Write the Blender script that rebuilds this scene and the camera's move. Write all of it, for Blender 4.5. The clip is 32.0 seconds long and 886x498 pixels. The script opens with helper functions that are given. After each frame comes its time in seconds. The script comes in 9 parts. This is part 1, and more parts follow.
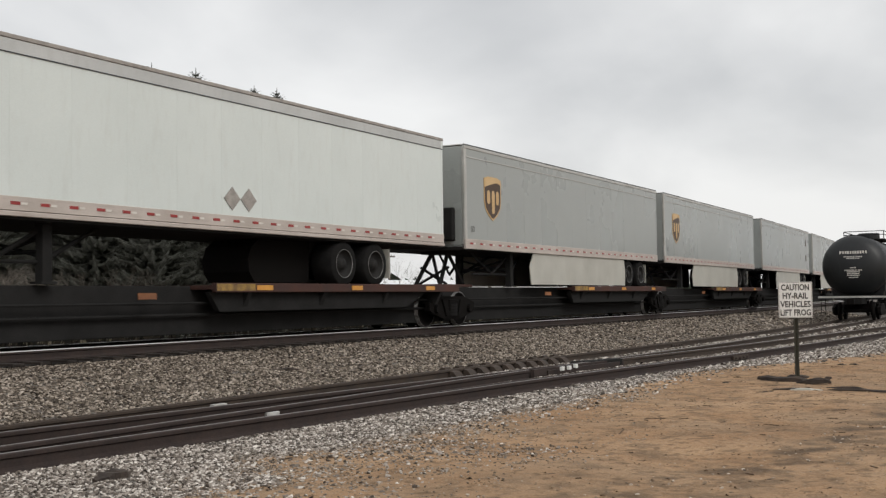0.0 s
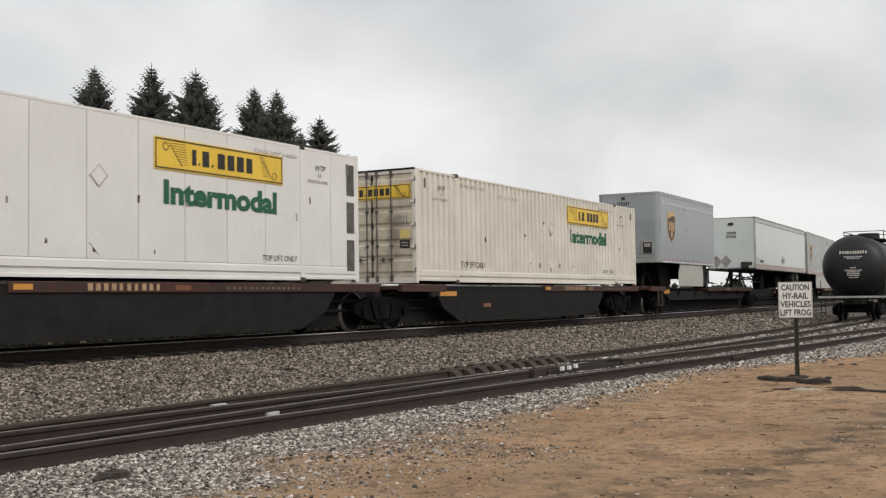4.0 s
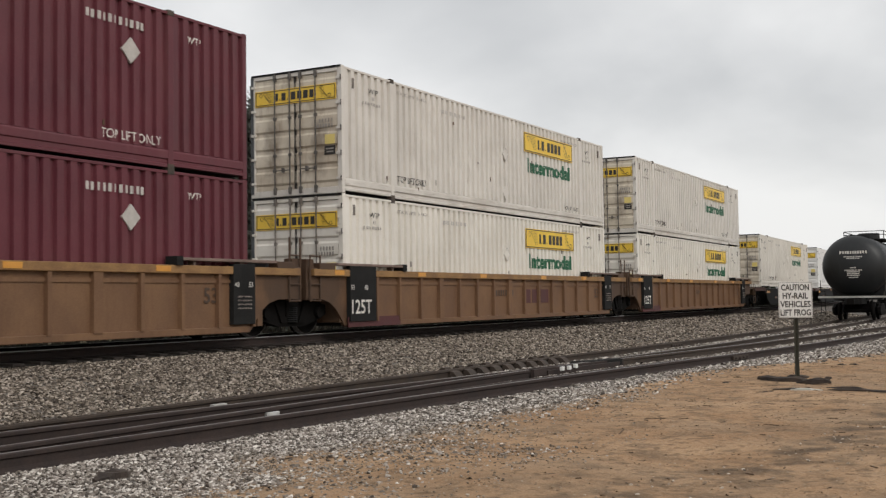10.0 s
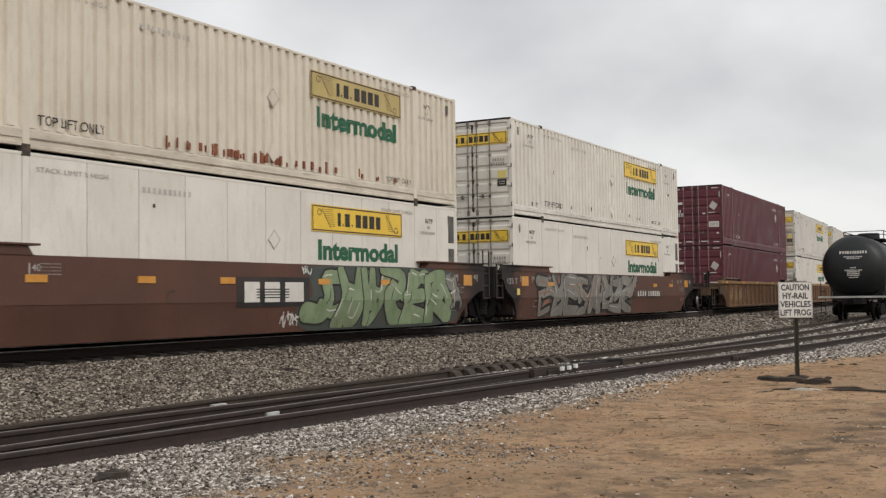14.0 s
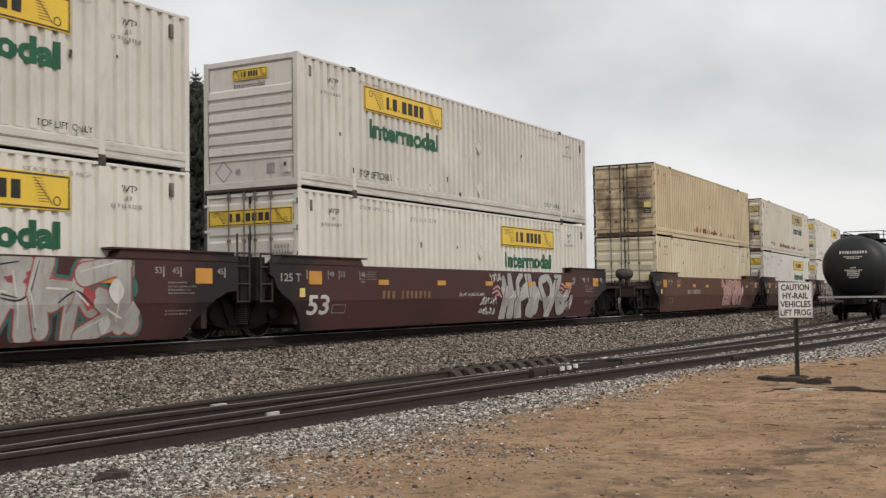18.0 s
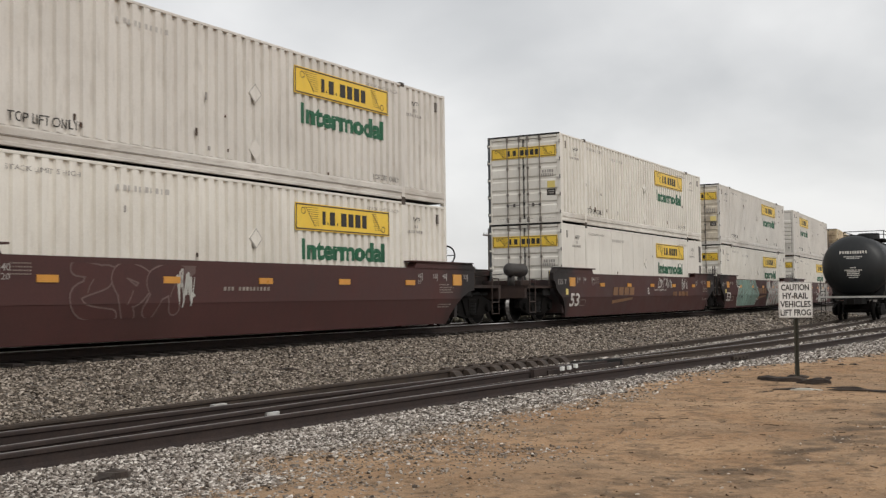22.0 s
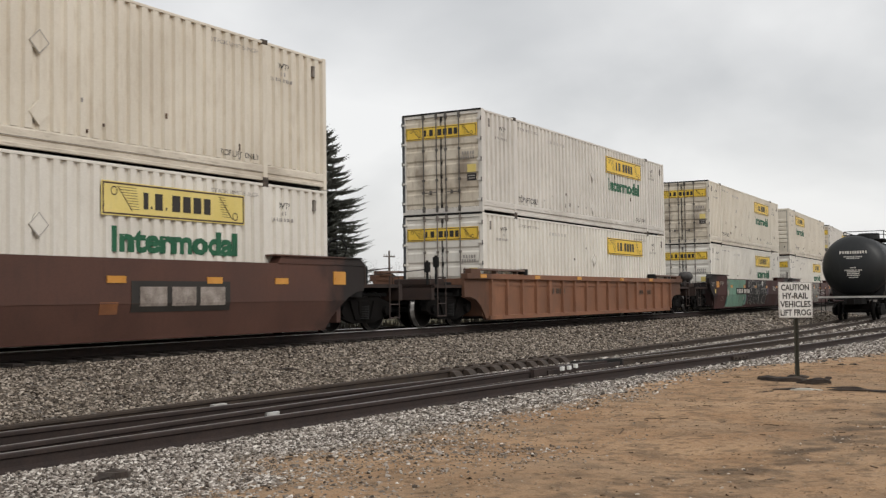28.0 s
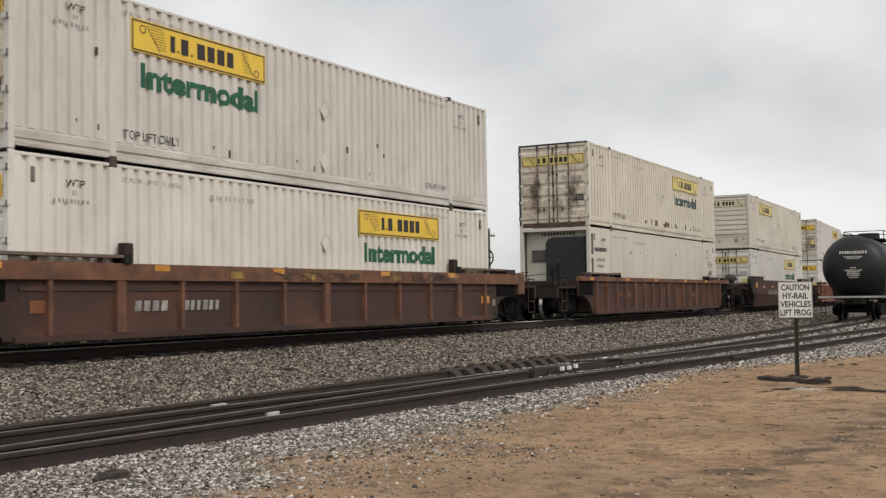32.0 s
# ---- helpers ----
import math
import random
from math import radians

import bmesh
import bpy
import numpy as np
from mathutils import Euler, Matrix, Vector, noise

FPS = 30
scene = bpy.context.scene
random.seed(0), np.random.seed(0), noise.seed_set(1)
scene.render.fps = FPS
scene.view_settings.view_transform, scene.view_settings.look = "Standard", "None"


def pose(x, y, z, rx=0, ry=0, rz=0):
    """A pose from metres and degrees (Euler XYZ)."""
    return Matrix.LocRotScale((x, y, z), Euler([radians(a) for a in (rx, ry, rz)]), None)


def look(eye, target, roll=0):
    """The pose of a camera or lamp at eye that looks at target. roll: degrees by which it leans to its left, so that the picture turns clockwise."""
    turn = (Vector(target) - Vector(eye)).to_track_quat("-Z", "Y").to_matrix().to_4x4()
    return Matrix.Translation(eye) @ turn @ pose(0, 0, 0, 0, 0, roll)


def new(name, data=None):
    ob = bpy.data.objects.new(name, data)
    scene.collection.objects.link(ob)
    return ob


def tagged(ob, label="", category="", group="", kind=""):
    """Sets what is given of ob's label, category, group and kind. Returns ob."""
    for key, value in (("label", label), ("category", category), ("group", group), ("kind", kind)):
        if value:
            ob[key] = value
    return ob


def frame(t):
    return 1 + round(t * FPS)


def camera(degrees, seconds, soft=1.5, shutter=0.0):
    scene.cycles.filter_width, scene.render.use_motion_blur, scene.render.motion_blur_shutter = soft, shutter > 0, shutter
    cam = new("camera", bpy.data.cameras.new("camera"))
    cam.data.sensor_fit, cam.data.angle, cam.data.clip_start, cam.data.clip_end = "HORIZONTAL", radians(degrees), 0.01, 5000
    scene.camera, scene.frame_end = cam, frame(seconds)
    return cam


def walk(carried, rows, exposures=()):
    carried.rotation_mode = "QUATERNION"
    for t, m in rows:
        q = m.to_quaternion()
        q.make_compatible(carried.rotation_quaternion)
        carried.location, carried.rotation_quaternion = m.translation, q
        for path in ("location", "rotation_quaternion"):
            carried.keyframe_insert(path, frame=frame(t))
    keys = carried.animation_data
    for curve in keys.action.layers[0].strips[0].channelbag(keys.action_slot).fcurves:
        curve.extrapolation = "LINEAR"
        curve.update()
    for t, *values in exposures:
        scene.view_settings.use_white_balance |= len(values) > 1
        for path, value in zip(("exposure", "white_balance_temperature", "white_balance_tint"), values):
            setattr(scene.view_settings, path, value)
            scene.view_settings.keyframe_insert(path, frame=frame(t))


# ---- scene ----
EYE = (0.0, 0.0, 0.7414)
YAW, PITCH, ROLL = 60.69, 2.568, -0.80
aim = (EYE[0] + math.sin(radians(YAW)) * math.cos(radians(PITCH)), EYE[1] + math.cos(radians(YAW)) * math.cos(radians(PITCH)),
       EYE[2] + math.sin(radians(PITCH)))
cam = camera(43.63, 32.0, soft=1.30, shutter=0.07)
walk(cam, [(0.0, look(EYE, aim, ROLL)), (32.0, look(EYE, aim, ROLL))], [(0.0, 0.0), (32.0, 0.0)])

# ---- daylight: closed cloud cover, sun only as a soft brightening behind it ----
SUN_EL, SUN_AZ = 38.0, 202.0          # azimuth clockwise from +y
world = bpy.data.worlds.new("overcast")
scene.world = world
world.use_nodes = True
wn, wl = world.node_tree.nodes, world.node_tree.links
wn.clear()
w_out = wn.new("ShaderNodeOutputWorld")
sky = wn.new("ShaderNodeTexSky")
sky.sky_type, sky.sun_disc = "NISHITA", False
sky.sun_elevation, sky.sun_rotation = radians(SUN_EL), radians(SUN_AZ)
sky.air_density, sky.dust_density = 1.0, 3.0
bg_sky = wn.new("ShaderNodeBackground")
bg_sky.inputs[1].default_value = 0.012
wl.new(sky.outputs[0], bg_sky.inputs[0])
tc = wn.new("ShaderNodeTexCoord")
sep = wn.new("ShaderNodeSeparateXYZ")
wl.new(tc.outputs["Generated"], sep.inputs[0])


def wmath(op, a, b=None):
    n = wn.new("ShaderNodeMath")
    n.operation = op
    for k, v in enumerate((a, b)):
        if v is None:
            continue
        if isinstance(v, (int, float)):
            n.inputs[k].default_value = v
        else:
            wl.new(v, n.inputs[k])
    return n.outputs[0]


# cloud sheet: directions projected on a flat layer, two sizes of noise
zc = wmath("MAXIMUM", wmath("ADD", sep.outputs[2], 0.48), 0.16)
comb = wn.new("ShaderNodeCombineXYZ")
wl.new(wmath("DIVIDE", sep.outputs[0], zc), comb.inputs[0])
wl.new(wmath("DIVIDE", sep.outputs[1], zc), comb.inputs[1])
n1 = wn.new("ShaderNodeTexNoise")
n1.inputs["Scale"].default_value, n1.inputs["Detail"].default_value, n1.inputs["Roughness"].default_value = 1.9, 6.0, 0.46
n1.inputs["Distortion"].default_value = 0.25
turn = wn.new("ShaderNodeMapping")
turn.inputs["Rotation"].default_value, turn.inputs["Location"].default_value = (0, 0, radians(185)), (1.3, 0.78, 0)
wl.new(comb.outputs[0], turn.inputs["Vector"])
wl.new(turn.outputs[0], n1.inputs["Vector"])
ramp = wn.new("ShaderNodeValToRGB")
ramp.color_ramp.elements[0].position, ramp.color_ramp.elements[0].color = 0.34, (0.56, 0.565, 0.57, 1)
ramp.color_ramp.elements[1].position, ramp.color_ramp.elements[1].color = 0.62, (0.875, 0.87, 0.86, 1)
wl.new(n1.outputs[0], ramp.inputs[0])
# overcast skies brighten towards the zenith
lift = wmath("ADD", wmath("MULTIPLY", wmath("POWER", wmath("MAXIMUM", sep.outputs[2], 0.0), 1.5), 0.12), 0.97)
bg_cloud = wn.new("ShaderNodeBackground")
wl.new(ramp.outputs[0], bg_cloud.inputs[0])
wl.new(lift, bg_cloud.inputs[1])
add = wn.new("ShaderNodeAddShader")
wl.new(bg_sky.outputs[0], add.inputs[0])
wl.new(bg_cloud.outputs[0], add.inputs[1])
wl.new(add.outputs[0], w_out.inputs[0])

sun_data = bpy.data.lights.new("sun", "SUN")
sun_data.energy, sun_data.angle, sun_data.color = 1.15, radians(26), (1.0, 0.97, 0.93)
sun = new("sun", sun_data)
sdir = Vector((math.sin(radians(SUN_AZ)) * math.cos(radians(SUN_EL)), math.cos(radians(SUN_AZ)) * math.cos(radians(SUN_EL)), math.sin(radians(SUN_EL))))
sun.matrix_world = look(sdir * 100, (0, 0, 0))


# ---- materials ----
def mat(name, dark, light, rough=0.6, metal=0.0, scale=3.0, fine=40.0, streak=0.0, streak_col=(0.1, 0.06, 0.04), bump=0.15, bump_dist=0.004,
        grime=0.0, grime_col=(0.12, 0.09, 0.07), stretch=(1, 1, 0.25), spec=0.4, soot=0.0, rust_at=(0.50, 0.75), dust=0.0):
    """A worn surface: two tones mixed by coarse and fine noise, optional running streaks and blotches of grime."""
    m = bpy.data.materials.new(name)
    m.use_nodes = True
    n, l = m.node_tree.nodes, m.node_tree.links
    bsdf = n["Principled BSDF"]
    co = n.new("ShaderNodeTexCoord")
    info = n.new("ShaderNodeObjectInfo")
    rnd = n.new("ShaderNodeMath")
    rnd.operation = "MULTIPLY"
    rnd.inputs[1].default_value = 40.0
    l.new(info.outputs["Random"], rnd.inputs[0])

    def tex(s, vec=None, detail=4.0):
        t = n.new("ShaderNodeTexNoise")
        t.noise_dimensions = "4D"
        t.inputs["Scale"].default_value, t.inputs["Detail"].default_value = s, detail
        l.new(vec or co.outputs["Object"], t.inputs["Vector"])
        l.new(rnd.outputs[0], t.inputs["W"])
        return t.outputs["Fac"]

    def ranged(v, a, b, lo=0.0, hi=1.0):
        r = n.new("ShaderNodeMapRange")
        r.inputs[1].default_value, r.inputs[2].default_value, r.inputs[3].default_value, r.inputs[4].default_value = a, b, lo, hi
        l.new(v, r.inputs[0])
        return r.outputs[0]

    def mix(fac, a, b):
        x = n.new("ShaderNodeMix")
        x.data_type = "RGBA"
        l.new(fac, x.inputs[0])
        for sock, v in ((x.inputs[6], a), (x.inputs[7], b)):
            if isinstance(v, tuple):
                sock.default_value = (*v, 1)
            else:
                l.new(v, sock)
        return x.outputs[2]

    coarse, grain = tex(scale), tex(fine, detail=2.0)
    add_n = n.new("ShaderNodeMath")
    add_n.operation = "MULTIPLY_ADD"
    add_n.inputs[1].default_value = 0.45
    l.new(grain, add_n.inputs[0])
    l.new(coarse, add_n.inputs[2])
    col = mix(ranged(add_n.outputs[0], 0.5, 0.95), dark, light)
    if streak:
        mp = n.new("ShaderNodeMapping")
        mp.inputs["Scale"].default_value = stretch
        l.new(co.outputs["Object"], mp.inputs["Vector"])
        s = tex(9.0, mp.outputs[0], 5.0)
        col = mix(ranged(s, 0.52, 0.80, 0.0, streak), col, streak_col)
    if grime:
        g = tex(scale * 0.45, detail=8.0)
        col = mix(ranged(g, *rust_at, 0.0, grime), col, grime_col)
    if soot:
        # two soot stains rising on either side of the middle of the doors
        sx = n.new("ShaderNodeSeparateXYZ")
        l.new(co.outputs["Object"], sx.inputs[0])

        def op(kind, a, b=None):
            q = n.new("ShaderNodeMath")
            q.operation = kind
            for sock, v in zip(q.inputs, (a, b)):
                if isinstance(v, float):
                    sock.default_value = v
                elif v is not None:
                    l.new(v, sock)
            return q.outputs[0]
        dy = op("DIVIDE", op("SUBTRACT", op("ABSOLUTE", sx.outputs[1]), 0.68), 0.26)
        dz = op("DIVIDE", op("SUBTRACT", sx.outputs[2], 1.15), 0.75)
        rad = op("SQRT", op("ADD", op("MULTIPLY", dy, dy), op("MULTIPLY", dz, dz)))
        fuzzy = op("ADD", rad, op("MULTIPLY", op("SUBTRACT", tex(5.0, detail=6.0), 0.5), 2.4))
        col = mix(ranged(fuzzy, 1.15, 0.25, 0.0, soot), col, (0.075, 0.040, 0.022))
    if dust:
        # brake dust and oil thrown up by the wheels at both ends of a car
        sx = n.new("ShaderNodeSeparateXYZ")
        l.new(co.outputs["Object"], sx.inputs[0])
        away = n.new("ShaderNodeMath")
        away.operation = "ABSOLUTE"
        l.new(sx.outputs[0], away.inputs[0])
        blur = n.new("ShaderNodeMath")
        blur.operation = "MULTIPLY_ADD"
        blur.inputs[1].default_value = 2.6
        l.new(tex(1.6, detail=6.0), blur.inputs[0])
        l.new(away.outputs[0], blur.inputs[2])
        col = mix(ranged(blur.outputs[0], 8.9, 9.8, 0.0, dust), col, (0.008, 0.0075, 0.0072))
    l.new(col, bsdf.inputs["Base Color"])
    l.new(ranged(coarse, 0.3, 0.7, max(rough - 0.1, 0.05), min(rough + 0.1, 1.0)), bsdf.inputs["Roughness"])
    bsdf.inputs["Metallic"].default_value = metal
    bsdf.inputs["Specular IOR Level"].default_value = spec
    if bump:
        b = n.new("ShaderNodeBump")
        b.inputs["Strength"].default_value, b.inputs["Distance"].default_value = bump, bump_dist
        l.new(add_n.outputs[0], b.inputs["Height"])
        l.new(b.outputs[0], bsdf.inputs["Normal"])
    return m


M = {}
M["white"] = mat("container_white", (0.65, 0.612, 0.545), (0.785, 0.75, 0.68), 0.5, scale=0.7, streak=0.30, streak_col=(0.42, 0.36, 0.28), grime=0.16, grime_col=(0.4, 0.36, 0.3))
M["ivory"] = mat("container_ivory", (0.655, 0.605, 0.53), (0.79, 0.745, 0.665), 0.5, scale=0.7, streak=0.30, streak_col=(0.42, 0.35, 0.27), grime=0.18, grime_col=(0.42, 0.37, 0.31))
M["cream"] = mat("container_cream", (0.61, 0.55, 0.455), (0.735, 0.68, 0.58), 0.5, scale=0.7, streak=0.36, streak_col=(0.40, 0.31, 0.21), grime=0.22, grime_col=(0.4, 0.34, 0.26))
M["pale"] = mat("container_pale_grey", (0.59, 0.555, 0.505), (0.71, 0.675, 0.62), 0.5, scale=0.7, streak=0.40, streak_col=(0.36, 0.32, 0.27), grime=0.25, grime_col=(0.36, 0.33, 0.29))
M["clean"] = mat("container_clean_white", (0.70, 0.69, 0.66), (0.80, 0.79, 0.76), 0.45, scale=0.7, streak=0.15, streak_col=(0.5, 0.48, 0.44), grime=0.08, grime_col=(0.45, 0.43, 0.4))
M["tan_rusty"] = mat("rusty_tan_door", (0.50, 0.38, 0.23), (0.62, 0.50, 0.33), 0.65, scale=1.6, streak=0.85, streak_col=(0.13, 0.065, 0.032), grime=0.95, grime_col=(0.075, 0.042, 0.026), stretch=(1, 1, 0.4), soot=0.85, rust_at=(0.47, 0.68))
M["cream_rusty"] = mat("rusty_cream_door", (0.62, 0.545, 0.43), (0.75, 0.675, 0.56), 0.65, scale=1.6, streak=0.95, streak_col=(0.22, 0.10, 0.042), grime=0.95, grime_col=(0.21, 0.11, 0.055), stretch=(1, 1, 0.4), soot=0.9, rust_at=(0.50, 0.72))
M["cream_door"] = mat("stained_cream_door", (0.55, 0.485, 0.38), (0.72, 0.65, 0.54), 0.6, scale=1.4, streak=0.6, streak_col=(0.26, 0.17, 0.10), grime=0.55, grime_col=(0.27, 0.19, 0.12), stretch=(1, 1, 0.3), soot=0.45)
for key, a, b in (("white", (0.58, 0.545, 0.485), (0.76, 0.725, 0.66)), ("cream", (0.52, 0.465, 0.38), (0.70, 0.64, 0.54)), ("pale", (0.52, 0.49, 0.445), (0.68, 0.645, 0.59))):
    M["rail_" + key] = mat("bottom_rail_" + key, a, b, 0.6, scale=1.3, streak=0.6, streak_col=(0.20, 0.14, 0.09), grime=0.5, grime_col=(0.26, 0.20, 0.145), stretch=(0.35, 1, 2.5))
M["tan"] = mat("container_tan", (0.52, 0.40, 0.24), (0.66, 0.54, 0.36), 0.55, scale=0.7, streak=0.35, streak_col=(0.36, 0.24, 0.13), grime=0.25, grime_col=(0.33, 0.23, 0.13))
M["buff"] = mat("container_buff", (0.62, 0.53, 0.36), (0.74, 0.66, 0.49), 0.55, scale=0.7, streak=0.30, streak_col=(0.40, 0.29, 0.17), grime=0.2, grime_col=(0.36, 0.27, 0.17))
M["maroon"] = mat("container_maroon", (0.088, 0.018, 0.026), (0.130, 0.029, 0.039), 0.5, scale=0.8, streak=0.3, streak_col=(0.16, 0.07, 0.07), grime=0.15)
M["greenwhite"] = mat("container_greenish_white", (0.57, 0.53, 0.445), (0.67, 0.625, 0.535), 0.4, scale=0.6, streak=0.2, streak_col=(0.5, 0.5, 0.44), bump=0.05)
M["trailer_white"] = mat("trailer_white", (0.61, 0.655, 0.63), (0.69, 0.735, 0.71), 0.35, scale=0.5, streak=0.25, streak_col=(0.5, 0.5, 0.46), bump=0.04)
M["trailer_grey"] = mat("trailer_grey", (0.28, 0.305, 0.32), (0.355, 0.38, 0.395), 0.35, scale=0.5, streak=0.3, streak_col=(0.3, 0.3, 0.29), bump=0.04)
M["trailer_silver"] = mat("trailer_silver", (0.285, 0.30, 0.287), (0.35, 0.366, 0.352), 0.30, scale=0.4, streak=0.25, streak_col=(0.38, 0.4, 0.38), bump=0.04)
M["skirt"] = mat("skirt_panel", (0.40, 0.39, 0.345), (0.51, 0.50, 0.45), 0.5, scale=1.5, grime=0.3, grime_col=(0.3, 0.27, 0.22))
M["rod"] = mat("lock_rod_steel", (0.05, 0.045, 0.04), (0.17, 0.155, 0.14), 0.6, metal=0.2, scale=4.0)
M["rod_steel"] = mat("galvanised_rod", (0.11, 0.095, 0.08), (0.28, 0.25, 0.22), 0.55, metal=0.3, scale=4.0, grime=0.5, grime_col=(0.10, 0.07, 0.05))
M["maroon_rod"] = mat("maroon_rod", (0.20, 0.12, 0.12), (0.36, 0.26, 0.25), 0.5, metal=0.2, scale=4.0)
M["post_edge"] = mat("dark_blue_grey_edge", (0.045, 0.05, 0.055), (0.10, 0.105, 0.11), 0.6, metal=0.2, scale=3.0)
M["rust_dark"] = mat("rust_dark", (0.05, 0.030, 0.020), (0.14, 0.085, 0.05), 0.8, scale=3.0, bump=0.4)
M["board"] = mat("walkway_board", (0.12, 0.085, 0.07), (0.24, 0.17, 0.14), 0.75, scale=1.6, streak=0.4, grime=0.5, grime_col=(0.06, 0.045, 0.035))
M["platform"] = mat("grimy_brown_platform", (0.018, 0.011, 0.009), (0.048, 0.027, 0.020), 0.8, scale=2.0, grime=0.4, grime_col=(0.012, 0.010, 0.009))
M["platform_tan"] = mat("grimy_tan_platform", (0.06, 0.036, 0.02), (0.13, 0.08, 0.045), 0.8, scale=2.0, grime=0.5, grime_col=(0.025, 0.018, 0.013))
M["alloy_pale"] = mat("pale_aluminium_trim", (0.55, 0.56, 0.56), (0.70, 0.71, 0.71), 0.4, metal=0.2, scale=2.0)
M["gold_faded"] = mat("faded_gold_paint", (0.13, 0.065, 0.030), (0.24, 0.125, 0.060), 0.6, scale=1.5, grime=0.4, bump=0.0)
M["gold_pale"] = mat("pale_gold_paint", (0.52, 0.34, 0.15), (0.66, 0.47, 0.25), 0.5, scale=1.0, bump=0.0)
M["trailer_top"] = mat("trailer_roof_band", (0.42, 0.43, 0.42), (0.55, 0.56, 0.55), 0.4, scale=0.8, streak=0.3, streak_col=(0.3, 0.3, 0.28), bump=0.03)
M["gold"] = mat("gold_paint", (0.46, 0.29, 0.12), (0.62, 0.43, 0.22), 0.5, scale=1.0, bump=0.0)
M["yellow_faint"] = mat("sign_yellow_bleached", (0.60, 0.56, 0.36), (0.70, 0.66, 0.46), 0.55, scale=1.2, streak=0.3, streak_col=(0.5, 0.45, 0.3), bump=0.03)
M["faded_white"] = mat("faded_white_lettering", (0.16, 0.13, 0.11), (0.38, 0.33, 0.29), 0.6, scale=5.0, grime=0.5, grime_col=(0.07, 0.045, 0.035), bump=0.0)
M["reflector_old"] = mat("dirty_reflector", (0.16, 0.06, 0.025), (0.28, 0.11, 0.04), 0.5, scale=3.0, grime=0.4, bump=0.0)
M["ladder"] = mat("ladder_dark_steel", (0.022, 0.015, 0.013), (0.060, 0.040, 0.032), 0.7, scale=4.0)
M["alloy"] = mat("aluminium_rail", (0.42, 0.41, 0.38), (0.58, 0.57, 0.54), 0.4, metal=0.5, scale=2.0, grime=0.3, grime_col=(0.22, 0.19, 0.15))
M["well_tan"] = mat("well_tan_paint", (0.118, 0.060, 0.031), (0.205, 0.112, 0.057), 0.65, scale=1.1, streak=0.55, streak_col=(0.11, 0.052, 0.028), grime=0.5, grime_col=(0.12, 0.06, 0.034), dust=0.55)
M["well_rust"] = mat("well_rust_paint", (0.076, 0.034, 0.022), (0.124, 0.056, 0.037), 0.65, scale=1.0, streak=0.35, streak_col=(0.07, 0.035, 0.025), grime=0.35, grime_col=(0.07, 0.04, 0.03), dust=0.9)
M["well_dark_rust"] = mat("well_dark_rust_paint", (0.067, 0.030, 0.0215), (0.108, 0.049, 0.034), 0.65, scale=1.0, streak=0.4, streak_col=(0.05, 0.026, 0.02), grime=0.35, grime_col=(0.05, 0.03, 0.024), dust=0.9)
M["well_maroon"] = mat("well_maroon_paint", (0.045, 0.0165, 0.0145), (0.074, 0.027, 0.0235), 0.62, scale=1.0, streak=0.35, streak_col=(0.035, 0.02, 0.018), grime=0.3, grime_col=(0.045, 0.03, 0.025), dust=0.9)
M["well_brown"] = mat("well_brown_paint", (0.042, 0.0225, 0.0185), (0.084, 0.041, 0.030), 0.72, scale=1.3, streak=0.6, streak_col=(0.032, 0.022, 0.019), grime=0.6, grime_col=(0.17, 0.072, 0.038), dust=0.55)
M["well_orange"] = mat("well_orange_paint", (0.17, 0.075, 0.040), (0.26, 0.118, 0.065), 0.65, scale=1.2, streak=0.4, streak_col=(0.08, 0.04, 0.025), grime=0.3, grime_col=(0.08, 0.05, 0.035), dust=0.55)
# rusty rib colour, lightened too so the recessed panels look shaded beside it
M["rib_rust_lit"] = mat("rusty_lit_rib_paint", (0.085, 0.042, 0.030), (0.215, 0.095, 0.052), 0.7, scale=2.0, streak=0.5, streak_col=(0.05, 0.03, 0.022), grime=0.4, grime_col=(0.06, 0.035, 0.026))
M["deck_red"] = mat("flatcar_deck_red", (0.032, 0.015, 0.012), (0.080, 0.032, 0.022), 0.7, scale=1.5, streak=0.3, streak_col=(0.04, 0.025, 0.02), grime=0.4, grime_col=(0.05, 0.035, 0.03))
M["dark"] = mat("grimy_steel", (0.0135, 0.0133, 0.0130), (0.0265, 0.0258, 0.0252), 0.9, scale=3.0, bump=0.2, spec=0.12)
M["truck"] = mat("cast_truck_steel", (0.0045, 0.004, 0.0038), (0.010, 0.0088, 0.008), 0.9, scale=4.0, bump=0.3, spec=0.1)
# oily ballast, with the shade under the train put into its colour
M["oily_shaded"] = mat("oily_shaded_ballast", (0.008, 0.007, 0.006), (0.030, 0.025, 0.021), 0.85, scale=9.0, fine=50.0, bump=0.8, bump_dist=0.02)
M["rail_head"] = mat("rail_head_steel", (0.66, 0.65, 0.64), (0.80, 0.79, 0.78), 0.5, metal=0.3, scale=5.0)
M["rail_dull"] = mat("rail_head_dull", (0.19, 0.175, 0.165), (0.32, 0.30, 0.29), 0.40, metal=0.6, scale=5.0)
M["slide"] = mat("worn_slide_plate", (0.45, 0.44, 0.42), (0.66, 0.65, 0.63), 0.5, metal=0.3, scale=8.0, grime=0.4)
M["rail_web"] = mat("rail_rust", (0.021, 0.0142, 0.0124), (0.049, 0.0335, 0.0285), 0.85, scale=5.0, bump=0.3)
M["rail_brown"] = mat("rail_brown_rust", (0.030, 0.022, 0.017), (0.068, 0.049, 0.037), 0.85, scale=5.0, bump=0.3)
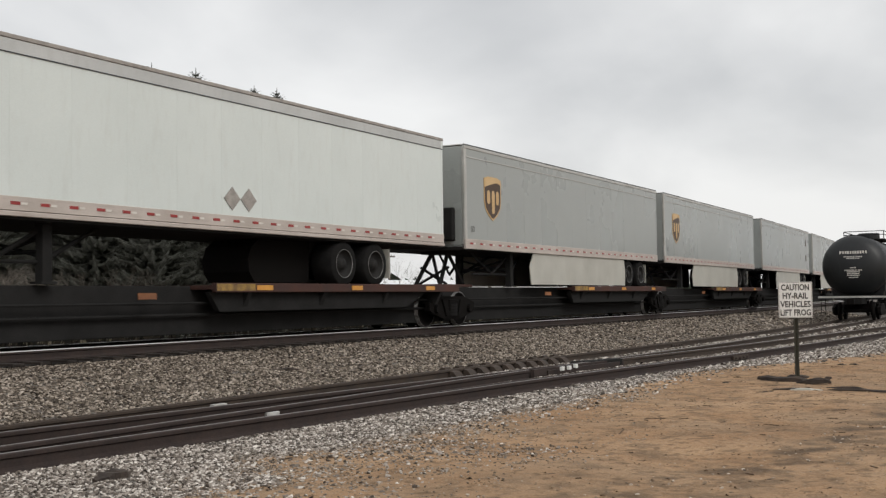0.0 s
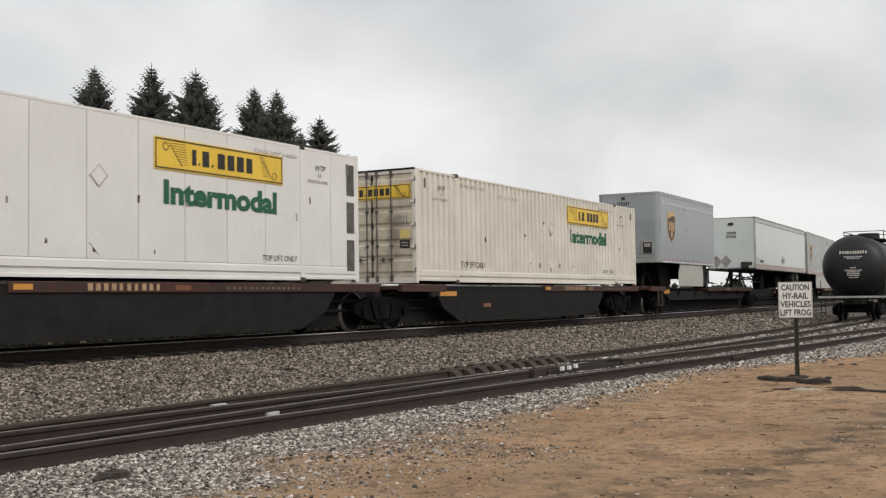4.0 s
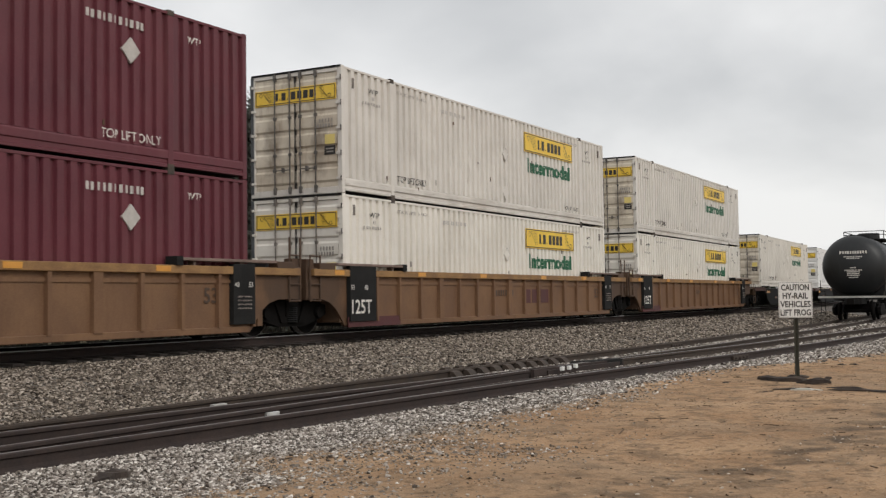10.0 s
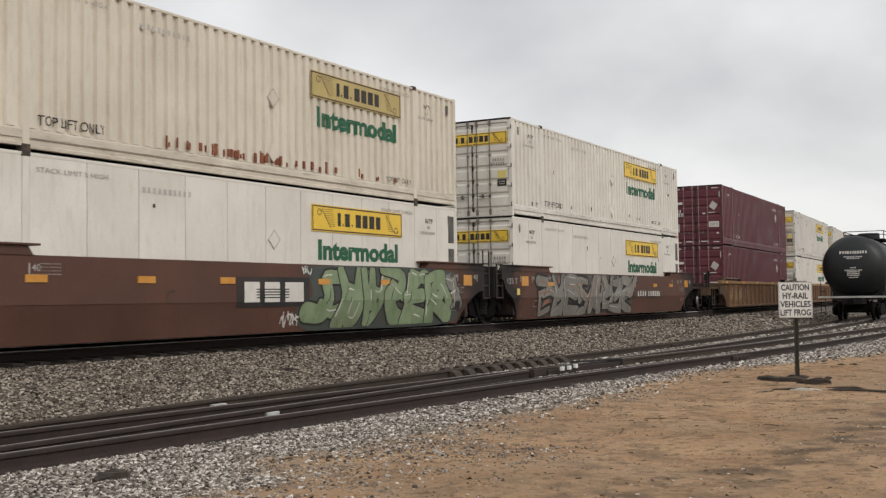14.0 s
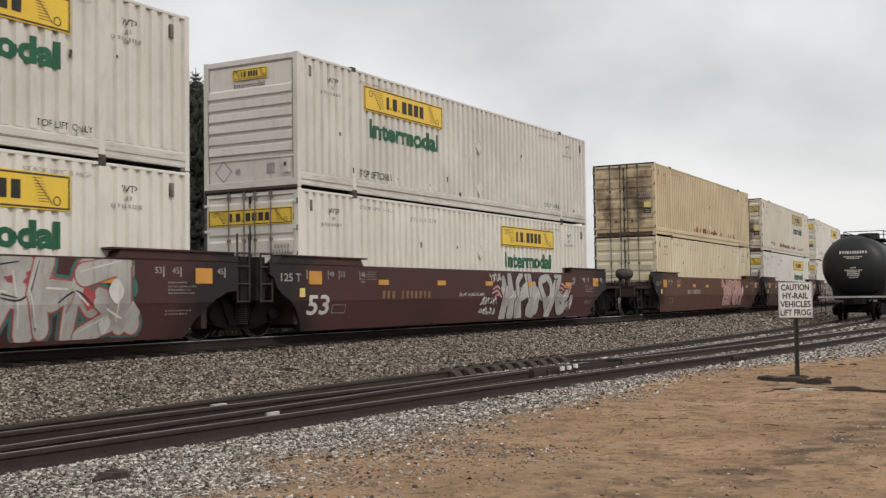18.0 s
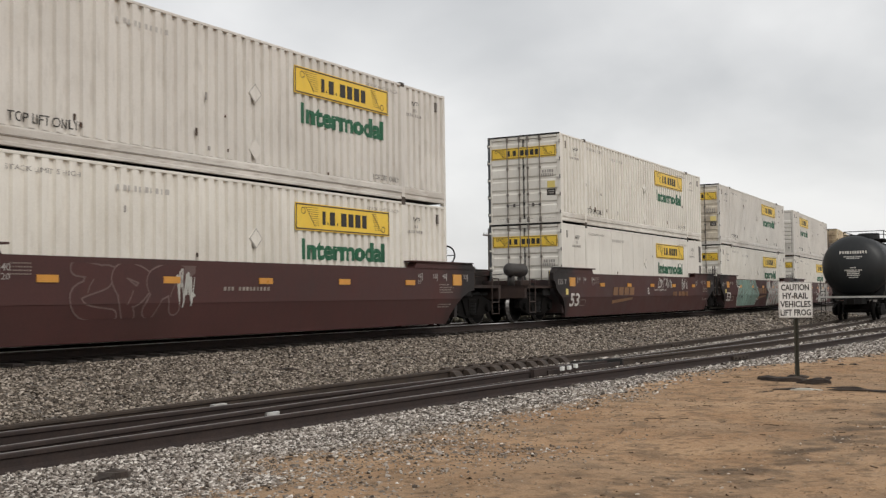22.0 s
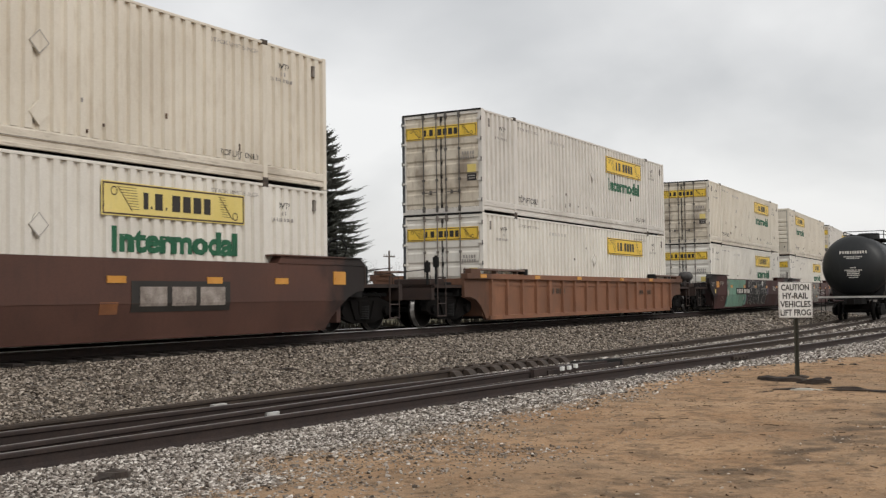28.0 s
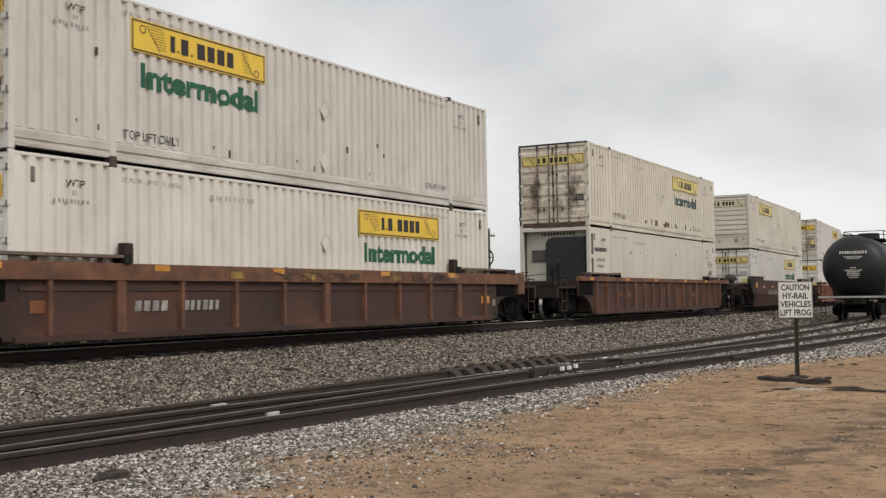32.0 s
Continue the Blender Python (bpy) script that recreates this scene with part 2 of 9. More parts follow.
M["tie"] = mat("tie_creosoted", (0.018, 0.014, 0.012), (0.060, 0.048, 0.040), 0.9, scale=4.0, fine=60.0, bump=0.5, bump_dist=0.01)
M["tread"] = mat("worn_wheel_tread", (0.05, 0.048, 0.046), (0.30, 0.29, 0.28), 0.4, metal=0.8, scale=9.0)
M["yellow"] = mat("sign_yellow", (0.74, 0.48, 0.045), (0.84, 0.58, 0.07), 0.45, scale=1.2, streak=0.25, streak_col=(0.5, 0.36, 0.12), bump=0.03)
M["yellow_pale"] = mat("sign_yellow_faded", (0.66, 0.52, 0.14), (0.78, 0.64, 0.24), 0.5, scale=1.2, streak=0.3, streak_col=(0.5, 0.42, 0.22), bump=0.03)
M["ink"] = mat("black_ink", (0.016, 0.014, 0.012), (0.035, 0.030, 0.026), 0.5, scale=2.0, bump=0.0)
M["ink_brown"] = mat("brown_ink", (0.05, 0.03, 0.02), (0.09, 0.055, 0.035), 0.5, scale=2.0, bump=0.0)
M["green"] = mat("green_lettering", (0.010, 0.085, 0.040), (0.020, 0.125, 0.060), 0.5, scale=2.0, bump=0.0)
M["green_dark"] = mat("dark_green_lettering", (0.022, 0.055, 0.045), (0.045, 0.085, 0.070), 0.5, scale=2.0, bump=0.0)
M["grey_ink"] = mat("faded_lettering", (0.24, 0.22, 0.20), (0.40, 0.37, 0.34), 0.6, scale=6.0, bump=0.0)
M["faint_ink"] = mat("faint_lettering", (0.40, 0.375, 0.345), (0.52, 0.49, 0.455), 0.6, scale=6.0, bump=0.0)
M["seam"] = mat("sheet_seam", (0.26, 0.245, 0.22), (0.36, 0.34, 0.31), 0.7, scale=3.0, bump=0.0)
M["rust_red"] = mat("red_rust", (0.16, 0.05, 0.026), (0.30, 0.11, 0.055), 0.8, scale=6.0, bump=0.1)
M["yellow_brown"] = mat("sign_yellow_browned", (0.44, 0.34, 0.13), (0.58, 0.46, 0.19), 0.55, scale=1.2, streak=0.35, streak_col=(0.3, 0.22, 0.1), bump=0.03)
M["white_ink"] = mat("white_lettering", (0.58, 0.55, 0.50), (0.72, 0.69, 0.64), 0.5, scale=3.0, bump=0.0)
M["reflector"] = mat("amber_reflector", (0.50, 0.22, 0.035), (0.64, 0.31, 0.06), 0.35, scale=3.0, bump=0.0)
M["red"] = mat("red_tape", (0.25, 0.028, 0.028), (0.34, 0.05, 0.045), 0.4, scale=4.0, bump=0.0)
M["tank"] = mat("tank_black", (0.006, 0.007, 0.008), (0.014, 0.016, 0.017), 0.45, scale=0.8, streak=0.3, streak_col=(0.03, 0.032, 0.032), bump=0.05)
M["rubber"] = mat("tyre_rubber", (0.008, 0.008, 0.008), (0.018, 0.0175, 0.017), 0.9, scale=6.0, spec=0.1)
M["sign_white"] = mat("sign_white", (0.72, 0.71, 0.68), (0.82, 0.81, 0.78), 0.45, scale=3.0, grime=0.15, grime_col=(0.5, 0.46, 0.4), bump=0.05)
M["post_green"] = mat("sign_post_green", (0.035, 0.036, 0.026), (0.065, 0.060, 0.042), 0.6, scale=5.0)
M["wood_dark"] = mat("weathered_timber", (0.016, 0.012, 0.010), (0.070, 0.050, 0.038), 0.9, scale=5.0, fine=70.0, bump=0.6, bump_dist=0.01)
M["bark_scrap"] = mat("bark_scraps", (0.045, 0.028, 0.018), (0.12, 0.075, 0.045), 0.9, scale=9.0)
M["bark"] = mat("bark", (0.035, 0.026, 0.020), (0.085, 0.068, 0.055), 0.95, scale=5.0, bump=0.6, bump_dist=0.02)
M["twig"] = mat("bare_twigs", (0.10, 0.085, 0.07), (0.18, 0.155, 0.13), 0.95, scale=5.0)
M["building_white"] = mat("building_white", (0.74, 0.75, 0.75), (0.82, 0.83, 0.83), 0.6, scale=0.3, bump=0.0)
M["glass_dark"] = mat("dark_opening", (0.010, 0.012, 0.013), (0.020, 0.022, 0.024), 0.3, scale=2.0, bump=0.0)
M["wood_pole"] = mat("utility_pole_wood", (0.06, 0.048, 0.040), (0.12, 0.095, 0.08), 0.9, scale=3.0)
for key, a, b in (("g_mint", (0.24, 0.40, 0.32), (0.36, 0.52, 0.42)), ("g_teal", (0.05, 0.22, 0.22), (0.10, 0.34, 0.32)), ("g_grey", (0.30, 0.29, 0.25), (0.44, 0.42, 0.36)),
                  ("g_black", (0.012, 0.012, 0.012), (0.03, 0.03, 0.03)), ("g_white", (0.52, 0.50, 0.46), (0.68, 0.66, 0.61)), ("g_pink", (0.42, 0.20, 0.20), (0.55, 0.30, 0.28)),
                  ("g_green", (0.15, 0.21, 0.11), (0.27, 0.34, 0.20)), ("g_red", (0.30, 0.05, 0.05), (0.42, 0.09, 0.08)), ("g_orange", (0.45, 0.18, 0.03), (0.58, 0.26, 0.06)),
                  ("g_mint_grey", (0.165, 0.265, 0.22), (0.265, 0.37, 0.315)), ("g_teal_deep", (0.035, 0.11, 0.10), (0.06, 0.17, 0.15)), ("g_silver", (0.33, 0.32, 0.29), (0.48, 0.47, 0.43)), ("g_teal_dark", (0.045, 0.055, 0.050), (0.075, 0.090, 0.080)), ("g_stone", (0.15, 0.145, 0.125), (0.25, 0.24, 0.205)), ("g_dark_stone", (0.07, 0.06, 0.05), (0.12, 0.105, 0.09)), ("g_mint_dark", (0.12, 0.24, 0.175), (0.20, 0.33, 0.25)), ("g_purple", (0.07, 0.045, 0.075), (0.11, 0.075, 0.12)), ("g_maroon", (0.06, 0.018, 0.02), (0.10, 0.03, 0.03)),
                  ("g_rust", (0.20, 0.085, 0.055), (0.34, 0.16, 0.10)), ("g_dusty", (0.10, 0.062, 0.056), (0.17, 0.115, 0.105)), ("g_sand", (0.40, 0.26, 0.14), (0.50, 0.34, 0.20))):
    M[key] = mat("paint_" + key[2:], a, b, 0.6, scale=1.7, streak=0.55, streak_col=(0.09, 0.05, 0.04), grime=0.45, grime_col=(0.09, 0.055, 0.045), bump=0.03)


def leaf_mat(name, dark, light):
    m = bpy.data.materials.new(name)
    m.use_nodes = True
    n, l = m.node_tree.nodes, m.node_tree.links
    geo = n.new("ShaderNodeNewGeometry")
    r = n.new("ShaderNodeValToRGB")
    r.color_ramp.elements[0].color, r.color_ramp.elements[1].color = (*dark, 1), (*light, 1)
    l.new(geo.outputs["Random Per Island"], r.inputs[0])
    b = n["Principled BSDF"]
    l.new(r.outputs[0], b.inputs["Base Color"])
    b.inputs["Roughness"].default_value = 0.75
    b.inputs["Specular IOR Level"].default_value = 0.2
    t, mix = n.new("ShaderNodeBsdfTranslucent"), n.new("ShaderNodeMixShader")
    mix.inputs[0].default_value = 0.45
    l.new(r.outputs[0], t.inputs["Color"])
    l.new(b.outputs[0], mix.inputs[1])
    l.new(t.outputs[0], mix.inputs[2])
    l.new(mix.outputs[0], n["Material Output"].inputs["Surface"])
    return m


M["needles"] = leaf_mat("spruce_needles", (0.136, 0.140, 0.122), (0.188, 0.190, 0.164))
M["brush"] = leaf_mat("dead_brush", (0.010, 0.009, 0.007), (0.034, 0.028, 0.019))
# pinkish-beige tone of the trailers' bottom rails
M["alloy_warm"] = mat("beige_aluminium_rail", (0.44, 0.385, 0.345), (0.56, 0.50, 0.455), 0.5, metal=0.15, scale=1.6, streak=0.4, streak_col=(0.26, 0.21, 0.17), grime=0.35, grime_col=(0.24, 0.18, 0.14), stretch=(0.3, 1, 2.0))
M["tankette"] = mat("grimy_grey_reservoir", (0.030, 0.027, 0.025), (0.060, 0.054, 0.050), 0.6, scale=2.5, grime=0.4, grime_col=(0.02, 0.017, 0.015))
M["stencil"] = mat("weathered_stencil_white", (0.20, 0.18, 0.165), (0.46, 0.43, 0.40), 0.6, scale=4.0, grime=0.4, grime_col=(0.08, 0.055, 0.05), bump=0.0)
M["worn_yellow"] = mat("worn_yellow_paint", (0.10, 0.05, 0.025), (0.42, 0.27, 0.07), 0.7, scale=5.0, streak=0.5, grime=0.5, bump=0.0)
M["casting"] = mat("rusty_casting", (0.022, 0.018, 0.015), (0.11, 0.085, 0.065), 0.75, scale=6.0, bump=0.3)
M["tan_chord"] = mat("worn_tan_chord", (0.17, 0.088, 0.036), (0.33, 0.19, 0.075), 0.65, scale=2.2, streak=0.5, streak_col=(0.10, 0.05, 0.026), grime=0.45, grime_col=(0.13, 0.06, 0.03), stretch=(0.3, 1, 2.5))
M["brown_chord"] = mat("worn_brown_chord", (0.065, 0.034, 0.025), (0.25, 0.112, 0.055), 0.7, scale=2.6, streak=0.5, streak_col=(0.04, 0.024, 0.018), grime=0.5, grime_col=(0.05, 0.03, 0.022), stretch=(0.3, 1, 2.5))
M["rim_edge"] = mat("scuffed_rim_edge", (0.10, 0.098, 0.094), (0.20, 0.196, 0.188), 0.5, metal=0.3, scale=5.0)
M["rim"] = mat("dusty_rim", (0.014, 0.0138, 0.0132), (0.030, 0.029, 0.028), 0.7, metal=0.2, scale=5.0, spec=0.15)
M["far_leaf"] = leaf_mat("far_foliage", (0.03, 0.045, 0.03), (0.07, 0.085, 0.06))


def stone_mat(name, stops):
    m = bpy.data.materials.new(name)
    m.use_nodes = True
    n, l = m.node_tree.nodes, m.node_tree.links
    geo = n.new("ShaderNodeNewGeometry")
    r = n.new("ShaderNodeValToRGB")
    while len(r.color_ramp.elements) < len(stops):
        r.color_ramp.elements.new(0.5)
    for e, (p_, c) in zip(r.color_ramp.elements, stops):
        e.position, e.color = p_, (*c, 1)
    l.new(geo.outputs["Random Per Island"], r.inputs[0])
    co = n.new("ShaderNodeTexCoord")
    t = n.new("ShaderNodeTexNoise")
    t.inputs["Scale"].default_value = 60.0
    l.new(co.outputs["Object"], t.inputs["Vector"])
    mx = n.new("ShaderNodeMix")
    mx.data_type, mx.blend_type = "RGBA", "MULTIPLY"
    mx.inputs[0].default_value = 0.6
    l.new(r.outputs[0], mx.inputs[6])
    l.new(t.outputs["Fac"], mx.inputs[7])
    gain = n.new("ShaderNodeMix")
    gain.data_type, gain.blend_type = "RGBA", "ADD"
    gain.inputs[0].default_value = 0.25
    l.new(mx.outputs[2], gain.inputs[6])
    l.new(mx.outputs[2], gain.inputs[7])
    b = n["Principled BSDF"]
    l.new(gain.outputs[2], b.inputs["Base Color"])
    b.inputs["Roughness"].default_value = 0.9
    b.inputs["Specular IOR Level"].default_value = 0.2
    return m


M["stone_main"] = stone_mat("ballast_grey_brown", [(0.0, (0.030, 0.023, 0.018)), (0.38, (0.135, 0.110, 0.087)), (0.75, (0.305, 0.256, 0.207)), (1.0, (0.55, 0.48, 0.405))])
M["crumb"] = stone_mat("dirt_crumbs", [(0.0, (0.085, 0.058, 0.040)), (0.4, (0.21, 0.138, 0.084)), (0.8, (0.33, 0.225, 0.140)), (1.0, (0.50, 0.41, 0.31))])
M["pebble"] = stone_mat("dusty_pebbles", [(0.0, (0.13, 0.085, 0.052)), (0.5, (0.27, 0.20, 0.14)), (1.0, (0.60, 0.52, 0.43))])
M["grit"] = stone_mat("sandy_grit", [(0.0, (0.10, 0.078, 0.058)), (0.35, (0.24, 0.185, 0.135)), (0.7, (0.36, 0.30, 0.24)), (1.0, (0.52, 0.48, 0.43))])
M["stone_white"] = stone_mat("gravel_pale", [(0.0, (0.05, 0.040, 0.033)), (0.34, (0.205, 0.174, 0.147)), (0.7, (0.42, 0.372, 0.325)), (1.0, (0.80, 0.745, 0.68))])


def ground_mat():
    """Sandy dirt, gravel fines and dull grass, mixed by the point attribute 'gravel' (0 dirt, 1 gravel, 2 field) with a noisy border."""
    m = bpy.data.materials.new("ground_dirt_and_gravel")
    m.use_nodes = True
    n, l = m.node_tree.nodes, m.node_tree.links
    b = n["Principled BSDF"]
    co = n.new("ShaderNodeTexCoord")

    def tex(s, d=5.0):
        t = n.new("ShaderNodeTexNoise")
        t.inputs["Scale"].default_value, t.inputs["Detail"].default_value = s, d
        l.new(co.outputs["Object"], t.inputs["Vector"])
        return t.outputs["Fac"]

    def rng(v, a, c, lo=0.0, hi=1.0):
        r = n.new("ShaderNodeMapRange")
        r.inputs[1].default_value, r.inputs[2].default_value, r.inputs[3].default_value, r.inputs[4].default_value = a, c, lo, hi
        l.new(v, r.inputs[0])
        return r.outputs[0]

    def mix(f, a, c):
        x = n.new("ShaderNodeMix")
        x.data_type = "RGBA"
        l.new(f, x.inputs[0])
        for sock, v in ((x.inputs[6], a), (x.inputs[7], c)):
            if isinstance(v, tuple):
                sock.default_value = (*v, 1)
            else:
                l.new(v, sock)
        return x.outputs[2]

    dirt = mix(rng(tex(0.9, 8.0), 0.35, 0.65), (0.315, 0.190, 0.104), (0.445, 0.292, 0.172))
    dirt = mix(rng(tex(5.0, 9.0), 0.50, 0.66, 0.0, 0.75), dirt, (0.185, 0.125, 0.078))
    dirt = mix(rng(tex(1.6, 9.0), 0.53, 0.68, 0.0, 0.7), dirt, (0.165, 0.106, 0.064))
    dirt = mix(rng(tex(45.0, 3.0), 0.58, 0.72, 0.0, 0.6), dirt, (0.50, 0.40, 0.29))
    dirt = mix(rng(tex(0.45, 6.0), 0.52, 0.66, 0.0, 0.6), dirt, (0.275, 0.19, 0.122))
    dirt = mix(rng(tex(110.0, 2.0), 0.62, 0.72, 0.0, 0.55), dirt, (0.13, 0.095, 0.068))
    ru = n.new("ShaderNodeAttribute")
    ru.attribute_name = "rut"
    amount = n.new("ShaderNodeMath")
    amount.operation = "MULTIPLY"
    l.new(ru.outputs["Fac"], amount.inputs[0])
    l.new(rng(tex(3.2, 8.0), 0.40, 0.60, 0.10, 0.95), amount.inputs[1])
    dirt = mix(amount.outputs[0], dirt, (0.085, 0.063, 0.045))
    dirt = mix(rng(tex(8.0, 9.0), 0.57, 0.68, 0.0, 0.65), dirt, (0.12, 0.078, 0.047))
    gravel = mix(rng(tex(30.0, 3.0), 0.4, 0.6), (0.06, 0.052, 0.046), (0.20, 0.18, 0.16))
    field = mix(rng(tex(0.25, 8.0), 0.4, 0.6), (0.050, 0.045, 0.028), (0.115, 0.10, 0.062))
    at = n.new("ShaderNodeAttribute")
    at.attribute_name = "gravel"
    wob = n.new("ShaderNodeMath")
    wob.operation = "MULTIPLY_ADD"
    wob.inputs[1].default_value, wob.inputs[2].default_value = 0.9, -0.45
    l.new(tex(2.2, 6.0), wob.inputs[0])
    s = n.new("ShaderNodeMath")
    s.operation = "ADD"
    l.new(at.outputs["Fac"], s.inputs[0])
    l.new(wob.outputs[0], s.inputs[1])
    col = mix(rng(s.outputs[0], 0.42, 0.58), dirt, gravel)
    col = mix(rng(at.outputs["Fac"], 1.3, 1.7), col, field)
    l.new(col, b.inputs["Base Color"])
    b.inputs["Roughness"].default_value = 0.95
    b.inputs["Specular IOR Level"].default_value = 0.15
    bp = n.new("ShaderNodeBump")
    bp.inputs["Strength"].default_value, bp.inputs["Distance"].default_value = 1.0, 0.05
    l.new(tex(14.0, 9.0), bp.inputs["Height"])
    l.new(bp.outputs[0], b.inputs["Normal"])
    return m


M["dirt"] = ground_mat()


# ---- mesh building ----
class Geo:
    """Collects points and faces of one mesh."""

    def __init__(self):
        self.v, self.f = [], []

    def add(self, pts, faces):
        o = len(self.v)
        self.v += [tuple(q) for q in pts]
        self.f += [tuple(i + o for i in fc) for fc in faces]
        return self

    def box(self, x0, x1, y0, y1, z0, z1, c=0.0):
        if c <= 0:
            return self.add([(x0, y0, z0), (x1, y0, z0), (x1, y1, z0), (x0, y1, z0), (x0, y0, z1), (x1, y0, z1), (x1, y1, z1), (x0, y1, z1)],
                            [(0, 3, 2, 1), (4, 5, 6, 7), (0, 1, 5, 4), (1, 2, 6, 5), (2, 3, 7, 6), (3, 0, 4, 7)])
        bm = bmesh.new()
        bmesh.ops.create_cube(bm, size=1.0)
        for q in bm.verts:
            q.co = ((x0 + x1) / 2 + q.co.x * (x1 - x0), (y0 + y1) / 2 + q.co.y * (y1 - y0), (z0 + z1) / 2 + q.co.z * (z1 - z0))
        bmesh.ops.bevel(bm, geom=bm.edges[:], offset=c, segments=2, affect="EDGES", profile=0.5)
        bm.verts.index_update()
        self.add([q.co[:] for q in bm.verts], [[q.index for q in fc.verts] for fc in bm.faces])
        bm.free()
        return self

    def prism(self, poly, axis, a, b):
        """A polygon, counter-clockwise in the plane across the axis, drawn out from a to b along 'x', 'y' or 'z'."""
        def at(q, t):
            return {"x": (t, q[0], q[1]), "y": (q[0], t, q[1]), "z": (q[0], q[1], t)}[axis]
        k = len(poly)
        caps = [tuple(range(k - 1, -1, -1)), tuple(range(k, 2 * k))]
        sides = [(i, (i + 1) % k, k + (i + 1) % k, k + i) for i in range(k)]
        faces = caps + sides
        if axis == "y":
            faces = [fc[::-1] for fc in faces]
        return self.add([at(q, a) for q in poly] + [at(q, b) for q in poly], faces)

    def tube(self, p0, p1, r, n=10, r1=None):
        p0, p1 = Vector(p0), Vector(p1)
        q = (p1 - p0).to_track_quat("Z", "Y").to_matrix()
        r1 = r if r1 is None else r1
        ring = [(math.cos(2 * math.pi * i / n), math.sin(2 * math.pi * i / n)) for i in range(n)]
        pts = [p0 + q @ Vector((c * r, s * r, 0)) for c, s in ring] + [p1 + q @ Vector((c * r1, s * r1, 0)) for c, s in ring]
        return self.add(pts, [tuple(range(n - 1, -1, -1)), tuple(range(n, 2 * n))] + [(i, (i + 1) % n, n + (i + 1) % n, n + i) for i in range(n)])

    def lathe(self, prof, axis="y", n=24, centre=(0, 0, 0)):
        """A profile of (along, radius) turned round an axis."""
        k, pts, faces = len(prof), [], []
        for i in range(n):
            a = 2 * math.pi * i / n
            for t, r in prof:
                c, s = math.cos(a) * r, math.sin(a) * r
                d = {"y": (c, t, s), "x": (t, c, s), "z": (c, s, t)}[axis]
                pts.append((d[0] + centre[0], d[1] + centre[1], d[2] + centre[2]))
        for i in range(n):
            j = (i + 1) % n
            for m in range(k - 1):
                faces.append((i * k + m, i * k + m + 1, j * k + m + 1, j * k + m))
        return self.add(pts, faces)

    def quad(self, a, b, c, d):
        return self.add([a, b, c, d], [(0, 1, 2, 3)])

    def mesh(self, name, material, smooth=False):
        me = bpy.data.meshes.new(name)
        me.from_pydata(self.v, [], self.f)
        if material is not None:
            me.materials.append(material)
        if smooth:
            me.polygons.foreach_set("use_smooth", [True] * len(me.polygons))
        me.update()
        return me


def part(name, geo, material, parent, label="", smooth=False):
    """Links a Geo, or a ready mesh, as one object under a thing or a part."""
    me = geo.mesh(name, material, smooth) if isinstance(geo, Geo) else geo
    ob = new(name, me)
    ob.parent = parent
    return tagged(ob, label) if label else ob


def thing(name, label, category, group="", m=None):
    e = new(name)
    e.empty_display_size = 0.3
    if m is not None:
        e.matrix_world = m
    return tagged(e, label, category, group)


text_cache = {}


def lettering(string, height, material, width=None, bold=0.0, spacing=1.0, drop=0.0):
    """Flat mesh of a line of letters in the x-z plane that faces -y, starting at the origin, with the given height of its capitals and full width."""
    key = (string, height, material.name, width, bold, spacing)
    if key in text_cache:
        return text_cache[key]
    cu = bpy.data.curves.new("letters", "FONT")
    cu.body, cu.size, cu.offset, cu.space_character = string, 1.0, bold, spacing
    cu.resolution_u = 3
    ob = bpy.data.objects.new("letters", cu)
    scene.collection.objects.link(ob)
    dg = bpy.context.evaluated_depsgraph_get()
    me = bpy.data.meshes.new_from_object(ob.evaluated_get(dg))
    bpy.data.objects.remove(ob)
    co = np.array([q.co[:] for q in me.vertices])
    out = Geo()
    if len(co):
        x0, x1 = co[:, 0].min(), co[:, 0].max()
        k = height / 0.73
        kx = width / max(x1 - x0, 1e-6) if width else k
        out.v = [((q[0] - x0) * kx, 0.0, q[1] * k) for q in co]
        out.f = [tuple(pl.vertices) for pl in me.polygons]
    bpy.data.meshes.remove(me)
    res = out.mesh("lettering", material)
    text_cache[key] = res
    return res


def write(parent, string, x, y, z, height, material, width=None, bold=0.0, name="lettering", label="", turn=0.0, spacing=1.0):
    ob = part(name, lettering(string, height, material, width, bold, spacing), None, parent, label)
    ob.matrix_basis = pose(x, y, z, 0, 0, turn)
    return ob


def bars(parent, x, y, z, w, h, n, material, rng, name="lettering_bar", axis="x"):
    """A line of unreadable or private lettering as plain bars, in one flat mesh."""
    g = Geo()
    step = w / n
    for i in range(n):
        a = x + i * step if axis == "x" else y + i * step
        wd = step * rng.uniform(0.38, 0.62)
        if axis == "x":
            g.box(a, a + wd, y - 0.003, y, z, z + h)
        else:
            g.box(x - 0.003, x, a, a + wd, z, z + h)
    return tagged(part(name, g, material, parent), kind="stuff")


# ---- plan: the main line bends away to the left far down the track ----
YC, BEND_X, BEND_K = 15.345, 33.21, 0.00114281


def line(s, off=0.0, z=0.0):
    """Place and heading on the main line at the distance s along it; off: metres to the left of its middle."""
    u = max(0.0, s - BEND_X)
    th = BEND_K * u
    x = min(s, BEND_X) + math.sin(th) / BEND_K
    y = YC + (1 - math.cos(th)) / BEND_K
    return x - math.sin(th) * off, y + math.cos(th) * off, th


def main_y(x):
    return YC + 0.5 * BEND_K * max(0.0, min(x, 260.0) - BEND_X) ** 2


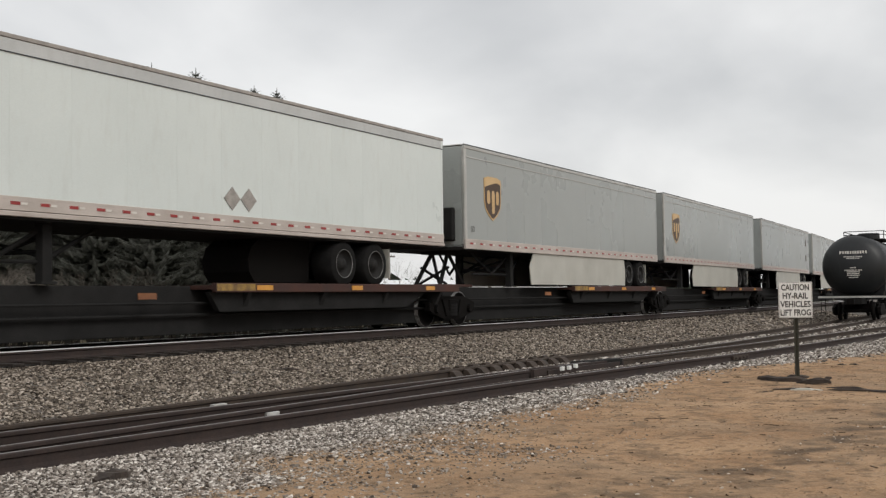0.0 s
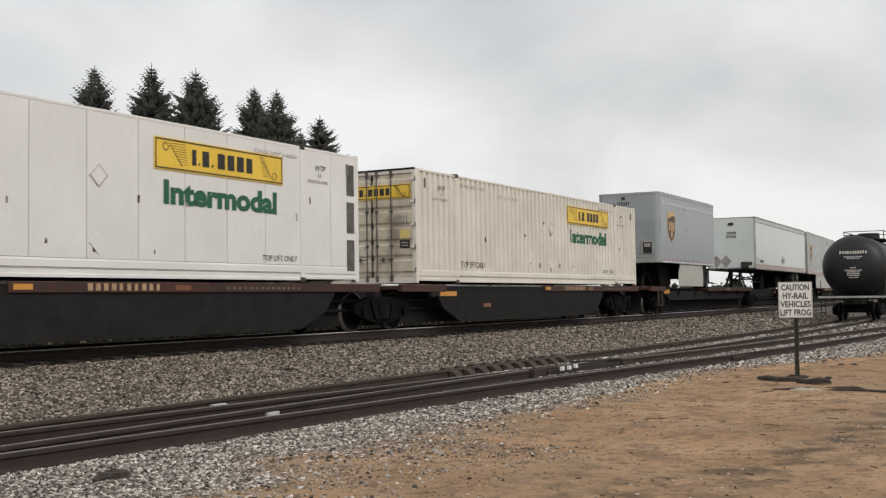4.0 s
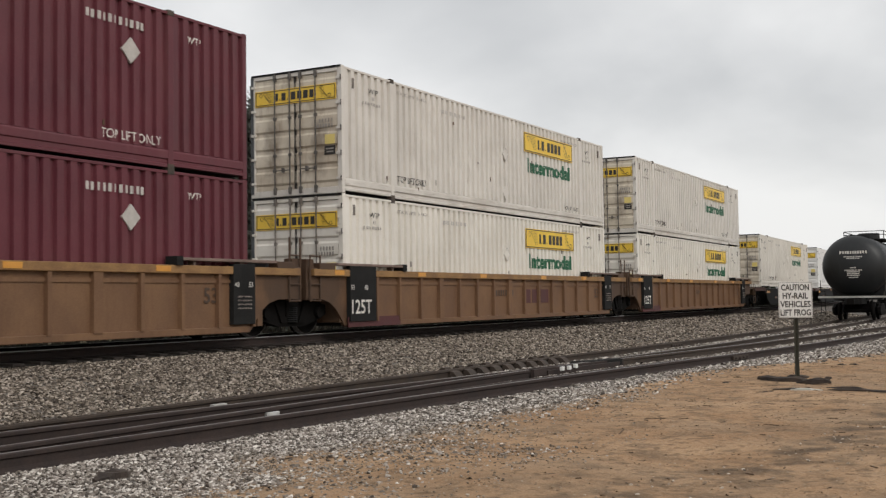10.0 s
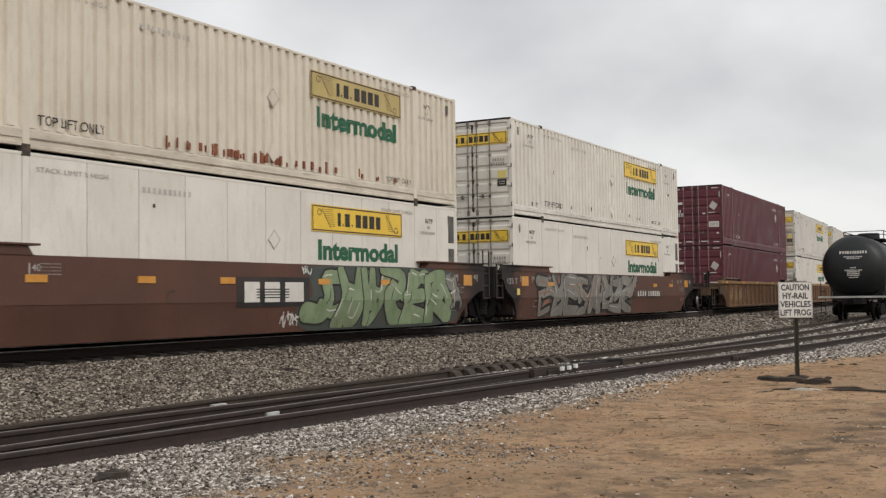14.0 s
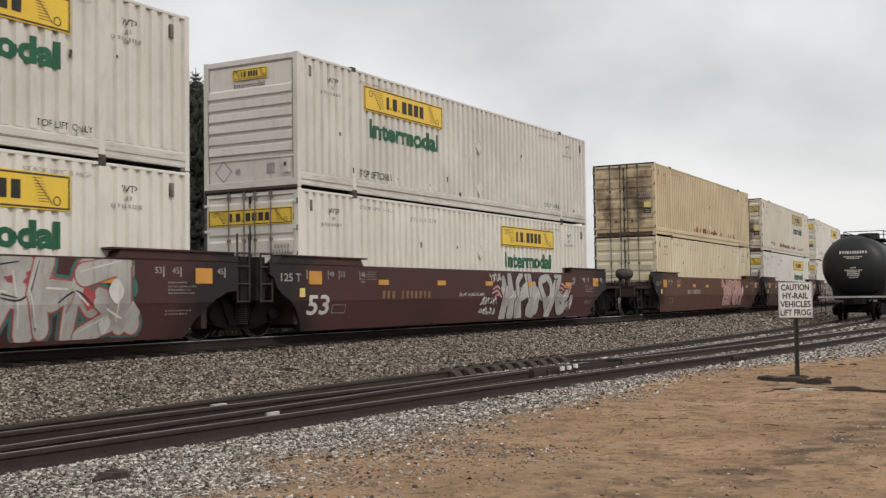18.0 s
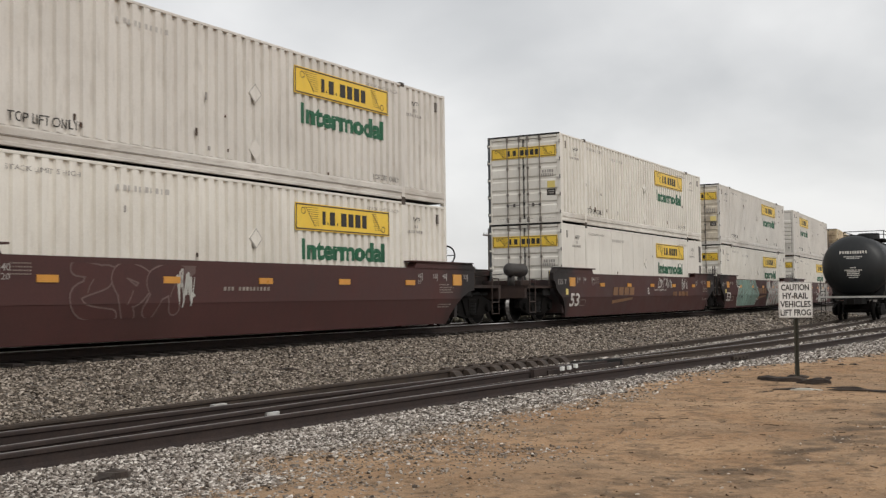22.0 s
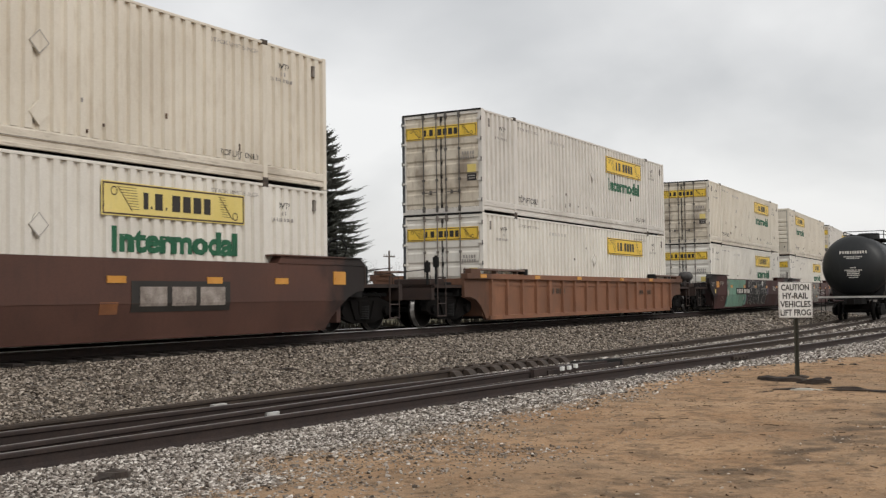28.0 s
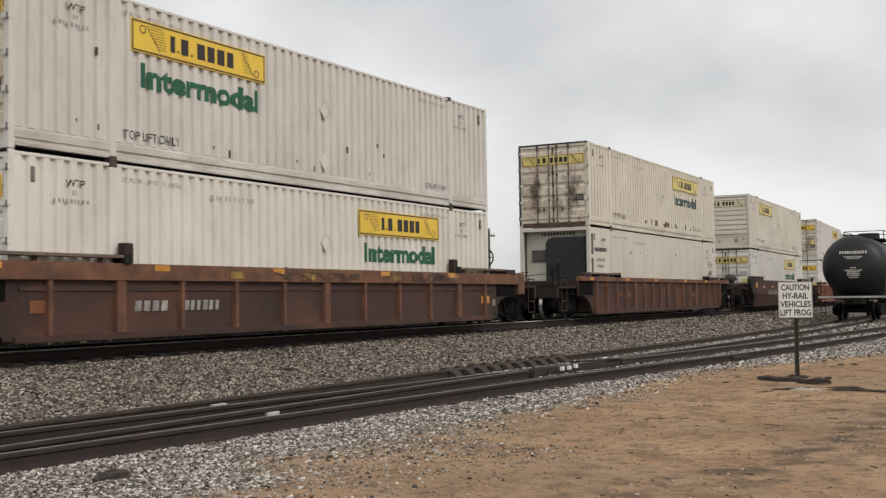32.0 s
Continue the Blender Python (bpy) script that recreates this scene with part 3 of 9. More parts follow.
def smoothed(points):
    """A gentle curve y(x) through a few plan points."""
    gx = np.arange(-60.0, 120.1, 0.5)
    gy = np.interp(gx, *zip(*points))
    k = np.ones(13) / 13
    pad = np.concatenate([gy[0] + (np.arange(-6, 0)) * (gy[1] - gy[0]), gy, gy[-1] + np.arange(1, 7) * (gy[-1] - gy[-2])])
    for _ in range(2):
        gy = np.convolve(pad, k, "valid")
        pad = np.concatenate([gy[0] + (np.arange(-6, 0)) * (gy[1] - gy[0]), gy, gy[-1] + np.arange(1, 7) * (gy[-1] - gy[-2])])
    return lambda x: float(np.interp(x, gx, gy))


GAUGE = 1.435
RAIL_Z = -0.55                       # rail tops of the two yard tracks
far_rail = smoothed([(-60, 10.9), (-10, 10.1), (5, 9.98), (12, 9.92), (20, 9.82), (28, 9.50), (36, 9.40), (46, 9.46), (56, 9.62), (80, 10.4), (120, 13.0)])
near_rail = smoothed([(-60, 9.465), (-12, 8.72), (-4, 8.60), (5, 8.26), (10, 7.80), (14.5, 7.48), (17.5, 7.22), (20.5, 6.82), (24, 6.36), (28.5, 5.88), (37, 5.22), (50, 4.3), (70, 3.0), (120, -1.0)])
edge_off = [(-60, 2.6), (4, 2.8), (6, 2.4), (8.2, 1.35), (9, 1.7), (11, 1.45), (14.4, 1.35), (17.5, 0.95), (20.5, 0.5), (23.8, 1.3), (29, 1.9), (40, 2.4), (120, 3.0)]


def gravel_edge(x):
    return near_rail(x) - float(np.interp(x, *zip(*edge_off)))


def ground_z(x, y):
    d = main_y(x) - y
    if -1.5 < d < 1.4:
        z = -0.235
    elif d >= 1.4:
        z = -0.235 - 0.485 * min(1.0, (d - 1.4) / 3.6)
    else:
        z = -0.235 - 0.75 * min(1.0, (-1.5 - d) / 4.0)
    if y < gravel_edge(x) + 0.5:
        k = min(1.0, (gravel_edge(x) + 0.5 - y) / 1.2)
        z += k * (0.03 + 0.045 * noise.noise((x * 0.55, y * 0.55, 0)) + 0.018 * noise.noise((x * 2.1, y * 2.1, 3)))
    elif d > 1.3:
        z += 0.02 * noise.noise((x * 1.5, y * 1.5, 7))
    return z


RUTS = [[(6.2, 3.3), (7.45, 2.95), (8.14, 2.87), (8.9, 2.55), (10.14, 2.13), (11.57, 2.0), (12.66, 1.8), (15.5, 1.7), (19.0, 1.9)], [(6.0, 4.2), (7.08, 3.71), (8.0, 3.45), (9.3, 3.3)],
        [(6.5, 1.9), (8.06, 2.3), (9.63, 1.74), (10.68, 1.47), (13.0, 1.1)]]


def rut_at(x, y):
    """How strongly a wheel rut shows here, 0 to 1."""
    best = 0.0
    for k, path in enumerate(RUTS):
        if path[0][0] < x < path[-1][0]:
            d = y - float(np.interp(x, *zip(*path))) + 0.12 * noise.noise((x * 1.3, k, 0))
            best = max(best, math.exp(-(d / (0.20 if k else 0.26)) ** 2) * (1.0 if k == 0 else 0.6))
    return best


def build_ground():
    xs = [-2500, -800, -300, -120, -60, -30, -15, -8] + list(np.arange(-5, 70, 0.45)) + [72, 76, 82, 90, 100, 120, 150, 200, 300, 600, 1200, 2500]
    ys = [-2500, -800, -250, -90, -40, -20, -10, -6] + list(np.arange(-4, 20.1, 0.24)) + [21, 23, 26, 30, 36, 45, 60, 90, 150, 300, 700, 1400, 2500]
    pts, val, ruts = [], [], []
    for x in xs:
        for y in ys:
            pts.append((x, y, ground_z(x, y)))
            e = gravel_edge(min(max(x, -60), 119))
            d = y - main_y(x)
            if d > 3.0:
                val.append(2.0)
            elif x < -30 or x > 119:
                val.append(1.0 if e < y else 0.0)
            else:
                rut = 0.9 * rut_at(x, y) * (0.7 + 0.5 * noise.noise((x * 1.1, y * 1.1, 8)))
                val.append(min(1.0, max(0.3 * rut, 0.5 + (y - e) * (0.45 if x < 11 else 0.7))))
            ruts.append(rut_at(x, y) if 5 < x < 20 and -1 < y < 7 else 0.0)
    k = len(ys)
    faces = [(i * k + j, (i + 1) * k + j, (i + 1) * k + j + 1, i * k + j + 1) for i in range(len(xs) - 1) for j in range(k - 1)]
    me = bpy.data.meshes.new("ground")
    me.from_pydata(pts, [], faces)
    me.materials.append(M["dirt"])
    me.attributes.new("gravel", "FLOAT", "POINT").data.foreach_set("value", val)
    me.attributes.new("rut", "FLOAT", "POINT").data.foreach_set("value", ruts)
    me.polygons.foreach_set("use_smooth", [True] * len(me.polygons))
    tagged(new("ground", me), "sandy brown dirt yard with gravel beds and dull grass beyond", "ground", kind="structure")


build_ground()

# ---- rails ----
FOOT = [(-0.075, -0.172), (0.075, -0.172), (0.075, -0.160), (0.016, -0.140), (0.009, -0.125), (0.009, -0.055), (0.036, -0.040), (0.037, -0.012), (0.028, -0.001), (-0.028, -0.001), (-0.037, -0.012), (-0.036, -0.040), (-0.009, -0.055),
        (-0.009, -0.125), (-0.016, -0.140), (-0.075, -0.160)]
HEAD = [(-0.017, -0.006), (0.017, -0.006), (0.018, 0.001), (0.012, 0.003), (-0.014, 0.003), (-0.020, 0.001)]


BRIGHT = [(-0.036, -0.024), (0.036, -0.024), (0.037, -0.010), (0.028, 0.0), (-0.028, 0.0), (-0.037, -0.010)]


def sweep(profile, pts, z):
    """A closed profile (across, up) along plan points."""
    g, k = Geo(), len(profile)
    for i, (x, y) in enumerate(pts):
        a, b = pts[max(i - 1, 0)], pts[min(i + 1, len(pts) - 1)]
        dx, dy = b[0] - a[0], b[1] - a[1]
        ln = math.hypot(dx, dy)
        nx, ny = -dy / ln, dx / ln
        g.v += [(x + nx * u, y + ny * u, z + w) for u, w in profile]
    for i in range(len(pts) - 1):
        for j in range(k):
            g.f.append((i * k + j, (i + 1) * k + j, (i + 1) * k + (j + 1) % k, i * k + (j + 1) % k))
    g.f.append(tuple(range(k - 1, -1, -1)))
    g.f.append(tuple((len(pts) - 1) * k + j for j in range(k)))
    for i, fc in enumerate(g.f):
        g.f[i] = fc[::-1]
    return g


def rail(track, pts, z, head, web, worn=HEAD):
    r = part("rail", sweep(FOOT, pts, z), web, track)
    part("rail_head", sweep(worn, pts, z + 0.002), head, r)
    return r


main_track = tagged(new("main_track"), "main line on dark ties in grey-brown ballast", "railway track", kind="structure")
for off in (-GAUGE / 2 - 0.036, GAUGE / 2 + 0.036):
    rail(main_track, [line(s, off)[:2] for s in np.arange(-45, 260, 2.5)], 0.0, M["rail_head"], M["rail_web"], BRIGHT)
# flat dark sheet between the ties: oil plus painted shade of the train
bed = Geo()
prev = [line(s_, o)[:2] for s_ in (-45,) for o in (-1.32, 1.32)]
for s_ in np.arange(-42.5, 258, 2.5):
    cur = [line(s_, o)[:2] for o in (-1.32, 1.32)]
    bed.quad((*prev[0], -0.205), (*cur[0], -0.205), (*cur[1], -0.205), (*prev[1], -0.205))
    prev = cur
part("track_bed", bed, M["oily_shaded"], main_track, "oily ballast between the ties, darkened with the train's shade")
yard_track = tagged(new("yard_track"), "rusty yard track that ends under a black tank car", "railway track", kind="structure")
branch_track = tagged(new("branch_track"), "yard track that leaves the other at a frog", "railway track", kind="structure")
step = list(np.arange(-58, 118, 1.0))
FROG_X = 19.6
rail(yard_track, [(x, far_rail(x)) for x in step], RAIL_Z, M["rail_brown"], M["rail_brown"])
rail(yard_track, [(x, far_rail(x) - GAUGE) for x in step if x < FROG_X - 1.0], RAIL_Z, M["rail_dull"], M["rail_web"])
rail(yard_track, [(x, far_rail(x) - GAUGE) for x in step if x > FROG_X + 0.8], RAIL_Z, M["rail_dull"], M["rail_brown"])
rail(branch_track, [(x, near_rail(x)) for x in step], RAIL_Z, M["rail_dull"], M["rail_web"])
rail(branch_track, [(x, near_rail(x) + GAUGE) for x in step if -8 < x < FROG_X - 1.0], RAIL_Z, M["rail_dull"], M["rail_web"])
rail(branch_track, [(x, near_rail(x) + GAUGE) for x in step if x > FROG_X + 0.8], RAIL_Z, M["rail_dull"], M["rail_brown"])


def strip(pts, w0, w1, z0, z1):
    g = Geo()
    k = len(pts)
    for i, (x, y) in enumerate(pts):
        g.v += [(x, y - w0, z0), (x, y + w1, z0), (x, y + w1, z1), (x, y - w0, z1)]
    for i in range(k - 1):
        for j in range(4):
            g.f.append((i * 4 + j, i * 4 + (j + 1) % 4, (i + 1) * 4 + (j + 1) % 4, (i + 1) * 4 + j))
    g.f += [(3, 2, 1, 0), tuple((k - 1) * 4 + j for j in range(4))]
    return g


# the frog casting, its wings and the guard rails opposite
frog = thing("turnout_frog", "worn cast steel frog with white paint marks between two tracks", "rail frog")
fy = lambda x: (far_rail(x) - GAUGE + near_rail(x) + GAUGE) / 2
cast = Geo()
cast.prism([(FROG_X - 1.0, fy(FROG_X - 1.0) - 0.16), (FROG_X + 2.2, fy(FROG_X + 2.2) - 0.20), (FROG_X + 2.2, fy(FROG_X + 2.2) + 0.20), (FROG_X - 1.0, fy(FROG_X - 1.0) + 0.16)], "z", RAIL_Z - 0.17, RAIL_Z - 0.045)
part("casting", cast, M["rail_web"], frog)
heel = Geo()
heel.prism([(20.45, 8.30), (21.7, 7.99), (21.7, 8.28), (20.45, 8.62)], "z", RAIL_Z - 0.15, RAIL_Z + 0.012)
part("heel_block", heel, M["dark"], frog, "black steel heel block")
part("point", Geo().prism([(FROG_X - 0.3, fy(FROG_X - 0.3) - 0.012), (FROG_X + 1.6, far_rail(FROG_X + 1.6) - GAUGE - 0.03), (FROG_X + 1.6, near_rail(FROG_X + 1.6) + GAUGE + 0.03),
                           (FROG_X - 0.3, fy(FROG_X - 0.3) + 0.012)][:: 1], "z", RAIL_Z - 0.045, RAIL_Z + 0.001), M["rail_dull"], frog)
for side in (-1, 1):
    wing = [(x, fy(x) + side * (0.075 + max(0.0, (FROG_X - 0.4 - x)) * 0.03 + max(0, x - FROG_X - 0.6) * 0.05)) for x in np.arange(FROG_X - 1.5, FROG_X + 1.6, 0.3)]
    part("wing_rail", strip(wing, 0.035, 0.035, RAIL_Z - 0.17, RAIL_Z), M["rail_web"], frog)
for ox, oy in ((18.88, 8.12), (19.16, 8.10), (19.62, 8.16)):
    part("paint_mark", Geo().box(ox - 0.05, ox + 0.05, oy - 0.03, oy + 0.03, RAIL_Z - 0.06, RAIL_Z + 0.012, 0.008), M["sign_white"], frog, "white painted bolt block")
for track, off in ((branch_track, 0.11),):
    base = far_rail if off < 0 else near_rail
    part("guard_rail", strip([(x, base(x) + off) for x in np.arange(13.5, 22.5, 0.5)], 0.032, 0.032, RAIL_Z - 0.17, RAIL_Z + 0.004), M["rail_web"], track)
for i in range(10):
    x = 17.75 + i * 0.52
    o = far_rail(x)
    lump = Geo().prism([(o + 0.04, RAIL_Z - 0.16), (o + 0.26, RAIL_Z - 0.16), (o + 0.22, RAIL_Z - 0.03), (o + 0.14, RAIL_Z + 0.035), (o + 0.07, RAIL_Z + 0.03), (o + 0.045, RAIL_Z - 0.03)], "x", x - 0.10, x + 0.10)
    lump.prism([(o - 0.24, RAIL_Z - 0.16), (o - 0.04, RAIL_Z - 0.16), (o - 0.045, RAIL_Z - 0.02), (o - 0.12, RAIL_Z - 0.04)], "x", x - 0.13, x + 0.13)
    part("rail_brace", lump, M["rail_brown"], yard_track, "cast rail brace")
# joint bars and a bright worn spot on the rails
for bx, fn in ((24.5, near_rail), (30.0, far_rail), (20.9, lambda x: far_rail(x) - GAUGE)):
    jb = thing("joint_bar", "rusty joint bar bolted to a yard rail", "joint bar", m=pose(bx, fn(bx) - 0.045, RAIL_Z - 0.09, 0, 0, math.degrees(math.atan(fn(bx + 0.5) - fn(bx - 0.5)))))
    part("bar", Geo().box(-0.45, 0.45, -0.018, 0.018, -0.045, 0.045, 0.008), M["rail_brown"], jb)
    for i in range(4):
        part("bolt", Geo().tube((-0.33 + 0.22 * i, -0.045, 0), (-0.33 + 0.22 * i, -0.015, 0), 0.022, 6), M["rail_web"], jb)
for bx, by, w in ((10.78, 8.48, 0.24), (11.35, 9.80, 0.26)):
    tagged(part("slide_plate", Geo().box(bx - w / 2, bx + w / 2, by - 0.035, by + 0.035, RAIL_Z - 0.168, RAIL_Z - 0.055, 0.006), M["slide"], None),
           "bright worn steel plate beside a yard rail", "plate")

# ---- ties ----
rt = random.Random(4)
tie_meshes = []
for i in range(6):
    g = Geo().box(-0.115, 0.115, -1.30, 1.30, -0.17, 0.0, 0.012)
    g.v = [(x + rt.uniform(-0.006, 0.006), y + rt.uniform(-0.02, 0.02), z + rt.uniform(-0.006, 0.004)) for x, y, z in g.v]
    tie_meshes.append(g.mesh("tie", M["tie"]))
for s in np.arange(-6.0, 136.0, 0.52):
    x, y, th = line(s)
    t = part("tie", rt.choice(tie_meshes), None, main_track)
    t.matrix_basis = pose(x, y, -0.168, 0, 0, math.degrees(th) + rt.uniform(-1.2, 1.2))
for x in np.arange(-4.0, 64.0, 0.56):
    lo, hi = near_rail(x), far_rail(x)
    if hi - lo < 3.6:
        t = part("tie", rt.choice(tie_meshes), None, yard_track)
        t.matrix_basis = pose(x, (lo + hi) / 2, RAIL_Z - 0.172, 0, 0, rt.uniform(-1.5, 1.5) - 2) @ Matrix.Diagonal((1, (hi - lo + 1.15) / 2.6, 1, 1))
    else:
        for track, mid in ((yard_track, hi - GAUGE / 2), (branch_track, lo + GAUGE / 2)):
            t = part("tie", rt.choice(tie_meshes), None, track)
            t.matrix_basis = pose(x + rt.uniform(-0.05, 0.05), mid, RAIL_Z - 0.172, 0, 0, rt.uniform(-2, 2) - (1 if track is yard_track else 4))

# ---- loose stone ----
PHI = (1 + 5 ** 0.5) / 2
ICO = np.array([(-1, PHI, 0), (1, PHI, 0), (-1, -PHI, 0), (1, -PHI, 0), (0, -1, PHI), (0, 1, PHI), (0, -1, -PHI), (0, 1, -PHI), (PHI, 0, -1), (PHI, 0, 1), (-PHI, 0, -1), (-PHI, 0, 1)]) / math.sqrt(1 + PHI * PHI)
ICO_F = np.array([(0, 11, 5), (0, 5, 1), (0, 1, 7), (0, 7, 10), (0, 10, 11), (1, 5, 9), (5, 11, 4), (11, 10, 2), (10, 7, 6), (7, 1, 8), (3, 9, 4), (3, 4, 2), (3, 2, 6), (3, 6, 8), (3, 8, 9), (4, 9, 5), (2, 4, 11), (6, 2, 10), (8, 6, 7), (9, 8, 1)])


def stones(name, label, places, sizes, material, rng, parent=None):
    """Many angular stones in one mesh."""
    n = len(places)
    v = ICO[None] * rng.uniform(0.45, 1.25, (n, 12, 1))
    v = v * (np.array(sizes)[:, None] * rng.uniform(0.65, 1.15, (n, 3)) * np.array([1.1, 1, 0.62]))[:, None, :]
    a = rng.uniform(0, 2 * math.pi, n)
    ca, sa = np.cos(a)[:, None], np.sin(a)[:, None]
    x, y = v[:, :, 0] * ca - v[:, :, 1] * sa, v[:, :, 0] * sa + v[:, :, 1] * ca
    tilt = rng.uniform(-0.6, 0.6, n)[:, None]
    z = v[:, :, 2] * np.cos(tilt) + x * np.sin(tilt)
    v = np.stack([x, y, z], 2) + np.array(places)[:, None, :]
    f = (ICO_F[None] + (np.arange(n) * 12)[:, None, None]).reshape(-1, 3)
    me = bpy.data.meshes.new(name)
    me.from_pydata(v.reshape(-1, 3), [], f)
    me.materials.append(material)
    ob = new(name, me)
    return tagged(ob, label, "gravel", kind="stuff")


rg = np.random.default_rng(11)


def scatter(x0, x1, density, ylo, yhi, keep):
    out = []
    for x in np.arange(x0, x1, 0.25):
        lo, hi = ylo(x), yhi(x)
        if hi <= lo:
            continue
        for _ in range(rg.poisson(density * 0.25 * (hi - lo))):
            px, py = x + rg.uniform(0, 0.25), rg.uniform(lo, hi)
            if keep(px, py):
                out.append((px, py, ground_z(px, py) + 0.004))
    return out


def clear_of_rails(x, y):
    if x > 13 and near_rail(x) - 0.42 < y and abs((x + 4.0 + 0.28) % 0.56 - 0.28) < 0.11:
        return False
    return all(abs(y - q) > 0.09 for q in (far_rail(x), far_rail(x) - GAUGE, near_rail(x), near_rail(x) + GAUGE))


sp, ss = [], []
for a, b, d, sz in ((7.0, 17, 620, 0.029), (17, 30, 330, 0.033), (30, 48, 110, 0.046), (48, 75, 34, 0.062)):
    q = scatter(a, b, d, lambda x: far_rail(x) + 0.12, lambda x: main_y(x) - 1.22, lambda x, y: True)
    sp += q
    ss += list(sz * rg.uniform(0.7, 1.35, len(q)))
stones("ballast_stones", "loose grey-brown crushed stone beside the main line", sp, ss, M["stone_main"], rg)
sp, ss = [], []
for a, b, d, sz in ((3.5, 12, 1150, 0.0195), (12, 22, 620, 0.0235), (22, 36, 190, 0.034), (36, 60, 46, 0.048)):
    q = scatter(a, b, d, lambda x: gravel_edge(x) - (2.2 if x < 10 else 0.9), lambda x: far_rail(x) + 0.2,
                lambda x, y: clear_of_rails(x, y) and (y > gravel_edge(x) + 0.8 * noise.noise((x * 0.8, y * 0.8, 1)) + 0.35 * noise.noise((x * 3.0, y * 3.0, 4)) or rg.uniform() < 0.26 * math.exp((y - gravel_edge(x)) / (0.9 if x < 10 else 0.45))))
    q = [(x, y, z + ((-0.035 if x < 16 else 0.025) if near_rail(x) < y < far_rail(x) else 0.0)) for x, y, z in q]
    sp += q
    ss += list(sz * rg.uniform(0.6, 1.5, len(q)))
stones("gravel_stones", "pale crushed gravel along the yard tracks", sp, ss, M["stone_white"], rg)
sp = [(x, y, ground_z(x, y)) for x, y in zip(rg.uniform(3, 30, 1700), rg.uniform(-1.0, 6.5, 1700)) if y < gravel_edge(x) - 0.1 and noise.noise((x * 0.35, y * 0.5, 5)) > -0.05]
stones("dirt_pebbles", "scattered small pebbles pressed into sandy dirt", sp, list(0.0105 * rg.uniform(0.4, 1.5, len(sp))), M["pebble"], rg)

sp = [(x, y, ground_z(x, y)) for x, y in zip(rg.uniform(5.5, 19, 9000), rg.uniform(0.8, 6.6, 9000)) if y < gravel_edge(x) and rg.uniform() < 0.5 * rut_at(x, y) + (0.55 * max(0.0, noise.noise((x * 0.9, y * 0.9, 2))) if 5.5 < x < 9.5 and y > 4.4 else 0.0)]
stones("rut_stones", "pale and grey stones lying along wheel ruts in the dirt", sp, list(0.015 * rg.uniform(0.4, 1.6, len(sp))), M["pebble"], rg)
grit = [(x, gravel_edge(x) - d) for x, d in zip(rg.uniform(4.0, 16.0, 62000), rg.uniform(-0.35, 2.6, 62000)) if rg.uniform() < (1.0 if d < 0 else math.exp(-d / (1.15 if x < 9.5 else 0.75 if x < 11 else 0.40))) * (0.75 + 1.1 * noise.noise((x * 1.3, d * 1.6, 7)))]
stones("edge_grit", "sandy grit and small stones where the gravel runs into the dirt", [(x, y, ground_z(x, y) + 0.001) for x, y in grit], list(0.0115 * rg.uniform(0.45, 1.6, len(grit))), M["grit"], rg)
crumbs = [(x, y) for x, y in zip(rg.uniform(3.5, 24, 17000), rg.uniform(-1.5, 6.6, 17000)) if y < gravel_edge(x) + 0.1 and rg.uniform() < 0.35 + 0.9 * noise.noise((x * 0.7, y * 0.9, 9)) + max(0, (9 - x) * 0.05)]
stones("dirt_crumbs", "brown clods and grit on the dirt", [(x, y, ground_z(x, y)) for x, y in crumbs], list(0.0075 * rg.uniform(0.5, 1.8, len(crumbs))), M["crumb"], rg)

# ---- wood scraps and bark on the dirt ----
rw = random.Random(9)
scraps = Geo()
for _ in range(420):
    x, y = rw.uniform(4, 28), rw.uniform(-0.5, 6.6)
    if y > gravel_edge(x) - 0.05:
        continue
    ln, a, w = rw.uniform(0.015, 0.07) * (3.0 if rw.random() < 0.06 else 1), rw.uniform(0, math.pi), rw.uniform(0.003, 0.008)
    c, s, z = math.cos(a), math.sin(a), ground_z(x, y)
    pts = [(x + u * c * ln - q * s * w, y + u * s * ln + q * c * w, z + h) for u, q, h in ((-1, -1, 0), (1, -0.6, 0), (1, 0.6, 0.004), (-1, 1, 0), (-0.8, 0, 0.010), (0.9, 0, 0.008))]
    scraps.add(pts, [(0, 1, 5, 4), (3, 4, 5, 2), (0, 4, 3), (1, 2, 5)])
tagged(part("wood_scraps", scraps, M["bark_scrap"], None), "dark wood splinters and bark strewn on the dirt", "debris", kind="stuff")


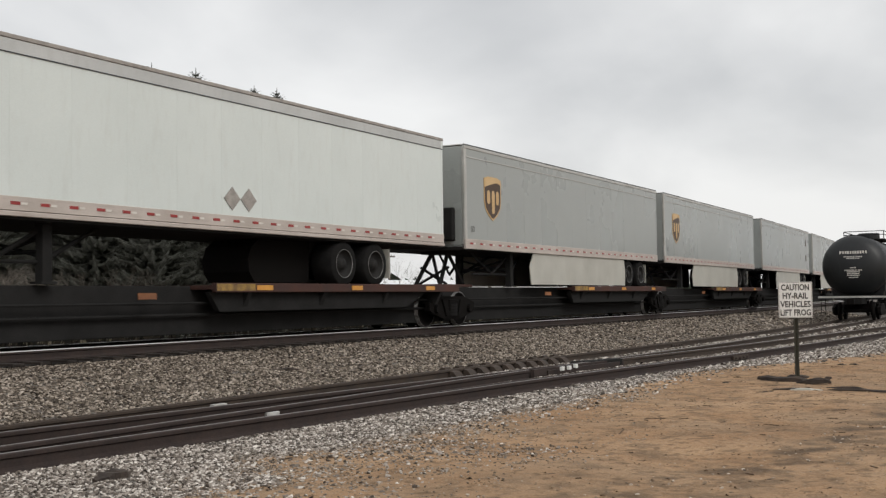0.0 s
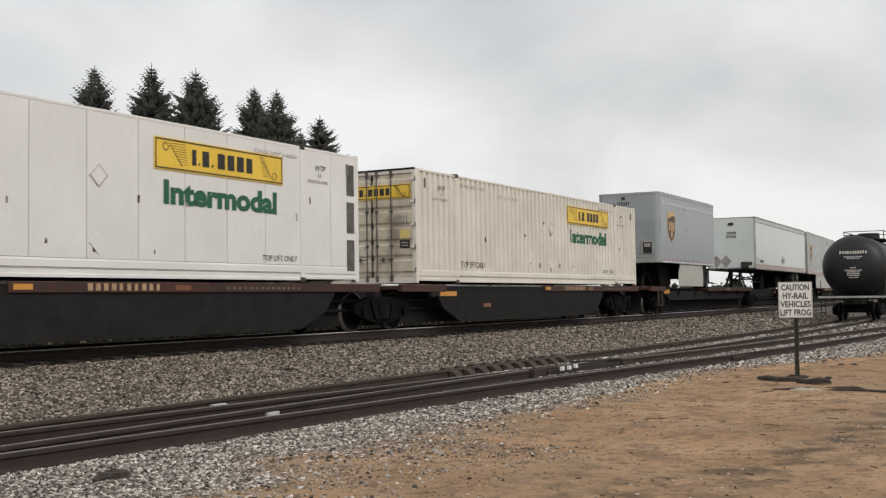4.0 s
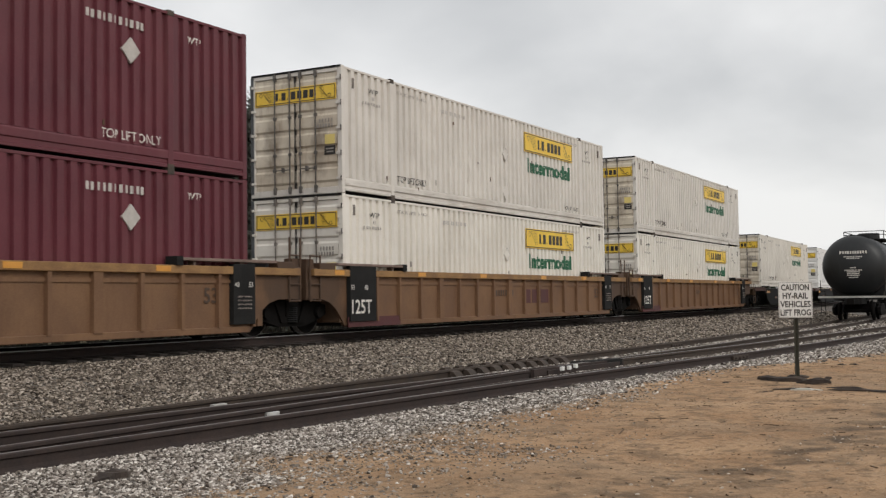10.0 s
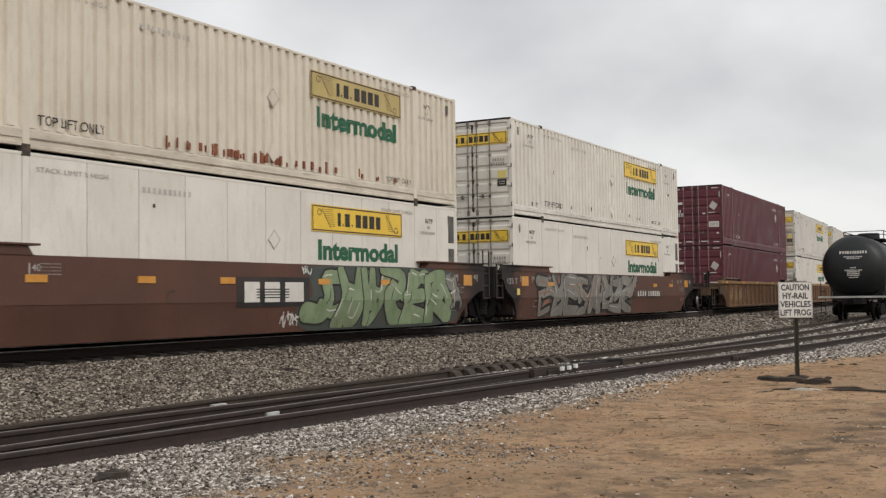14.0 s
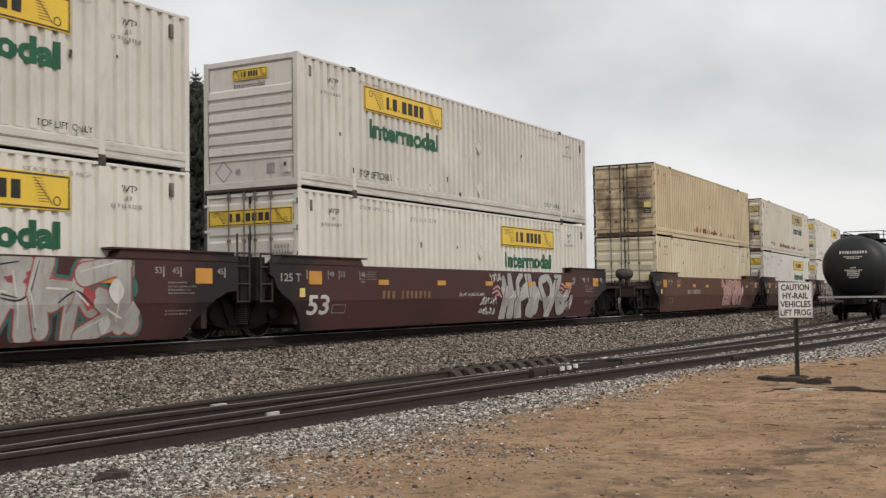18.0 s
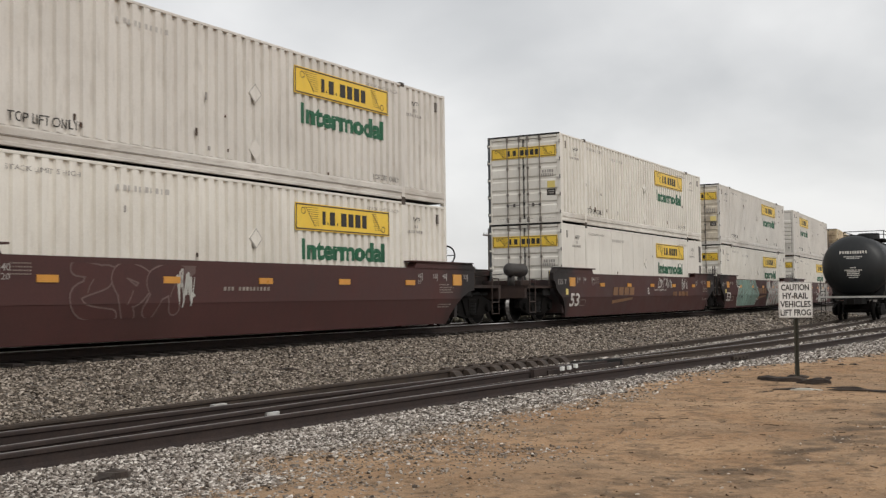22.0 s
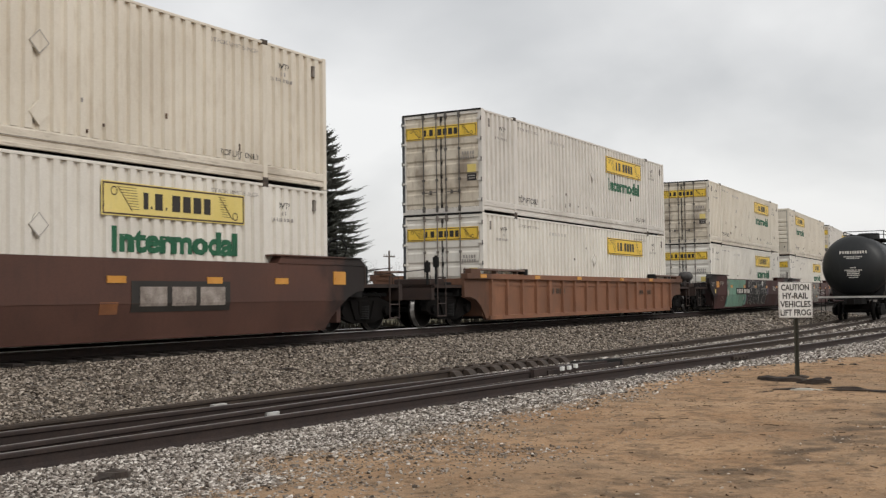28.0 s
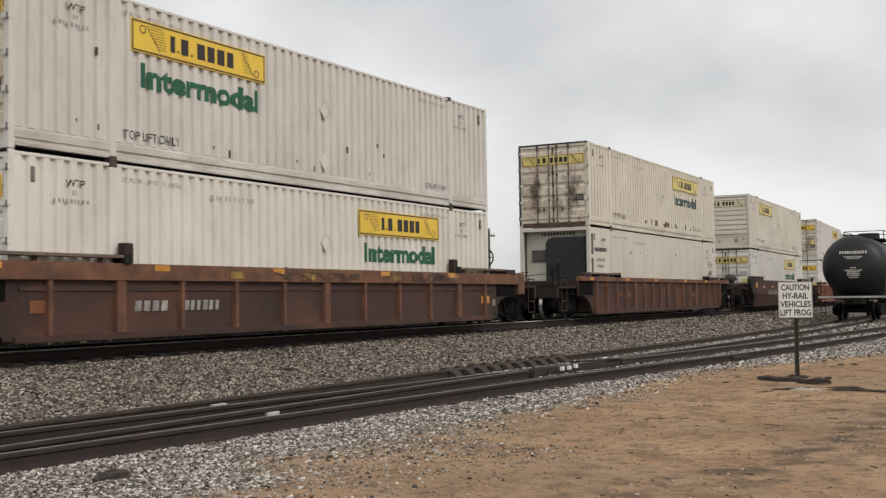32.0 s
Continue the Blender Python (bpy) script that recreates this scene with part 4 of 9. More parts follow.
def plank(x, y, ln, w, h, a, label, tilt=0.0):
    """A broken, uneven piece of timber with ragged ends."""
    rs = random.Random(int(x * 97 + y * 31))
    g = Geo()
    n = 7
    for i in range(n):
        t = i / (n - 1)
        end = min(1.0, 0.25 + 3.2 * min(t, 1 - t))
        ww, hh, dy = w / 2 * end * rs.uniform(0.75, 1.1), h * (0.35 + 0.65 * end) * rs.uniform(0.6, 1.0), rs.uniform(-0.12, 0.12) * w
        px = (t - 0.5) * ln
        g.v += [(px + rs.uniform(-0.02, 0.02) * ln, dy - ww, 0), (px, dy + ww, 0), (px + rs.uniform(-0.03, 0.03) * ln, dy + ww * 0.7, hh), (px, dy - ww * rs.uniform(0.5, 0.9), hh * rs.uniform(0.6, 1.0))]
    for i in range(n - 1):
        for j in range(4):
            g.f.append((i * 4 + j, i * 4 + (j + 1) % 4, (i + 1) * 4 + (j + 1) % 4, (i + 1) * 4 + j)[::-1])
    g.f += [(0, 1, 2, 3), tuple((n - 1) * 4 + j for j in (3, 2, 1, 0))]
    ob = part("timber_scrap", g, M["wood_dark"], None)
    ob.matrix_world = pose(x, y, ground_z(x, y) - 0.01, 0, tilt, a)
    return tagged(ob, label, "wood scrap")


plank(6.75, 6.98, 0.46, 0.20, 0.10, 12, "broken dark tie fragment lying on gravel")
plank(6.1, 7.0, 0.5, 0.05, 0.025, 5, "thin dark splinter lying on gravel")
plank(15.7, 12.1, 0.6, 0.14, 0.06, -35, "broken dark tie fragment on the ballast slope")
plank(34.5, 11.2, 0.7, 0.16, 0.05, 8, "dark flat scrap lying on the ballast")

# ---- caution sign in its broken timber base ----
SX, SY = 19.3, 4.0
SZ = ground_z(SX, SY)
sign = thing("caution_sign", "white metal caution sign with black words on a green channel post", "sign", m=pose(SX, SY, SZ, 0, 0, -76))
post = Geo()
post.prism([(-0.038, 0.0), (-0.026, 0.0), (-0.016, 0.03), (0.016, 0.03), (0.026, 0.0), (0.038, 0.0), (0.020, 0.038), (-0.020, 0.038)], "z", -0.05, 1.60)
part("post", post, M["post_green"], sign)
panel = part("panel", Geo().box(-0.275, 0.275, -0.012, -0.006, 1.02, 1.625, 0.002), M["sign_white"], sign)
for i, row in enumerate(("CAUTION", "HY-RAIL", "VEHICLES", "LIFT FROG")):
    wd = (0.45, 0.41, 0.49, 0.49)[i]
    write(panel, row, -wd / 2, -0.0155, 1.485 - i * 0.142, 0.104, M["ink"], width=wd, bold=0.022)
rim = Geo()
for a, b, c, d in ((-0.268, 0.268, 1.027, 1.034), (-0.268, 0.268, 1.611, 1.618), (-0.268, -0.261, 1.034, 1.611), (0.261, 0.268, 1.034, 1.611)):
    rim.box(a, b, -0.0155, -0.012, c, d)
part("border", rim, M["grey_ink"], panel)
for z in (1.12, 1.52):
    part("bolt", Geo().tube((0, -0.02, z), (0, 0.0, z), 0.012, 8), M["alloy"], sign)
for px, py, ln, w, h, a, tl in ((18.55, 4.02, 0.98, 0.14, 0.11, -99, 3), (18.2, 3.52, 0.56, 0.13, 0.11, -102, -6), (18.5, 3.45, 0.36, 0.10, 0.08, -66, -28), (17.6, 2.90, 0.64, 0.07, 0.05, -76, 2), (17.07, 2.62, 0.98, 0.07, 0.05, -94, 0), (17.0, 3.52, 0.74, 0.10, 0.045, -88, 0),
                                 (19.42, 4.02, 0.36, 0.16, 0.06, -75, 0), (16.62, 3.87, 0.24, 0.05, 0.025, -36, 0), (22.74, 3.87, 0.24, 0.07, 0.04, -117, 0), (22.86, 3.66, 0.22, 0.07, 0.04, -121, 0), (17.91, 4.84, 0.15, 0.05, 0.03, -31, 0), (14.72, 3.4, 0.15, 0.03, 0.02, -80, 0)):
    plank(px, py, ln, w, h, a, "broken dark timber piece lying round the sign post", tl)
for px, py, ln, a in ((8.21, 3.66, 0.30, -40), (12.92, 6.5, 0.3, 15), (9.24, 2.37, 0.22, 30), (8.79, 2.04, 0.2, -30), (14.17, 2.42, 0.4, -70), (12.44, 3.26, 0.34, -75), (11.31, 2.27, 0.28, -60), (14.32, 3.52, 0.3, -80), (8.16, 6.99, 0.40, 20), (7.4, 7.05, 0.3, 60), (6.3, 6.95, 0.45, 15), (5.85, 7.0, 0.5, -10), (7.27, 5.74, 0.3, 30), (7.0, 5.8, 0.35, -20)):
    plank(px, py, ln * 0.6, 0.028, 0.014, a, "small dark splinter of wood lying on the ground")
plank(16.93, 3.38, 0.46, 0.05, 0.05, -86, "pale split timber lying by the sign post").data.materials[0] = M["skirt"]

# ---- black tank car on the yard track ----
TX, TY = 55.0, 8.72


def build_tank_car():
    car = thing("tank_car", "black rail tank car with white markings on its round end", "tank car", m=pose(TX, TY, RAIL_Z, 0, 0, 1.6))
    L, R, zc = 14.5, 1.47, 2.56
    prof = [(0.0, 0.0), (0.02, 0.35), (0.09, 0.75), (0.22, 1.10), (0.42, 1.36), (0.66, R), (L - 0.66, R), (L - 0.42, 1.38), (L - 0.22, 1.1), (L - 0.09, 0.75), (L, 0.0)]
    part("tank", Geo().lathe(prof, "x", 48, (0, 0, zc)), M["tank"], car, smooth=True)
    for x in (0.68, 5.0, 9.5, L - 0.68):
        part("weld_band", Geo().lathe([(x - 0.03, R), (x - 0.02, R + 0.008), (x + 0.02, R + 0.008), (x + 0.03, R)], "x", 48, (0, 0, zc)), M["tank"], car)
    for a, b in ((-0.6, 1.9), (L - 1.9, L + 0.6)):
        part("stub_sill", Geo().box(a, b, -0.36, 0.36, 0.75, 1.16, 0.02), M["dark"], car)
    part("end_platform", Geo().box(-0.62, -0.05, -1.5, 1.5, 1.08, 1.14, 0.01), M["dark"], car)
    part("platform_edge", Geo().box(-0.65, -0.62, -1.5, 1.5, 1.06, 1.15), M["alloy"], car, "pale worn edge strip")
    part("end_platform", Geo().box(L + 0.05, L + 0.62, -1.5, 1.5, 1.08, 1.14, 0.01), M["dark"], car)
    for x in (1.9, L - 1.9):
        part("saddle", Geo().prism([(-1.1, 0.95), (1.1, 0.95), (1.3, 1.9), (0.8, 1.5), (0, 1.3), (-0.8, 1.5), (-1.3, 1.9)], "x", x - 0.25, x + 0.25), M["tank"], car)
        tr = part("truck", Geo().box(x - 0.2, x + 0.2, -1.1, 1.1, 0.45, 0.75, 0.02), M["truck"], car)
        for s in (-1, 1):
            part("side_frame", Geo().prism([(x - 1.15, 0.35), (x - 0.5, 0.22), (x + 0.5, 0.22), (x + 1.15, 0.35), (x + 1.15, 0.6), (x + 0.45, 0.78), (x - 0.45, 0.78), (x - 1.15, 0.6)], "y", s * 1.02 - 0.07, s * 1.02 + 0.07), M["truck"], tr)
        for dx in (-0.88, 0.88):
            g = Geo()
            for s in (-1, 1):
                g.lathe([(s * 0.70, 0.0), (s * 0.70, 0.42), (s * 0.74, 0.455), (s * 0.78, 0.44), (s * 0.83, 0.42), (s * 0.83, 0.0)][::s], "y", 24, (x + dx, 0, 0.42))
            g.tube((x + dx, -0.8, 0.42), (x + dx, 0.8, 0.42), 0.08)
            part("wheelset", g, M["truck"], tr)
    part("coupler", Geo().box(-1.05, -0.6, -0.11, 0.11, 0.78, 0.98, 0.03).box(-1.2, -1.0, -0.17, 0.17, 0.74, 1.03, 0.04), M["truck"], car)
    part("air_hose", Geo().tube((-0.7, 0.35, 0.75), (-0.85, 0.4, 0.4), 0.025).tube((-0.85, 0.4, 0.4), (-1.0, 0.3, 0.32), 0.025), M["rubber"], car)
    for s in (-1, 1):
        g = Geo()
        for i in range(4):
            g.tube((-0.35, s * 1.42 - 0.2 * s, 0.38 + i * 0.33), (-0.35, s * 1.42, 0.38 + i * 0.33), 0.014, 6)
        g.tube((-0.35, s * 1.42, 0.3), (-0.35, s * 1.42, 1.9), 0.016, 6).tube((-0.35, s * 1.22, 0.3), (-0.35, s * 1.22, 1.5), 0.016, 6)
        part("grab_ladder", g, M["dark"], car)
    rl = Geo()
    for x in (4.4, 6.6, 8.4):
        for s in (-1, 1):
            rl.tube((x, s * 0.95, zc + R * 0.78), (x, s * 0.95, zc + R + 0.38), 0.022, 6)
    for z in (0.2, 0.38):
        for s in (-1, 1):
            rl.tube((4.4, s * 0.95, zc + R + z), (8.4, s * 0.95, zc + R + z), 0.02, 6)
        rl.tube((4.4, -0.95, zc + R + z), (4.4, 0.95, zc + R + z), 0.02, 6)
    part("railing", rl, M["dark"], car)
    part("walkway", Geo().box(4.3, 8.5, -1.0, 1.0, zc + R - 0.06, zc + R - 0.02), M["dark"], car)
    part("manway_housing", Geo().lathe([(zc + R - 0.1, 0.55), (zc + R + 0.30, 0.55), (zc + R + 0.36, 0.5), (zc + R + 0.36, 0.0)], "z", 24, (6.4, 0, 0)), M["tank"], car)
    rb = random.Random(3)
    lp = part("marking", Geo(), M["white_ink"], car)
    for (y0, w, z, h, n) in ((-0.62, 1.24, zc + 0.58, 0.14, 11), (-0.42, 0.84, zc + 0.42, 0.05, 12), (-0.3, 0.6, zc + 0.34, 0.05, 8), (-0.14, 0.28, zc - 0.10, 0.05, 4), (-0.4, 0.8, zc - 0.22, 0.05, 12), (-0.3, 0.6, zc - 0.30, 0.05, 9),
                              (-0.28, 0.56, zc - 0.38, 0.05, 8), (-0.3, 0.6, zc - 0.46, 0.05, 9), (-0.22, 0.44, zc - 0.56, 0.05, 7)):
        g = Geo()
        st = w / n
        for i in range(n):
            a = y0 + i * st
            wd = st * rb.uniform(0.5, 0.8)
            rr = math.hypot((a + wd / 2), z + h / 2 - zc)
            xx = float(np.interp(rr, [q[1] for q in prof[:6]], [q[0] for q in prof[:6]])) - 0.016
            g.box(xx, xx + 0.006, a, a + wd, z, z + h)
        part("lettering_bar", g, M["white_ink"], lp)
    return car


build_tank_car()


# ---- spruces behind the line ----
def spruce(H, R, seed, gap=1.0):
    rs = random.Random(seed)
    tr = Geo().tube((0, 0, -0.3), (0, 0, H * 0.97), 0.17, 7, 0.02)
    g = Geo()
    z = 0.4
    while z < H - 0.10:
        d = H - z
        r = R * (1 - math.exp(-d / 4.4)) * rs.uniform(0.82, 1.10) + 0.05
        nb = max(6, int(6 + 5.4 * r))
        a0 = rs.uniform(0, 6.28)
        rise = 0.85 * math.exp(-d / 1.4)
        for b in range(nb):
            a = a0 + 6.283 * b / nb + rs.uniform(-0.25, 0.25)
            ln = r * rs.choice((rs.uniform(0.55, 0.9), rs.uniform(0.85, 1.05), rs.uniform(0.95, 1.22)))
            c, s = math.cos(a), math.sin(a)
            k = max(4, int(ln / 0.105))
            sag = rs.uniform(0.14, 0.30) - rise
            wide = min(0.34, 0.30 * ln + 0.03)
            for i in range(1, k + 1):
                t = i / k
                pz = z + ln * (-sag * t + 0.22 * t * t * t)
                px, py = c * ln * t, s * ln * t
                reach = wide * min(1.0, 1.25 * (1.0 - t) + 0.16)
                for side in (-1, 1):
                    w = reach * rs.uniform(0.55, 1.1) * side
                    e = reach * rs.uniform(0.45, 0.95)
                    h = reach * rs.uniform(-0.05, 0.50)
                    q = 0.032
                    ex, ey, ez = px + c * e - s * w, py + s * e + c * w, pz - h
                    g.add([(px - c * q, py - s * q, pz + 0.02), (ex, ey, ez), (px + c * q * 1.6, py + s * q * 1.6, pz - 0.02)], [(0, 1, 2)])
                    g.add([(px - c * 0.06, py - s * 0.06, pz), (ex, ey, ez), (px + c * 0.06 - s * w * 0.3, py + s * 0.06 + c * w * 0.3, pz - h - 0.13 * min(1.0, reach * 5))], [(0, 1, 2)])
                if i == k:
                    e = 0.10 + 0.05 * ln
                    g.add([(px - s * 0.035, py + c * 0.035, pz), (px + c * e, py + s * e, pz + rs.uniform(-0.01, 0.06)), (px + s * 0.035, py - c * 0.035, pz - 0.02)], [(0, 1, 2)])
        z += rs.uniform(0.12, 0.20) * (1.0 if d < 1.5 else gap)
    g.tube((0, 0, H - 0.7), (0, 0, H + 0.16), 0.05, 5, 0.012)
    return tr.mesh("trunk", M["bark"]), g.mesh("crown", M["needles"])


kinds = [spruce(12.6, 2.9, 1), spruce(12.6, 2.7, 2), spruce(12.6, 3.1, 3), spruce(12.6, 2.8, 4, 2.3)]
rz = random.Random(21)
for i, (az, dist, h) in enumerate(((43.2, 58, 13.25), (45.95, 57, 13.3), (48.12, 59, 13.55), (51.05, 60, 12.85), (52.2, 57.5, 12.25), (54.4, 60, 11.3), (53.4, 62, 10.8), (41.4, 60, 11.0), (38.1, 57, 11.6), (36.4, 58, 12.8),
                                   (44.4, 64, 11.0), (47.0, 65, 11.2), (49.6, 64, 9.2), (42.3, 66, 9.4), (50.4, 66, 10.0), (40.2, 67, 8.0), (33.5, 59, 12.0))):
    tr, cr = kinds[3 if az > 53 else i % 3]
    slim = 1.2 if az > 54 else 1.0
    e = thing("spruce_tree", "dense dark green spruce tree behind the railway", "tree", "spruces behind the railway",
              pose(dist * math.sin(radians(az)), dist * math.cos(radians(az)), -0.95, 0, 0, rz.uniform(0, 360)) @ Matrix.Diagonal((*(h + 0.6) / 12.9 * Vector((slim * rz.uniform(0.95, 1.08), slim * rz.uniform(0.95, 1.08), 1.0)), 1)))
    part("trunk", tr, None, e)
    part("crown", cr, None, e)


def bare_shrub(seed, h):
    rs = random.Random(seed)
    g = Geo()

    def grow(p0, d, ln, r, lvl):
        p1 = p0 + d * ln
        g.tube(p0, p1, r, 4, r * 0.6)
        if lvl:
            for _ in range(rs.choice((2, 3))):
                q = (d + Vector((rs.uniform(-0.7, 0.7), rs.uniform(-0.7, 0.7), rs.uniform(-0.2, 0.5)))).normalized()
                grow(p1, q, ln * rs.uniform(0.55, 0.8), r * 0.6, lvl - 1)

    for _ in range(7):
        grow(Vector((rs.uniform(-0.4, 0.4), rs.uniform(-0.4, 0.4), -0.1)), Vector((rs.uniform(-0.6, 0.6), rs.uniform(-0.6, 0.6), 1)).normalized(), h * 0.36, 0.022, 4)
    return g.mesh("branchwork", M["twig"])


shrub = bare_shrub(5, 3.6)
for az, dist in ((41.0, 46), (42.4, 48), (53.4, 47), (56.2, 62), (39.2, 47), (37.6, 44), (44.5, 47)):
    e = thing("bare_shrub", "leafless grey-brown shrub behind the railway", "shrub", "bare shrubs behind the railway", pose(dist * math.sin(radians(az)), dist * math.cos(radians(az)), -0.98, 0, 0, az * 40))
    part("branchwork", shrub, None, e)
bare_tree = bare_shrub(8, 5.6)
tall_tree = bare_shrub(12, 10.4)
e = thing("bare_tree", "tall leafless tree among the spruces", "tree", m=pose(59.5 * math.sin(radians(54.1)), 59.5 * math.cos(radians(54.1)), -0.98) @ Matrix.Diagonal((0.30, 0.30, 1.0, 1)))
part("branchwork", tall_tree, None, e)
for az, dist in ((57.9, 95), (68.2, 120), (69.6, 130), (71.0, 118), (55.9, 105), (66.8, 140), (72.4, 125)):
    e = thing("bare_tree", "leafless tree far behind the railway", "tree", "bare trees far off", pose(dist * math.sin(radians(az)), dist * math.cos(radians(az)), -0.98, 0, 0, az * 33))
    part("branchwork", bare_tree, None, e)
for az, dist, h in ((61.1, 150, 4.6), (61.7, 152, 5.0), (62.3, 150, 6.0), (64.4, 151, 4.4)):
    tr, cr = kinds[0]
    e = thing("far_conifer", "small dark conifer far behind a white building", "tree", "conifers far off", pose(dist * math.sin(radians(az)), dist * math.cos(radians(az)), -0.98) @ Matrix.Diagonal((h / 12.6, h / 12.6, h / 12.6, 1)))
    part("trunk", tr, None, e)
    part("crown", cr, None, e)

# ---- long low white building, seen under the trailers ----
hall = thing("long_white_building", "long low white metal building far behind the line", "building", m=pose(106, 60.5, -0.98, 0, 0, -31))
part("wall", Geo().box(-17, 17, -5, 5, 0, 3.15), M["building_white"], hall)
part("roof", Geo().prism([(-5.3, 3.15), (5.3, 3.15), (0, 3.8)], "x", -17.3, 17.3), M["building_white"], hall)
for i in range(3):
    part("door", Geo().box(-12 + i * 10, -9.4 + i * 10, -5.06, -5.0, 0, 2.5, 0.01), M["alloy"], hall)

# ---- utility pole ----
for az, dist, h in ((73.65, 100, 8.3), (57.9, 120, 7.0), (63.08, 100, 8.0), (67.8, 130, 6.4), (69.6, 132, 6.0), (71.3, 128, 6.2)):
    pole = thing("utility_pole", "weathered wooden utility pole with a crossarm", "utility pole", m=pose(dist * math.sin(radians(az)), dist * math.cos(radians(az)), -0.98))
    part("shaft", Geo().tube((0, 0, -0.2), (0, 0, h), 0.15, 8, 0.10), M["wood_pole"], pole)
    part("crossarm", Geo().box(-1.1, 1.1, -0.06, 0.06, h - 0.7, h - 0.58), M["wood_pole"], pole)
    for x in (-1.0, -0.5, 0.5, 1.0):
        part("insulator", Geo().tube((x, 0, h - 0.58), (x, 0, h - 0.42), 0.05, 6), M["alloy"], pole)

# ---- dead brush beyond the main line ----
rb2 = np.random.default_rng(8)
bv, bf = [], []
for _ in range(9000):
    x = rb2.uniform(2, 130)
    y = main_y(x) + rb2.uniform(5.5, 12)
    h = rb2.uniform(0.25, 0.95)
    a, w = rb2.uniform(0, 6.28), rb2.uniform(0.05, 0.22)
    z = ground_z(x, y)
    o = len(bv)
    lean = rb2.normal(0, 0.18, 2)
    bv += [(x - w * math.cos(a), y - w * math.sin(a), z), (x + w * math.cos(a), y + w * math.sin(a), z), (x + lean[0] + w * 0.5, y + lean[1], z + h), (x + lean[0] - w * 0.3, y + lean[1], z + h * 0.8)]
    bf.append((o, o + 1, o + 2, o + 3))
bg_ = Geo()
bg_.v, bg_.f = bv, bf
tagged(part("dead_brush", bg_, M["brush"], None), "low dead brush and weeds beyond the main line", "brush", kind="stuff")

# ---- far woods closing the view all round ----
rf = np.random.default_rng(5)
fv, ff = [], []
for a in np.linspace(0, 2 * math.pi, 2600, endpoint=False):
    d = rf.uniform(330, 420)
    h = rf.uniform(2.5, 6.5) * (0.75 + 0.25 * math.sin(a * 9)) + 1.0
    cx, cy = d * math.sin(a), d * math.cos(a)
    for _ in range(7):
        px, py, pz = cx + rf.uniform(-2.2, 2.2), cy + rf.uniform(-2.2, 2.2), rf.uniform(-1.0, h)
        s = rf.uniform(0.5, 1.5)
        o = len(fv)
        q = rf.normal(size=(4, 3)) * s
        fv += [tuple(np.array((px, py, pz)) + k) for k in q]
        ff += [(o, o + 1, o + 2), (o, o + 2, o + 3), (o, o + 3, o + 1), (o + 1, o + 3, o + 2)]
wg = Geo()
wg.v, wg.f = fv, ff
tagged(part("far_woods", wg, M["far_leaf"], None), "thin dull woods along the horizon", "woods", kind="stuff")


# ---- the train ----
TRAVEL = [(0, 0.0), (3, 38.17), (6, 76.72), (9, 115.18), (12, 153.74), (15, 192.82), (18, 231.98), (21, 271.63), (24, 311.59), (27, 351.82), (30, 392.7), (32, 420.25)]
ROLLING = []                     # wheels
MOVING = []                      # (thing, place along the train, height over the rail)
rr = random.Random(77)
LEN, WID, HGT = 16.154, 2.591, 2.896
HALF = LEN / 2
cache = {}


def cached(key, make, material, smooth=False):
    k = (key, material.name if material else None)
    if k not in cache:
        cache[k] = make().mesh(key if isinstance(key, str) else key[0], material, smooth)
    return cache[k]


def corrugated(x0, x1, z0, z1, side, pitch=0.28, depth=0.062):
    """An upright trapezoid-ribbed wall between x0 and x1 whose outer face lies at the container's side."""
    def make():
        g = Geo()
        y = WID / 2 - 0.006
        prof, x = [], x0
        n = max(1, round((x1 - x0) / pitch))
        p = (x1 - x0) / n
        for i in range(n):
            for t, d in ((0.0, 0), (0.46, 0), (0.55, depth), (0.89, depth), (0.98, 0), (1.0, 0)):
                if t < 1.0 or i == n - 1:
                    prof.append((x0 + (i + t) * p, d))
        for px, d in prof:
            yy = side * (y - d)
            g.v += [(px, yy, z0), (px, yy, z1), (px, yy - side * 0.012, z1), (px, yy - side * 0.012, z0)]
        for i in range(len(prof) - 1):
            for j in range(4):
                fc = (i * 4 + j, (i + 1) * 4 + j, (i + 1) * 4 + (j + 1) % 4, i * 4 + (j + 1) % 4)
                g.f.append(fc if side < 0 else fc[::-1])
        return g
    return make


def plated(x0, x1, z0, z1, side, seam=1.22):
    """A smooth wall of riveted sheets with thin seams."""
    def make():
        g = Geo()
        y = side * (WID / 2 - 0.006)
        g.box(x0, x1, min(y - side * 0.012, y - side * 0.03), max(y - side * 0.012, y - side * 0.03), z0, z1)
        return g
    return make


